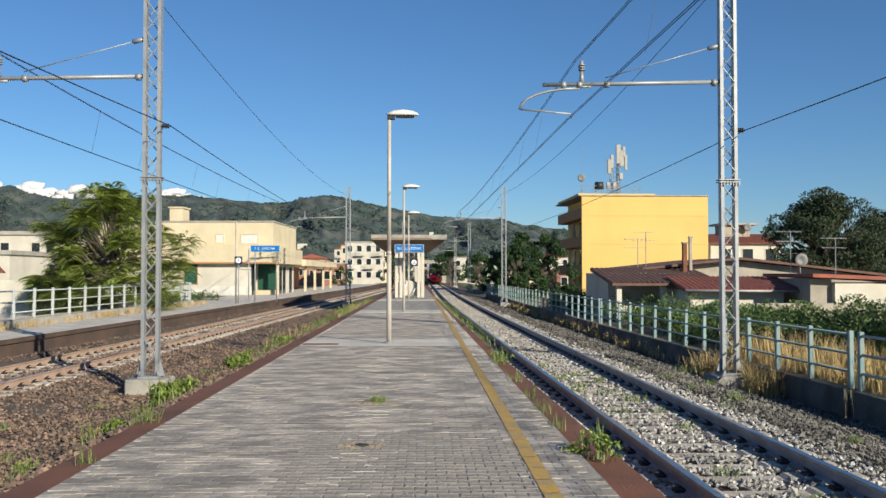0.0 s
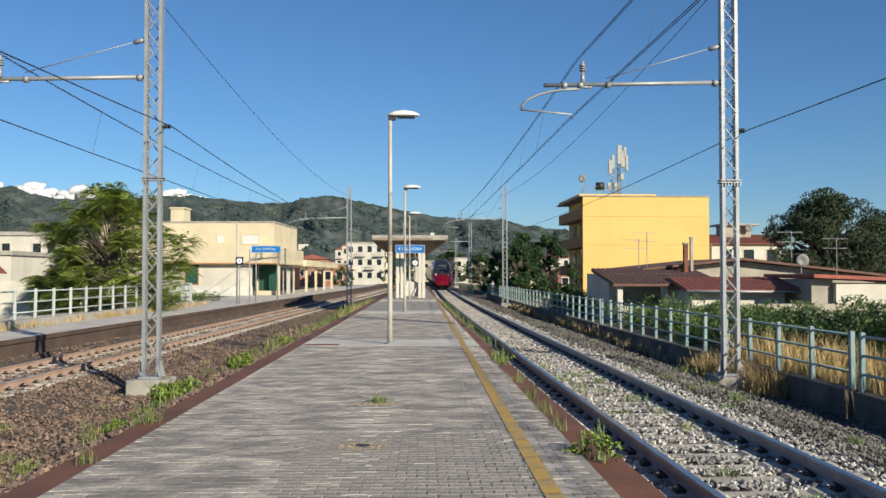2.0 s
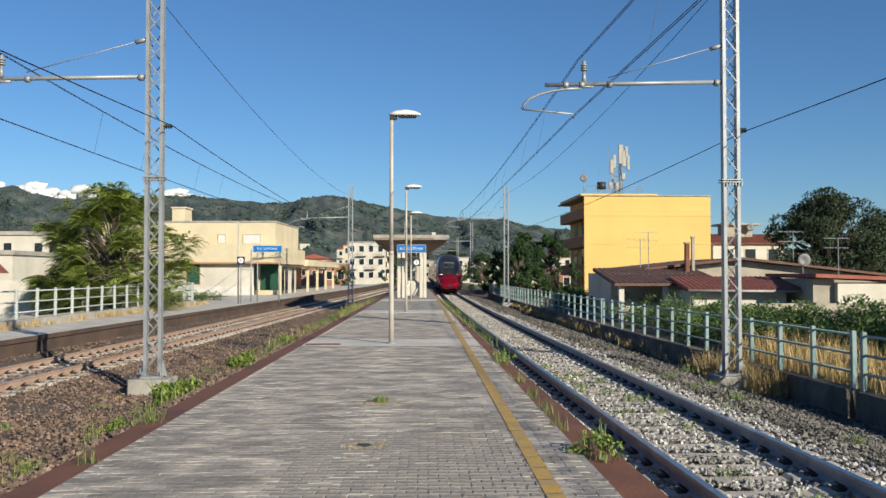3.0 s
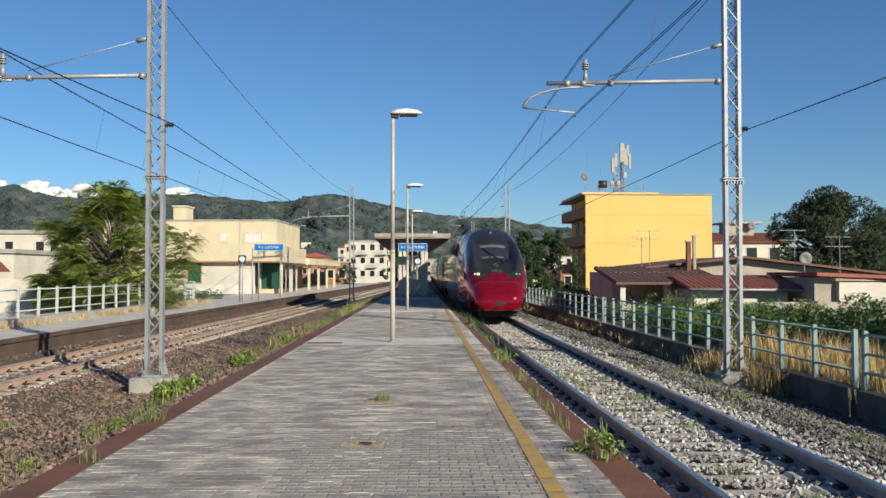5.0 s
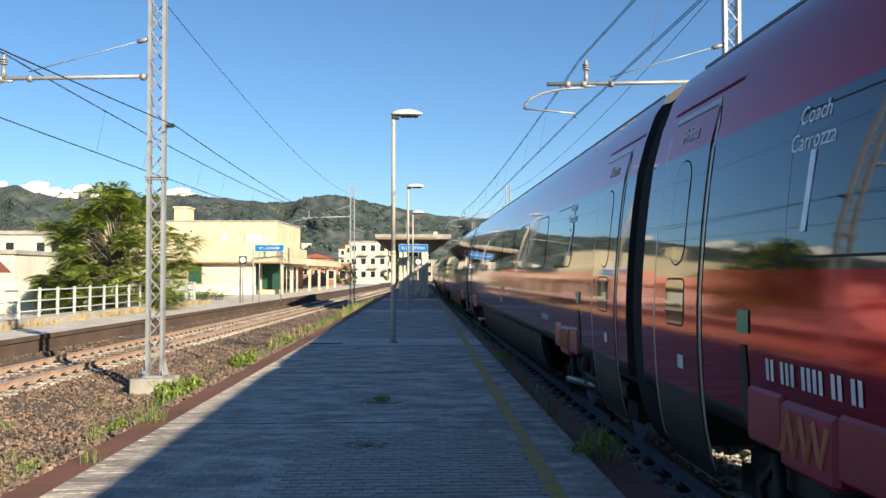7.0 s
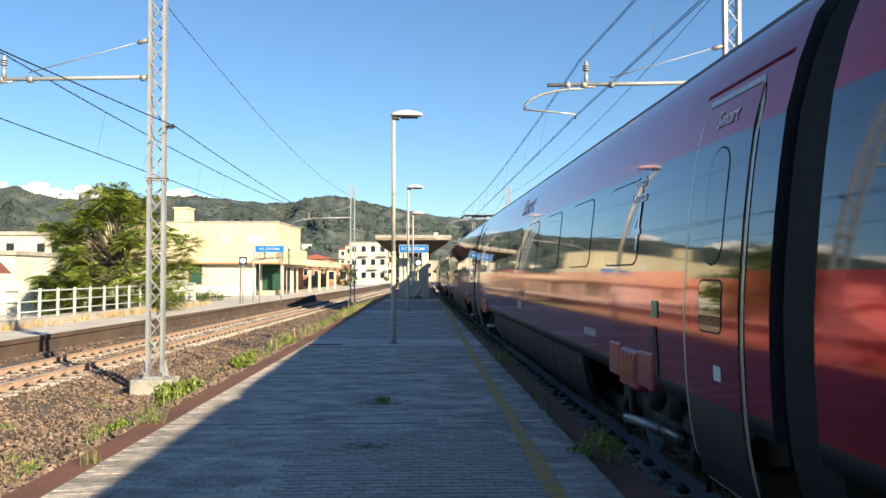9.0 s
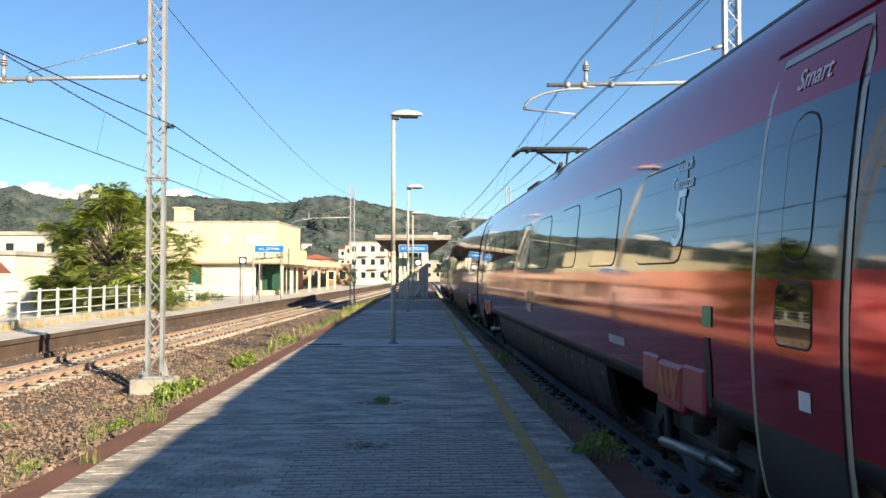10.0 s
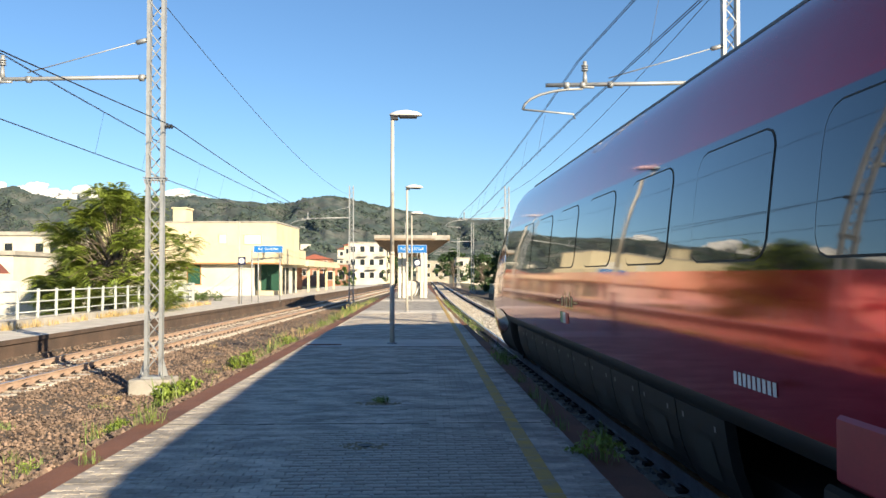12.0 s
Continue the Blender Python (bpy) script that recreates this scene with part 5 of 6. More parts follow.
def car(i):
    end = i in (0, 6)
    label = "glossy dark red train end car with a black cab" if end else "glossy dark red train car with a dark window band"
    ln = END if end else CAR
    c = thing("train_car", pose(TRACK_X, 30 + car_start(i), 0), label, "train car", "train cars")
    nose0, nose1 = (NOSE if i == 0 else 0), (NOSE if i == 6 else 0)
    y0, y1 = (nose0 or GAP), ln - (nose1 or GAP)
    full = raised_ring()
    st = []
    fine = [0.0, 0.005, 0.013, 0.025, 0.045, 0.07, 0.1, 0.14, 0.19] + [0.24 + 0.09 * k for k in range(int((NOSE - 0.24) / 0.09))]
    if nose0:
        st += [(s, nose_section(s)) for s in fine]
    n = 14
    st += [(y0 + (y1 - y0) * k / n, full) for k in range(n + 1)]
    if nose1:
        st += [(ln - s, nose_section(s)) for s in reversed(fine)]

    def colour(y, x, z):
        s = y if i == 0 else ln - y if i == 6 else 99
        if s < NOSE:
            if 1.2 < s < 5.3 and (z > hood_edge(s) or abs(x) < nose_side(round(s, 3), hood_edge(s)) - 0.02):
                return 4
            if s < 5.3:
                return 1 if z > 0.40 + max(0.0, s - 1.2) * 0.12 else 0
        return band(z)

    bm = B()
    shell(bm, st, colour)
    part("body", bm, TRAIN_MATS, c)
    # underframe and skirt panels
    bm = B()
    box(bm, -1.0, 1.0, y0 + 1.2, y1 - 1.2, 0.3, 0.5)
    part("underframe", bm, "bogie_dark", c)
    for s in (-1, 1):
        k = y0 + (5.6 if not nose0 else 0.1)
        while k < y1 - (6.7 if not nose1 else 1.2):
            pn = part("skirt_panel", skirt(s, k + 0.015, k + 1.085), "train_panel", c)
            for q in (0.2, 0.9):
                part("latch", side_patch(B(), s, k + q - 0.02, k + q + 0.02, 0.82, 0.86, 0.012, 0, 1), "damper_steel", pn, "small steel latch")
            part("vent_panel", side_patch(B(), s, k + 0.3, k + 0.78, 0.46, 0.74, 0.01, 0.03, 4), "rubber", pn, "black vent panel")
            k += 1.1
        for yb in ([] if nose0 else [3.5]) + ([] if nose1 else [ln - 3.5]):
            bm = B()
            box(bm, s * 1.3, s * 1.425, yb - 0.8, yb - 0.32, 0.9, 1.22, 0.02)
            box(bm, s * 1.3, s * 1.435, yb - 0.32, yb + 0.32, 0.84, 1.2, 0.03)
            box(bm, s * 1.3, s * 1.425, yb + 0.32, yb + 0.8, 0.9, 1.22, 0.02)
            part("damper_cover", bm, "cover_red", c, "boxed dull red damper cover")
            bm = B()
            path_tube(bm, [(s * 1.437, yb - 0.26 + q * 0.075, 0.94 if q % 2 else 1.14) for q in range(8)], 0.02, 4)
            part("scrawl", bm, "scrawl", c, "faint orange scrawled marks")
            if yb > 10:
                bm = B()
                for q in range(17):
                    if q not in (2, 5, 10, 14):
                        side_patch(bm, s, yb - 0.55 + q * 0.065, yb - 0.51 + q * 0.065, 1.28, 1.4, 0.006, 0, 1)
                part("plate_mark", bm, "white_mark", c, "row of small white bars")
        # windows
        first = y0 + (2.6 if not nose0 else 1.2)
        last = y1 - (2.6 if not nose1 else 1.2)
        cnt = int((last - first) / 1.93)
        for q in range(cnt):
            ya = first + (last - first) * (q + 0.5) / cnt - 0.68
            window(c, s, ya, ya + 1.36, 1.97, 2.73)
        # doors
        for at in (0, 1):
            if (at == 0 and (nose0 or i == 5)) or (at == 1 and (nose1 or i == 2)):
                continue
            ya = y0 + 0.45 if at == 0 else y1 - 1.5
            dr = part("door", side_patch(B(), s, ya - 0.07, ya + 1.12, 0.42, 3.12, 0.005, 0.1, 14), "door_frame", c, "pale beige door surround")
            bm = B()
            for z0, z1, slot in ((0.45, 1.03, 0), (1.03, 1.85, 1), (1.85, 2.79, 2), (2.79, 3.06, 1)):
                side_patch(bm, s, ya, ya + 1.05, z0, z1, 0.012, 0, 5, slot)
            part("door_leaf", bm, TRAIN_MATS, dr, "dark red sliding door leaf")
            part("door_seal", side_patch(B(), s, ya - 0.018, ya + 1.068, 0.435, 3.075, 0.008, 0.06, 14), "rubber", dr)
            window(dr, s, ya + 0.34, ya + 0.7, 1.95, 2.72, "door_window").location.x += s * 0.01
            window(dr, s, ya + 0.3, ya + 0.74, 1.5, 1.83, "door_window", 0.05).location.x += s * 0.01
            lettering("Smart" if i > 1 else "Prima", 0.17, on_side(s, ya + 0.52, 2.93, 0.018), dr, "pale_word", 0.15, "class_name")
            part("drip_rail", side_patch(B(), s, ya - 0.25, ya + 1.3, 3.2, 3.235, 0.03, 0, 1), "train_red", c)
            bm = B()
            side_patch(bm, s, ya + 0.32, ya + 0.46, 1.18, 1.28, 0.016, 0, 2)
            part("pictogram", bm, "white_mark", dr, "small white pictogram")
            yn = ya + (1.9 if at == 0 else -0.85)
            part("door_control", side_patch(B(), s, yn - 0.06, yn + 0.06, 0.98, 1.45, 0.008, 0.02, 3), "rubber", c)
            part("notice", side_patch(B(), s, yn - 0.09, yn + 0.09, 1.52, 1.66, 0.008, 0, 2), "green_mark", c, "small green notice")
            if not end or i == 0:
                lettering(str(i + 1), 0.62, on_side(s, yn + (0.75 if at == 0 else -0.8), 2.28), c, "white_mark", 0.12, "coach_number")
                yw = yn + (0.75 if at == 0 else -0.8)
                lettering("Coach", 0.14, on_side(s, yw, 2.71), c, "white_mark", 0.1, "coach_word")
                lettering("Carrozza", 0.14, on_side(s, yw, 2.57), c, "white_mark", 0.1, "coach_word")
        # class names and plain marks
        if i == 0:
            lettering("Club", 0.5, on_side(s, 10.4, 3.12), c, "pale_word", 0.2, "class_name")
        if i in (0, 3):
            lettering("Prima" if i == 0 else "Smart", 0.5, on_side(s, 17.2 if i == 0 else 11.85, 3.12), c, "pale_word", 0.2, "class_name")
        bm = B()
        yf = 13.4 if i == 0 else 11.4
        for q, slot in ((0, 0), (1, 1), (2, 2)):
            side_patch(bm, s, yf + q * 0.2, yf + q * 0.2 + 0.2, 1.25, 1.39, 0.006, 0, 2, slot if s < 0 else 2 - slot)
        part("flag_mark", bm, ["flag_red", "white_mark", "flag_green"] if s < 0 else ["flag_red", "white_mark", "flag_green"], c, "green, white and red flag mark")
        for ya, yb, za, zb in [(yf - 0.3 + q * 0.17, yf - 0.3 + q * 0.17 + (0.035 if q % 2 else 0.1), 1.46, 1.66 if q % 2 else 1.59) for q in range(5)] + [(yf - 0.62, yf - 0.36, 1.52, 1.54), (yf + 0.6, yf + 0.86, 1.52, 1.54)]:
            part("gold_mark", side_patch(B(), s, ya, yb, za, zb, 0.006, 0, 2), "gold_mark", c)
        bm = B()
        for q in range(9):
            side_patch(bm, s, 5.0 + q * 0.075, 5.05 + q * 0.075, 1.2, 1.28, 0.006, 0, 1)
        part("plate_mark", bm, "white_mark", c, "row of small white bars")
    for yb in (5.2 if nose0 else 3.5, ln - (5.2 if nose1 else 3.5)):
        bogie(c, yb)
    # roof gear
    for k in range(int((y1 - y0 - 3) / 3.2)):
        bm = B()
        ya = y0 + 1.6 + k * 3.2
        box(bm, -0.42, 0.42, ya, ya + 2.4, 3.75, 3.87, 0.04)
        part("roof_fairing", bm, "train_roof", c)
    for s in (-1, 1):
        bm = B()
        tube(bm, (s * 0.93, y0 + 0.3, 3.595), (s * 0.93, y1 - 0.3, 3.595), 0.018, seg=5)
        part("gutter_rail", bm, "train_roof", c)
    if i < 6:
        for k in range(5):
            bm = B()
            ya = ln - GAP + 0.02 + k * 0.1
            shell(bm, [(ya, ring_of(1.31, 0.42, 3.68)), (ya + 0.05, ring_of(1.37, 0.38, 3.76)), (ya + 0.1, ring_of(1.31, 0.42, 3.68))], lambda y, x, z: 0)
            part("bellows_fold", bm, "rubber", c, "black folded rubber gangway")
    if i == 4:
        pantograph(c, 17.6)
    if nose0:
        cab(c, lambda s: s, True)
    if nose1:
        cab(c, lambda s: ln - s, False)
    return c


def pantograph(parent, y):
    pg = new("pantograph")
    pg.parent = parent
    pg.matrix_basis = pose(0, y, 3.76)
    bm = B()
    for s in (-0.5, 0.5):
        box(bm, s - 0.04, s + 0.04, -0.9, 0.9, 0.12, 0.2)
        for k in (-0.8, 0.8):
            tube(bm, (s, k, -0.05), (s, k, 0.12), 0.06)
            tube(bm, (s, k, 0.02), (s, k, 0.05), 0.1)
    for k in (-0.8, 0.8):
        box(bm, -0.5, 0.5, k - 0.04, k + 0.04, 0.12, 0.19)
    part("base_frame", bm, "bogie_dark", pg)
    bm = B()
    tube(bm, (0, 0.7, 0.2), (0, -0.8, 0.6), 0.05)
    for s in (-1, 1):
        tube(bm, (s * 0.12, -0.8, 0.6), (s * 0.35, 0.3, 1.0), 0.025)
    tube(bm, (-0.4, 0.3, 1.0), (0.4, 0.3, 1.0), 0.025)
    part("arm", bm, "bogie_dark", pg)
    bm = B()
    for k in (0.1, 0.5):
        path_tube(bm, [(-0.95, k, 0.92), (-0.75, k, 1.07), (0.75, k, 1.07), (0.95, k, 0.92)], 0.04)
    for s in (-0.6, 0.6):
        box(bm, s - 0.03, s + 0.03, 0.08, 0.52, 1.0, 1.05)
    part("contact_strip", bm, "bogie_dark", pg)


NOSE = 6.6
# distance from the tip, half width, underside, top, narrowing of the top
NOSE_STATIONS = [(0.0, 0.16, 0.66, 0.76, 1.0), (0.012, 0.38, 0.59, 0.86, 1.0), (0.04, 0.57, 0.53, 0.96, 1.0), (0.1, 0.73, 0.47, 1.07, 1.0), (0.25, 0.86, 0.43, 1.22, 1.0), (0.45, 0.94, 0.41, 1.38, 1.0), (0.7, 1.01, 0.39, 1.54, 0.98),
                 (1.0, 1.09, 0.37, 1.71, 0.97), (1.3, 1.16, 0.35, 1.89, 0.95), (1.7, 1.24, 0.33, 2.12, 0.93), (2.1, 1.3, 0.31, 2.32, 0.91), (2.5, 1.34, 0.29, 2.52, 0.89), (3.0, 1.38, 0.28, 2.85, 0.87),
                 (3.4, 1.4, 0.27, 3.12, 0.87), (3.9, 1.41, 0.26, 3.37, 0.89), (4.4, 1.413, 0.26, 3.56, 0.92), (5.0, 1.413, 0.26, 3.73, 0.96), (5.6, 1.413, 0.26, 3.81, 1.0), (6.3, 1.413, 0.26, 3.84, 1.0)]


def nose_at(s):
    """Smoothly blended section of the nose at a distance from the tip."""
    n = len(NOSE_STATIONS)
    for i in range(n - 1):
        a, b = NOSE_STATIONS[i], NOSE_STATIONS[i + 1]
        if s <= b[0]:
            u = (s - a[0]) / (b[0] - a[0])
            p, q = NOSE_STATIONS[max(i - 1, 0)], NOSE_STATIONS[min(i + 2, n - 1)]
            out = [s]
            for k in range(1, 5):
                ma = (b[k] - p[k]) / max(1e-6, b[0] - p[0]) * (b[0] - a[0]) if i else b[k] - a[k]
                mb = (q[k] - a[k]) / max(1e-6, q[0] - a[0]) * (b[0] - a[0])
                u2, u3 = u * u, u * u * u
                out.append((2 * u3 - 3 * u2 + 1) * a[k] + (u3 - 2 * u2 + u) * ma + (3 * u2 - 2 * u3) * b[k] + (u3 - u2) * mb)
            return out
    return [s, 1.413, 0.26, 3.84, 1.0]


def nose_top(s, x):
    """Height of the nose skin over the point (x, s)."""
    ring = nose_ring(s)[::-1]
    for (xa, za), (xb, zb2) in zip(ring, ring[1:]):
        if abs(x) <= xb:
            u = (abs(x) - xa) / max(1e-6, xb - xa)
            return za + (zb2 - za) * u
    return ring[-1][1]


def nose_side(s, z):
    """Half width of the nose skin at (s, z)."""
    ring = nose_ring(s)
    for (xa, za), (xb, zb2) in zip(ring, ring[1:]):
        if z <= zb2:
            return xa + (xb - xa) * (z - za) / max(1e-6, zb2 - za)
    return 0.0


def nose_front(x, z):
    """How far behind the tip the skin lies at (x, z)."""
    for k in range(330):
        s = k * 0.008
        if nose_ring(s)[0][1] <= z <= nose_top(s, x) and abs(x) <= nose_side(s, z):
            return s
    return 2.6


def cab_patch(ay, outline, lift, n=10, cols=8):
    """A skin patch from above: outline(u) gives the distance from the tip and the two edges in x."""
    bm = B()
    rows = []
    for j in range(n + 1):
        s, xa, xb = outline(j / n)
        rows.append([bm.verts.new((xa + (xb - xa) * k / cols, ay(s), nose_top(s, xa + (xb - xa) * k / cols) + lift)) for k in range(cols + 1)])
    flip = ay(1) < ay(0)
    for a, b in zip(rows, rows[1:]):
        for k in range(cols):
            q = (a[k], a[k + 1], b[k + 1], b[k])
            bm.faces.new(q[::-1] if flip else q).smooth = True
    return bm


def cab_side_patch(ay, s, outline, lift, n=14):
    """A patch on the side of the nose: outline(u) gives the distance from the tip and the lower and upper edge."""
    bm = B()
    rows = []
    for j in range(n + 1):
        d, za, zb = outline(j / n)
        rows.append([bm.verts.new((s * (nose_side(d, za + (zb - za) * k / 4) + lift), ay(d), za + (zb - za) * k / 4)) for k in range(5)])
    for a, b in zip(rows, rows[1:]):
        for k in range(4):
            bm.faces.new((a[k], a[k + 1], b[k + 1], b[k])).smooth = True
    bmesh.ops.recalc_face_normals(bm, faces=bm.faces)
    if sum(f.normal.x for f in bm.faces) * s < 0:
        bmesh.ops.reverse_faces(bm, faces=bm.faces)
    return bm


def front_shape(ay, x0, x1, low, high, lift, nx=12, nz=5):
    """A patch on the front of the nose between two x edges; low(u) and high(u) give its outline in z."""
    bm = B()
    rows = []
    for j in range(nz + 1):
        row = []
        for k in range(nx + 1):
            u = k / nx
            x = x0 + (x1 - x0) * u
            z = low(u) + (high(u) - low(u)) * j / nz
            row.append(bm.verts.new((x, ay(nose_front(x, z) - lift), z)))
        rows.append(row)
    for a, b in zip(rows, rows[1:]):
        for k in range(nx):
            bm.faces.new((a[k], a[k + 1], b[k + 1], b[k])).smooth = True
    bmesh.ops.recalc_face_normals(bm, faces=bm.faces)
    if sum(f.normal.y for f in bm.faces) * (ay(0) - ay(1)) < 0:
        bmesh.ops.reverse_faces(bm, faces=bm.faces)
    return bm


def cab(c, ay, leading):
    part("windscreen_surround", cab_patch(ay, lambda u: (2.12 + 1.42 * u, -(0.66 + 0.08 * u), 0.66 + 0.08 * u), 0.008, 16, 10), "rubber", c, "matt black windscreen surround")
    ws = part("windscreen", cab_patch(ay, lambda u: (2.28 + 1.06 * u, -(0.585 + 0.06 * u - 0.1 * max(0, u - 0.9)), 0.585 + 0.06 * u - 0.1 * max(0, u - 0.9)), 0.02, 16, 10), "windscreen", c, "raked glass windscreen")
    part("sun_blind", cab_patch(ay, lambda u: (3.06 + 0.16 * u, -0.55, 0.5), 0.026, 3), "blind_grey", ws, "pale sun blind")
    part("dashboard", cab_patch(ay, lambda u: (2.34 + 0.15 * u, -0.5, -0.22), 0.026, 3), "blind_grey", ws, "pale dashboard edge")
    part("dashboard", cab_patch(ay, lambda u: (2.36 + 0.12 * u, -0.16, 0.36), 0.026, 3), "blind_grey", ws, "pale dashboard edge")
    for off in (0.0, 0.05):
        bm = B()
        path_tube(bm, [(0.3 - off, ay(2.15), nose_top(2.15, 0.3) + 0.05), (0.1 - off, ay(2.32), nose_top(2.32, 0.1) + 0.06), (-0.16 - off, ay(2.62), nose_top(2.62, 0.16) + 0.06), (-0.4 - off, ay(3.0 + off), nose_top(3.0 + off, 0.4) + 0.05)], 0.014, 6)
        part("wiper", bm, "rubber", c)
    bm = B()
    tube(bm, (0.3, ay(2.1), nose_top(2.1, 0.3)), (0.3, ay(2.1), nose_top(2.1, 0.3) + 0.09), 0.06, 0.04, 10)
    part("wiper_pivot", bm, "rubber", c)
    low = lambda u: 1.69 + 0.22 * max(0.0, (u - 0.5) / 0.5) ** 1.6
    high = lambda u: 1.715 + 0.195 * min(1.0, u / 0.4) ** 0.6 + 0.035 * u
    for s in (-1, 1):
        flip = (lambda f: (lambda u: f(1 - u))) if s < 0 else (lambda f: f)
        xa, xb = (0.4, 1.07) if s > 0 else (-1.07, -0.4)
        part("headlight_seal", front_shape(ay, xa - 0.02, xb + 0.02, flip(lambda u: low(u) - 0.016), flip(lambda u: high(u) + 0.016), 0.006), "rubber", c)
        hl = part("headlight", front_shape(ay, xa, xb, flip(low), flip(high), 0.014), "headlight_glass", c, "dark almond-shaped headlight")
        for dx, r in ((0.74, 0.06), (0.86, 0.045)):
            bm = B()
            bmesh.ops.create_icosphere(bm, subdivisions=2, radius=r, matrix=pose(s * dx, ay(nose_front(dx, 1.8) + 0.01), 1.8))
            part("lamp_lens", bm, "headlight_on" if s < 0 and leading else "lamp_dull", hl, "round headlight lens", True)
    # nose hatch
    bm = B()
    pts = []
    for k in range(65):
        a = 2 * math.pi * k / 64
        ca, sa = math.cos(a), math.sin(a)
        x = 0.93 * math.copysign(abs(ca) ** 0.36, ca)
        z = 0.985 + 0.525 * math.copysign(abs(sa) ** 0.36, sa)
        pts.append((x, ay(nose_front(x, z) - 0.008), z))
    path_tube(bm, pts, 0.014, 5)
    part("hatch_seam", bm, "rubber", c)
    bm = B()
    path_tube(bm, [(x, ay(nose_front(x, 1.655 + 0.012 * abs(x)) - 0.001), 1.655 + 0.012 * abs(x)) for x in [-1.0 + 0.1 * k for k in range(21)]], 0.007, 5)
    part("bonnet_seam", bm, "rubber", c)
    bm = B()
    path_tube(bm, [(0, ay(nose_front(0, z) - 0.008), z) for z in (0.5, 0.6, 0.7, 0.9, 1.1, 1.25, 1.4, 1.5)], 0.006, 5)
    part("hatch_joint", bm, "rubber", c)
    part("coupler_slot", front_shape(ay, -0.26, 0.26, lambda u: 0.688 - 0.07 * math.sin(u * math.pi), lambda u: 0.692 + 0.08 * math.sin(u * math.pi) ** 0.7, 0.022, 20, 4), "rubber", c, "black slot under the nose")
    bm = B()
    bmesh.ops.create_icosphere(bm, subdivisions=2, radius=0.05, matrix=pose(0, ay(4.35), nose_top(4.35, 0)))
    part("top_lamp", bm, "lamp_dull", c, "small round top lamp", True)
    for x0, x1 in ((-0.2, -0.17), (-0.14, -0.11), (-0.07, -0.04), (0.0, 0.03), (0.09, 0.12), (0.16, 0.19)):
        part("maker_mark", cab_patch(ay, lambda u: (1.3 + 0.16 * u, x0, x1), 0.006, 2, 2), "maker_mark", c)
    part("maker_mark", cab_patch(ay, lambda u: (1.44 + 0.025 * u, -0.2, 0.0), 0.006, 1, 4), "maker_mark", c)
    bm = B()
    path_tube(bm, [(0.09 * math.cos(a), ay(1.78 + 0.09 * math.sin(a)), nose_top(1.78 + 0.09 * math.sin(a), 0.09 * math.cos(a)) + 0.004) for a in (2 * math.pi * k / 20 for k in range(21))], 0.014, 5)
    part("badge_ring", bm, "maker_mark", c)
    bm = B()
    box(bm, -0.75, 0.75, min(ay(0.9), ay(1.4)), max(ay(0.9), ay(1.4)), 0.16, 0.4, 0.05)
    part("rail_guard", bm, "bogie_dark", c)
    for s in (-1, 1):
        part("lower_fairing", cab_side_patch(ay, s, lambda u: (2.1 + 4.3 * u, 0.74 + 0.17 * u - 0.26 * math.sin(math.pi * u) ** 0.6, 0.74 + 0.17 * u + 0.28 * math.sin(math.pi * u) ** 0.6), 0.02, 26), "chrome", c, "polished steel lower fairing")
        part("cab_window_seal", cab_side_patch(ay, s, lambda u: (3.36 + 0.66 * u, 2.62 - 0.38 * math.sin(math.pi * min(1, u * 1.1)) ** 0.5, 2.66 + 0.42 * math.sin(math.pi * min(1, 0.12 + u * 0.88)) ** 0.5), 0.005, 12), "rubber", c)
        part("cab_window", cab_side_patch(ay, s, lambda u: (3.41 + 0.56 * u, 2.62 - 0.33 * math.sin(math.pi * min(1, u * 1.1)) ** 0.5, 2.66 + 0.37 * math.sin(math.pi * min(1, 0.12 + u * 0.88)) ** 0.5), 0.009, 12), "train_glass", c, "dark cab side window")
        for k in range(5):
            bm = B()
            d = 1.35 + 0.15 * k
            path_tube(bm, [(s * (nose_side(d + 0.1 * q, 1.5 + 0.04 * k + 0.26 * q) + 0.002), ay(d + 0.1 * q), 1.5 + 0.04 * k + 0.26 * q) for q in (0, 0.5, 1)], 0.016, 5)
            part("vent_slit", bm, "rubber", c)
        bm = B()
        path_tube(bm, [(s * (nose_side(d, z) + 0.001), ay(d), z) for d, z in ((1.05, 1.6), (1.5, 1.84), (2.0, 2.1), (2.5, 2.34), (2.62, 1.9), (2.6, 1.42), (1.9, 1.3), (1.25, 1.2), (1.12, 1.4), (1.05, 1.6))], 0.007, 4)
        part("panel_seam", bm, "rubber", c)
        for k, (za, zb) in enumerate(((1.44, 1.66), (1.44, 1.82), (1.44, 1.64), (1.44, 1.82), (1.44, 1.64))):
            part("gold_mark", cab_side_patch(ay, s, lambda u: (4.1 + 0.24 * k + 0.06 * u, za, zb), 0.006, 1), "gold_mark", c)
        if leading:
            lettering("12", 0.24, pose(s * (nose_side(1.22, 0.92) + 0.04), ay(1.22), 0.92, 0, 0, s * 76) @ pose(0, 0, 0, 90, 0, 0), c, "white_mark", 0.0, "unit_number")


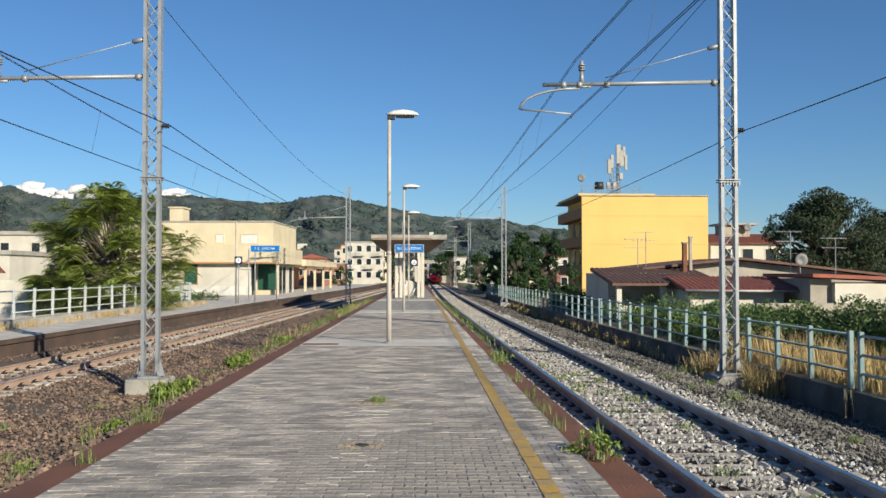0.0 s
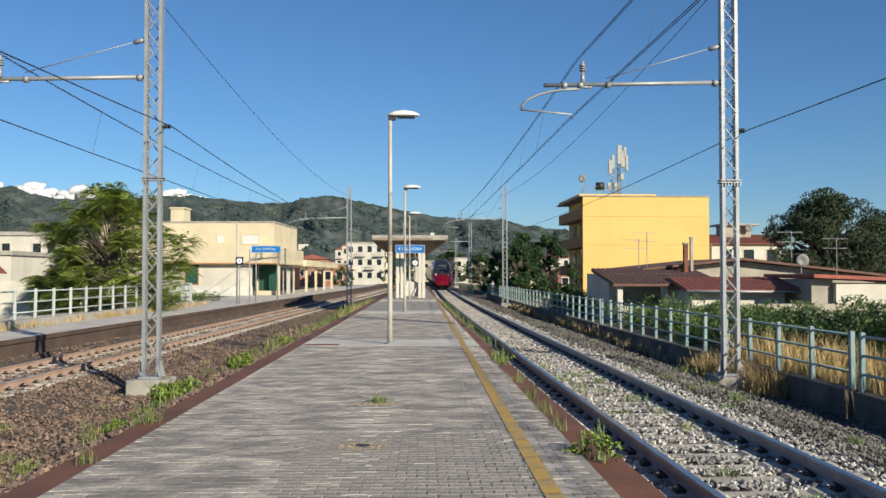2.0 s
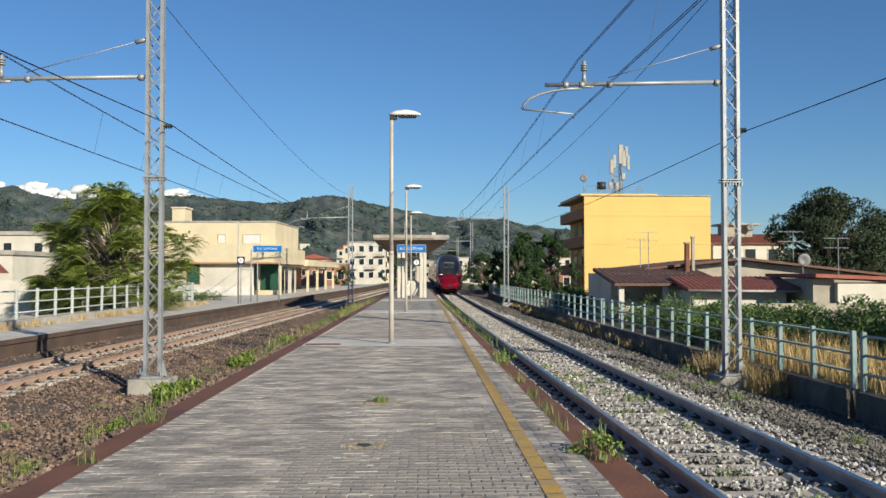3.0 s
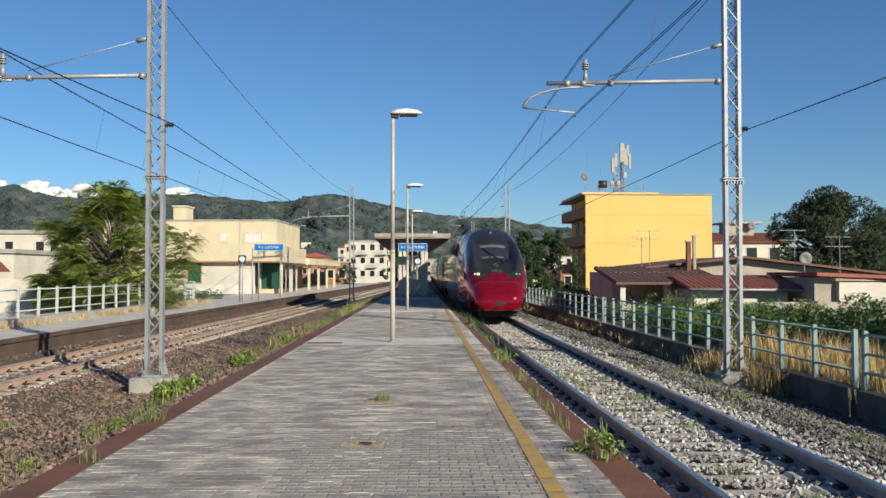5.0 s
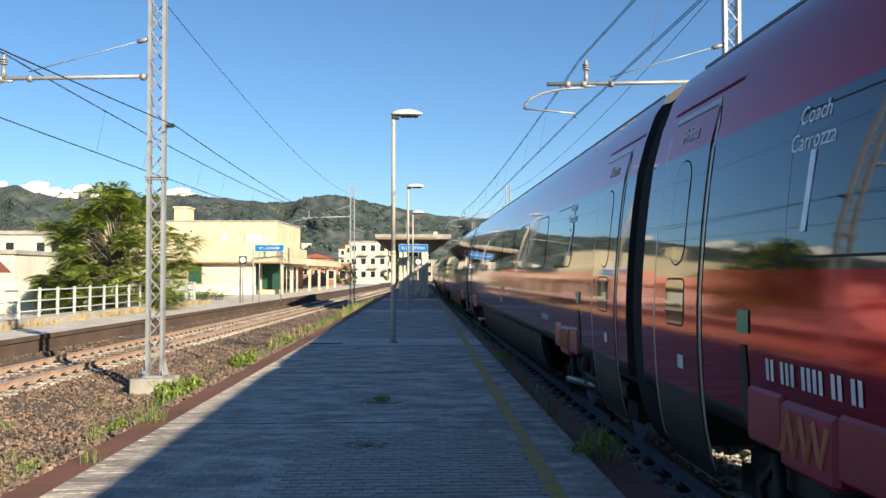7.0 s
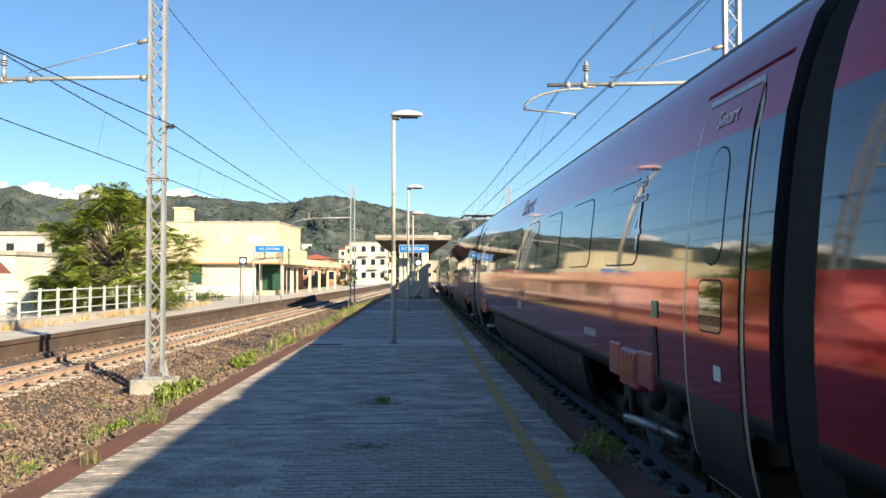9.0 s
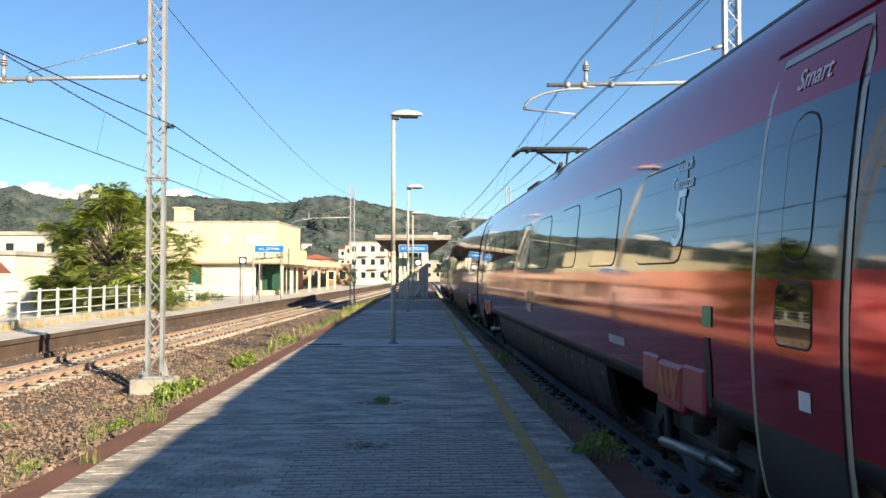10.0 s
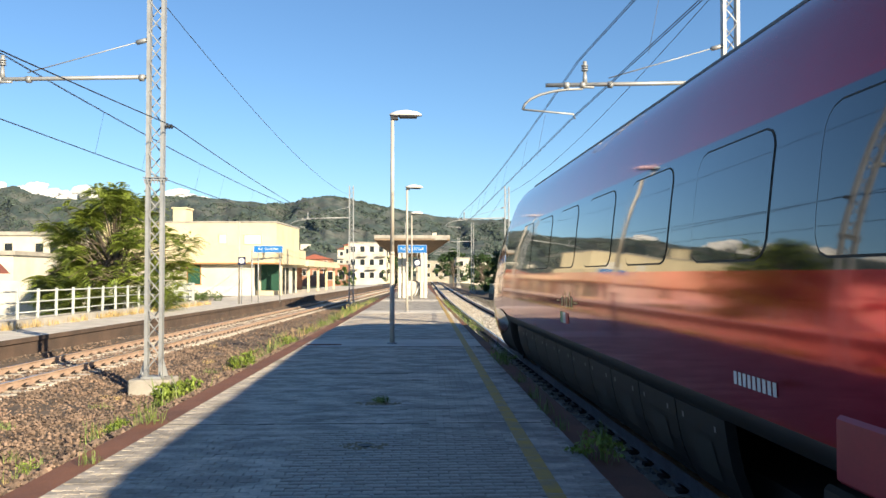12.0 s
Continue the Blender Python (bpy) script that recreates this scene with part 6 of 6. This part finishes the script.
M.update({
    "cover_red": mat("dull_red_cover", (0.3, 0.02, 0.04), (0.24, 0.018, 0.035), 3, 0.4, fine=0.15),
    "train_roof": mat("train_roof_grey", (0.09, 0.08, 0.085), (0.06, 0.055, 0.06), 2, 0.5, fine=0.2),
    "train_panel": mat("skirt_panel_grey", (0.014, 0.014, 0.016), (0.009, 0.009, 0.01), 2, 0.6, fine=0.3, spec=0.25),
    "blind_grey": mat("blind_grey", (0.13, 0.135, 0.14), None, 3, 0.5, fine=0.1),
    "damper_steel": mat("damper_steel", (0.22, 0.22, 0.23), None, 3, 0.4, metal=0.4),
    "lamp_dull": mat("dull_lens", (0.3, 0.3, 0.29), None, 4, 0.2, fine=0.05),
    "bogie_dark": mat("bogie_grime", (0.025, 0.021, 0.02), (0.014, 0.012, 0.012), 5, 0.7, fine=0.3),
    "door_frame": mat("door_surround_beige", (0.42, 0.34, 0.24), (0.36, 0.29, 0.2), 3, 0.3, fine=0.08, coat=0.5),
    "white_mark": mat("white_mark", (0.8, 0.8, 0.8), None, 3, 0.4, fine=0.05, coat=1.0),
    "pale_word": mat("pale_lilac_mark", (0.78, 0.74, 0.78), None, 3, 0.5, fine=0.05),
    "green_mark": mat("green_mark", (0.03, 0.3, 0.14), None, 3, 0.4, fine=0.05),
    "flag_red": mat("flag_red", (0.5, 0.02, 0.03), None, 3, 0.4, fine=0.05),
    "flag_green": mat("flag_green", (0.01, 0.22, 0.08), None, 3, 0.4, fine=0.05),
    "gold_mark": mat("gold_mark", (0.7, 0.5, 0.2), None, 3, 0.35, fine=0.05),
    "scrawl": mat("scrawl", (0.6, 0.24, 0.12), None, 3, 0.5, fine=0.05),
    "maker_mark": mat("maker_mark", (0.14, 0.14, 0.145), None, 3, 0.3, fine=0.05),
    "windscreen": mat("windscreen_glass", (0.03, 0.035, 0.04), None, 1, 0.03, fine=0.03, coat=1.0),
    "headlight_glass": mat("headlight_glass", (0.03, 0.035, 0.035), None, 1, 0.06, fine=0.05, coat=1.0),
    "chrome": mat("polished_steel", (0.6, 0.6, 0.58), None, 2, 0.08, metal=1.0, fine=0.05),
})
glow = bpy.data.materials.new("lit_headlight")
glow.use_nodes = True
gb = glow.node_tree.nodes["Principled BSDF"]
gb.inputs["Base Color"].default_value = (0.9, 0.85, 0.7, 1)
gb.inputs["Emission Color"].default_value, gb.inputs["Emission Strength"].default_value = (1, 0.72, 0.3, 1), 1.0
M["headlight_on"] = glow

CARS = [car(i) for i in range(7)]


# ---- weeds on and beside the platform ----
def weed(spots, h, label, seed, per=40, spread=0.09, material="weed", leafy=0):
    rng = np.random.default_rng(seed)
    x, y, z, s = spots
    w = thing("weed", pose(x, y, z), label, "weed", "weeds")
    b = blades("tuft", [(0, 0, 0, s)], h, material, "", seed, per, spread, 0.007, 0.8, w)
    if leafy:
        leaf_mesh("leaves", [(rng.normal() * 0.14 * s, rng.normal() * 0.14 * s, h * s * rng.uniform(0.2, 0.6)) for _ in range(7)], [0.12 * s] * 7, leafy, 0.075 * s, "leaf_weed", w, rng, 2.0, label="fresh green leaves")
    return w


wr = random.Random(12)
for px_x, y, s, leafy in ((1.58, 7.3, 0.75, 220), (1.5, 8.7, 0.45, 0), (1.55, 9.7, 0.5, 0), (1.55, 10.9, 0.5, 0), (1.6, 12.6, 0.45, 0), (1.64, 15.0, 0.7, 40), (1.68, 15.6, 0.8, 40)):
    weed((px_x, y, PLAT_Z - 0.06, s), 0.42, "spindly green weed growing from the kerb joint", int(y * 10), 26, 0.11, "weed", leafy)
for k in range(22):
    y = 22 + k * 1.5
    weed((1.75 + curve_x(y) + wr.uniform(-0.05, 0.25), y, PLAT_Z - 0.3, wr.uniform(0.7, 1.1)), 0.36, "spindly green weed growing along the kerb", 300 + k, 45, 0.22, "weed", 40 if k % 3 == 0 else 0)
for x, y, s, leafy in ((-2.5, 7.35, 0.35, 12), (-2.62, 9.35, 0.6, 20), (-3.15, 10.1, 0.55, 260), (-3.45, 8.6, 0.55, 60), (-3.5, 7.6, 0.5, 60), (-3.6, 6.9, 0.5, 40), (-3.3, 13.2, 1.15, 480), (-3.75, 14.2, 0.8, 120), (-2.95, 16.4, 0.9, 380),
                       (-3.2, 19.2, 1.0, 200), (-3.6, 15.0, 0.8, 0), (-3.9, 11.8, 0.9, 0), (-2.8, 22.0, 1.0, 100), (-3.0, 20.9, 0.9, 0)):
    weed((x, y, ground_z(x, y) + 0.0 if x < -2.75 else PLAT_Z - 0.06, s), 0.36, "bright green leafy weed clump beside the platform kerb" if leafy > 100 else "thin yellow-green weed tuft beside the platform kerb", int(900 + y * 7), 40, 0.16, "weed", leafy)
for k in range(30):
    y = 23 + k * 1.15
    x = left_edge(y) - 0.55 - wr.uniform(0, 0.9)
    weed((x, y, ground_z(x, y), wr.uniform(0.6, 1.1)), 0.38, "dry yellow weed clump beside the platform kerb" if k % 3 == 1 else "green weed clump beside the platform kerb", 500 + k, 45, 0.2, "dry_grass" if k % 3 == 1 else "weed", 60 if k % 3 == 0 else 0)
for k in range(30):
    y = wr.uniform(6, 20)
    x = wr.choice((wr.uniform(2.9, 4.0), wr.uniform(4.9, 6.4), wr.uniform(2.9, 4.0)))
    weed((x, y, -0.2, wr.uniform(0.35, 0.65)), 0.24, "small pale green weed tuft in the ballast", 700 + k, 70, 0.16)
for k in range(30):
    y, x = wr.uniform(7, 30), wr.uniform(-6.6, -3.4)
    weed((x, y, ground_z(x, y), wr.uniform(0.3, 0.65)), 0.26, "small dry weed tuft in the brown ballast", 760 + k, 50, 0.16, "dry_grass" if k % 2 else "weed")


# ---- yellow line, strips and small marks on the platform ----
def line_x(y):
    return 1.0 + 0.021 * (y - 5.9)


for k in range(34):
    y0 = 3.6 + k * 1.6
    bm = B()
    for j in range(4):
        a, b = y0 + j * 0.4 + 0.006, y0 + (j + 1) * 0.4 - 0.006
        w = 0.062
        v = [bm.verts.new((line_x(q) + s * w, q, PLAT_Z + 0.004)) for q, s in ((a, -1), (a, 1), (b, 1), (b, -1))]
        bm.faces.new(v)
    part("safety_line", bm, "yellow_line", PLATFORM, "worn yellow painted line")
for y0, y1 in ((18.3, 20.2), (33.9, 36.2), (48.8, 51.6)):
    bm = B()
    v = [bm.verts.new((x, y, PLAT_Z + z)) for z in (-0.03, 0.003) for x, y in ((left_edge(y0) + 0.02, y0), (right_edge(y0) - 0.02, y0), (right_edge(y1) - 0.02, y1), (left_edge(y1) + 0.02, y1))]
    for f in ((4, 5, 6, 7), (0, 1, 5, 4), (2, 3, 7, 6), (1, 2, 6, 5), (3, 0, 4, 7)):
        bm.faces.new([v[i] for i in f])
    part("concrete_strip", bm, "slab", PLATFORM, "pale bare concrete strip")
gr = thing("drain_grate", pose(-1.65, 18.75, PLAT_Z), "rusty brown metal cover plate let into the platform", "grate")
bm = B()
box(bm, -0.36, 0.36, -0.14, 0.14, 0.0, 0.012, 0.004)
part("plate", bm, "rust_kerb", gr)
for k in range(6):
    bm = B()
    box(bm, -0.3 + k * 0.1, -0.26 + k * 0.1, -0.1, 0.1, 0.012, 0.018)
    part("rib", bm, "rust_kerb", gr)
hole = thing("drain_cover", pose(-0.33, 7.75, PLAT_Z), "small sunken drain cover ringed with sand", "drain cover")
bm = B()
tube(bm, (0, 0, 0.0), (0, 0, 0.008), 0.06, seg=14)
part("cover", bm, "dark", hole)
bm = B()
rr_ = random.Random(3)
for k in range(60):
    a, q = rr_.uniform(0, 6.28), rr_.uniform(0.06, 0.17)
    x, y = math.cos(a) * q * 1.2, math.sin(a) * q
    tube(bm, (x, y, 0), (x, y, 0.008), 0.02, 0.008, 5)
tagged(part("sand", bm, "sand", hole, "loose yellowish sand"), kind="stuff")
weed((-0.27, 10.3, PLAT_Z, 0.42), 0.22, "tiny dried weed tuft on the platform paving", 888, 90, 0.1, "weed", 60)
bm = B()
for k in range(50):
    a, q = rr_.uniform(0, 6.28), rr_.uniform(0.02, 0.2)
    tube(bm, (math.cos(a) * q * 1.3, math.sin(a) * q * 0.6, 0), (math.cos(a) * q * 1.3, math.sin(a) * q * 0.6, 0.012), 0.025, 0.01, 5)
sp = tagged(part("sand_patch", bm, "sand"), "loose sandy grit on the platform", "sand", kind="stuff")
sp.matrix_basis = pose(-0.3, 10.25, PLAT_Z)


# ---- ballast stones ----
def stones(name, spots, size, material, label, seed):
    rng = np.random.default_rng(seed)
    n = len(spots)
    base = np.array([[1, 0, 0], [-1, 0, 0], [0, 1, 0], [0, -1, 0], [0, 0, 1], [0, 0, -1.0]])
    v = base[None] * rng.uniform(0.55, 1.25, (n, 6, 1)) + rng.normal(size=(n, 6, 3)) * 0.22
    a = rng.uniform(0, 6.283, n)
    b = rng.uniform(-0.7, 0.7, n)
    ca, sa, cb, sb = np.cos(a), np.sin(a), np.cos(b), np.sin(b)
    x, y, z = v[..., 0], v[..., 1], v[..., 2] * 0.8
    y, z = y * cb[:, None] - z * sb[:, None], y * sb[:, None] + z * cb[:, None]
    x, y = x * ca[:, None] - y * sa[:, None], x * sa[:, None] + y * ca[:, None]
    s = size * rng.uniform(0.6, 1.35, n)
    v = np.stack([x, y, z], -1) * s[:, None, None] + np.array(spots)[:, None, :]
    tri = np.array([[0, 2, 4], [2, 1, 4], [1, 3, 4], [3, 0, 4], [2, 0, 5], [1, 2, 5], [3, 1, 5], [0, 3, 5]])
    f = (np.arange(n)[:, None, None] * 6 + tri[None]).reshape(-1, 3)
    tagged(raw_mesh(name, v.reshape(-1, 3), f, material), label, "ballast", kind="stuff")


def ballast_right():
    r = random.Random(31)
    sp = []
    for (ya, yb, per) in ((4.5, 14, 420), (14, 24, 240), (24, 45, 90), (45, 90, 24)):
        for _ in range(int((yb - ya) * 5.8 * per)):
            y = r.uniform(ya, yb)
            x = r.uniform(1.85, 7.75)
            if abs(abs(x - TRACK_X) - 0.7525) < 0.1:
                continue
            on_tie = abs(((y + 6.0) / 0.6) % 1.0 - 0.5) > 0.3 and abs(x - TRACK_X) < 1.3
            if on_tie and r.random() < 0.9:
                continue
            sp.append((x + curve_x(y), y, ground_z(x + curve_x(y), y) + r.uniform(0.0, 0.045) + (0.02 if not on_tie else 0.0)))
    stones("ballast_stones", [p for p in sp if p[0] - curve_x(p[1]) < 5.0], 0.031, "stone_pale", "pale grey angular ballast stones around the sleepers", 41)
    stones("ballast_stones", [p for p in sp if p[0] - curve_x(p[1]) >= 5.0], 0.033, "stone_dark", "darker ballast stones below the fence", 43)


def ballast_left():
    r = random.Random(32)
    sp = []
    for (ya, yb, per) in ((6, 16, 200), (16, 30, 150), (30, 60, 45)):
        for _ in range(int((yb - ya) * 9 * per)):
            y = r.uniform(ya, yb)
            x = r.uniform(left_x(y) - 1.6, left_edge(y) - 0.42)
            cx = left_x(y)
            if abs(abs(x - cx) - 0.7525) < 0.1:
                continue
            if abs(((y + 6.0) / 0.6) % 1.0 - 0.5) > 0.3 and abs(x - cx) < 1.3 and r.random() < 0.75:
                continue
            sp.append((x, y, ground_z(x, y) + r.uniform(0.0, 0.04)))
    stones("ballast_stones", sp, 0.032, "stone_brown", "rust-brown ballast stones beside the track", 42)


ballast_right()
ballast_left()


# ---- clouds behind the hills ----
def cloud(x, y, z, w, h, seed):
    rng = np.random.default_rng(seed)
    bm = B()
    for k in range(26):
        u = rng.uniform(-1, 1)
        r = h * rng.uniform(0.35, 0.6) * (1 - 0.5 * abs(u))
        bmesh.ops.create_icosphere(bm, subdivisions=3, radius=r, matrix=Matrix.Translation((u * w, rng.uniform(-0.4, 0.4) * h, h * rng.uniform(0.0, 0.75) * (1 - abs(u) ** 1.5))) @ Matrix.Diagonal((1.5, 1, 0.8, 1)))
    for v in bm.verts:
        v.co += Vector((1, 0.4, 1)) * (noise.fractal(v.co * (3.0 / h), 0.9, 2.0, 4) * 0.16 * h)
    ob = tagged(part("cloud", bm, "cloud", None, "", True), "white cumulus cloud low behind the hills", "cloud", "clouds")
    ob.matrix_basis = pose(x, y, z)


M["mortar"] = mat("pale_mortar", (0.46, 0.44, 0.4), None, 6, 0.9, fine=0.2)
for x, z, w, h, sd in ((-1960, 330, 130, 110, 1), (-1720, 345, 190, 85, 2), (-1500, 330, 120, 90, 3), (-1060, 325, 170, 75, 4), (-2250, 330, 150, 90, 5)):
    cloud(x, 4300, z + 15, w * 0.9, h * 0.8, sd)


# ---- pavers, laid in rows with staggered joints ----
def hill_woods():
    r = random.Random(55)
    sp = []
    while len(sp) < 42000:
        px, v = r.uniform(-120, 1120), r.uniform(0.05, 1.0) ** 0.8
        x, y, z = hill_point(px, v)
        if noise.noise(Vector((x * 0.006, y * 0.006, 3.0))) + 0.5 * noise.noise(Vector((x * 0.02, y * 0.02, 5.0))) > r.uniform(-0.1, 0.5):
            sp.append((x, y, z + 0.5))
    stones("hill_woods", sp, 3.4, "leaf_far", "dark scattered trees and scrub over the hills, tinted with haze", 71)
    ob = bpy.data.objects["hill_woods"]
    tagged(ob, category="woods")
    houses = B()
    for k in range(46):
        px, v = (r.gauss(135, 26), r.uniform(0.5, 0.62)) if k < 30 else (r.uniform(380, 960), r.uniform(0.15, 0.7))
        x, y, z = hill_point(px, v)
        w, h = r.uniform(5, 10), r.uniform(6, 12)
        box(houses, x - w, x + w, y - 6, y + 6, z - 5, z + h)
    tagged(part("hill_village", houses, "white_wall"), "tiny pale houses scattered on the hillside", "village", kind="stuff")


# Far tree green shifted towards blue to carry the haze of distance.
M["leaf_far"] = mat("far_tree_haze_tint", (0.034, 0.056, 0.05), (0.055, 0.075, 0.06), 0.01, 0.9, fine=0.2, isl=0.5)
hill_woods()
for y0 in (8.9, 13.35, 18.28):
    bm = B()
    box(bm, left_edge(y0) + 0.01, right_edge(y0) - 0.01, y0 - 0.012, y0 + 0.012, PLAT_Z - 0.02, PLAT_Z + 0.002)
    part("expansion_joint", bm, "mossy", PLATFORM, "dark expansion joint")
bm = B()
mr = random.Random(8)
for k in range(150):
    y = 4.9 + 13.0 * mr.random() ** 1.4
    x = mr.gauss(-0.38, 0.16) if k % 3 else mr.uniform(-2.0, 1.0)
    wx, wy = (mr.uniform(0.01, 0.03), mr.uniform(0.02, 0.06)) if mr.random() < 0.6 else (mr.uniform(0.04, 0.14), mr.uniform(0.006, 0.014))
    box(bm, x - wx, x + wx, y - wy * 0.5, y + wy * 0.5, PLAT_Z - 0.004, PLAT_Z + 0.0025)
tagged(part("mortar_dabs", bm, "mortar", PLATFORM, "scattered pale mortar smears"), kind="stuff")


def pavers():
    PW, PD = 0.15, 0.1
    bm = B()
    box(bm, -PW / 2 + 0.004, PW / 2 - 0.004, -PD / 2 + 0.004, PD / 2 - 0.004, -0.03, 0.0)
    bmesh.ops.bevel(bm, geom=[e for e in bm.edges if e.verts[0].co.z > -0.01 and e.verts[1].co.z > -0.01], offset=0.004, segments=1, affect="EDGES")
    me = bpy.data.meshes.new("paver")
    bm.to_mesh(me)
    bm.free()
    me.materials.append(M["paver"])
    r = random.Random(77)
    singles = 0
    vs, fs = [], []
    row = 0
    y = 4.7
    while y < 33.8:
        if 18.2 < y < 20.3:
            y += PD
            row += 1
            continue
        xa, xb = left_edge(y) + 0.01, right_edge(y) - 0.01
        x = xa + PW / 2 - (PW / 2 if row % 2 else 0)
        while x < xb - PW * 0.4:
            if x > xa + PW * 0.35:
                z = PLAT_Z + r.uniform(-0.003, 0.001)
                if singles < 300 and 5.9 < y < 8.4 and -0.9 < x < 0.95 and (row + int(x * 10)) % 1 == 0:
                    ob = new("paver", me)
                    ob.parent = PLATFORM
                    ob.matrix_basis = pose(x, y, z, r.uniform(-0.5, 0.5), r.uniform(-0.5, 0.5), r.uniform(-0.5, 0.5))
                    singles += 1
                else:
                    k = len(vs)
                    a, b, t1, t2 = PW / 2 - 0.0022, PD / 2 - 0.0022, r.uniform(-0.0012, 0.0012), r.uniform(-0.0012, 0.0012)
                    for zz, e in ((-0.03, 0), (-0.002, 0), (0, 0.002)):
                        for sx, sy in ((-1, -1), (1, -1), (1, 1), (-1, 1)):
                            vs.append((x + sx * (a - e), y + sy * (b - e), z + zz + sx * t1 + sy * t2))
                    for q in range(2):
                        for j in range(4):
                            fs.append((k + q * 4 + j, k + q * 4 + (j + 1) % 4, k + q * 4 + 4 + (j + 1) % 4, k + q * 4 + 4 + j))
                    fs.append((k + 8, k + 9, k + 10, k + 11))
            x += PW
        y += PD
        row += 1
    tagged(raw_mesh("pavers", np.array(vs), np.array(fs), "paver_mix", PLATFORM, "rows of small grey concrete pavers"), kind="stuff")


pavers()


# ---- what moves ----
def motions():
    """Each car runs along the track; rows every half second."""
    for i, c in enumerate(CARS):
        ln = END if i in (0, 6) else CAR
        rows = []
        for k, tip in enumerate(TIPS):
            y = tip + car_start(i)
            x = TRACK_X + (curve_x(y) if y > 0 else 0)
            ahead = y + ln
            dx = TRACK_X + (curve_x(ahead) if ahead > 0 else 0) - x
            rows.append((k * 0.5, pose(x, y, 0, 0, 0, -math.degrees(math.atan2(dx, ln)))))
        walk(c, rows)


motions()
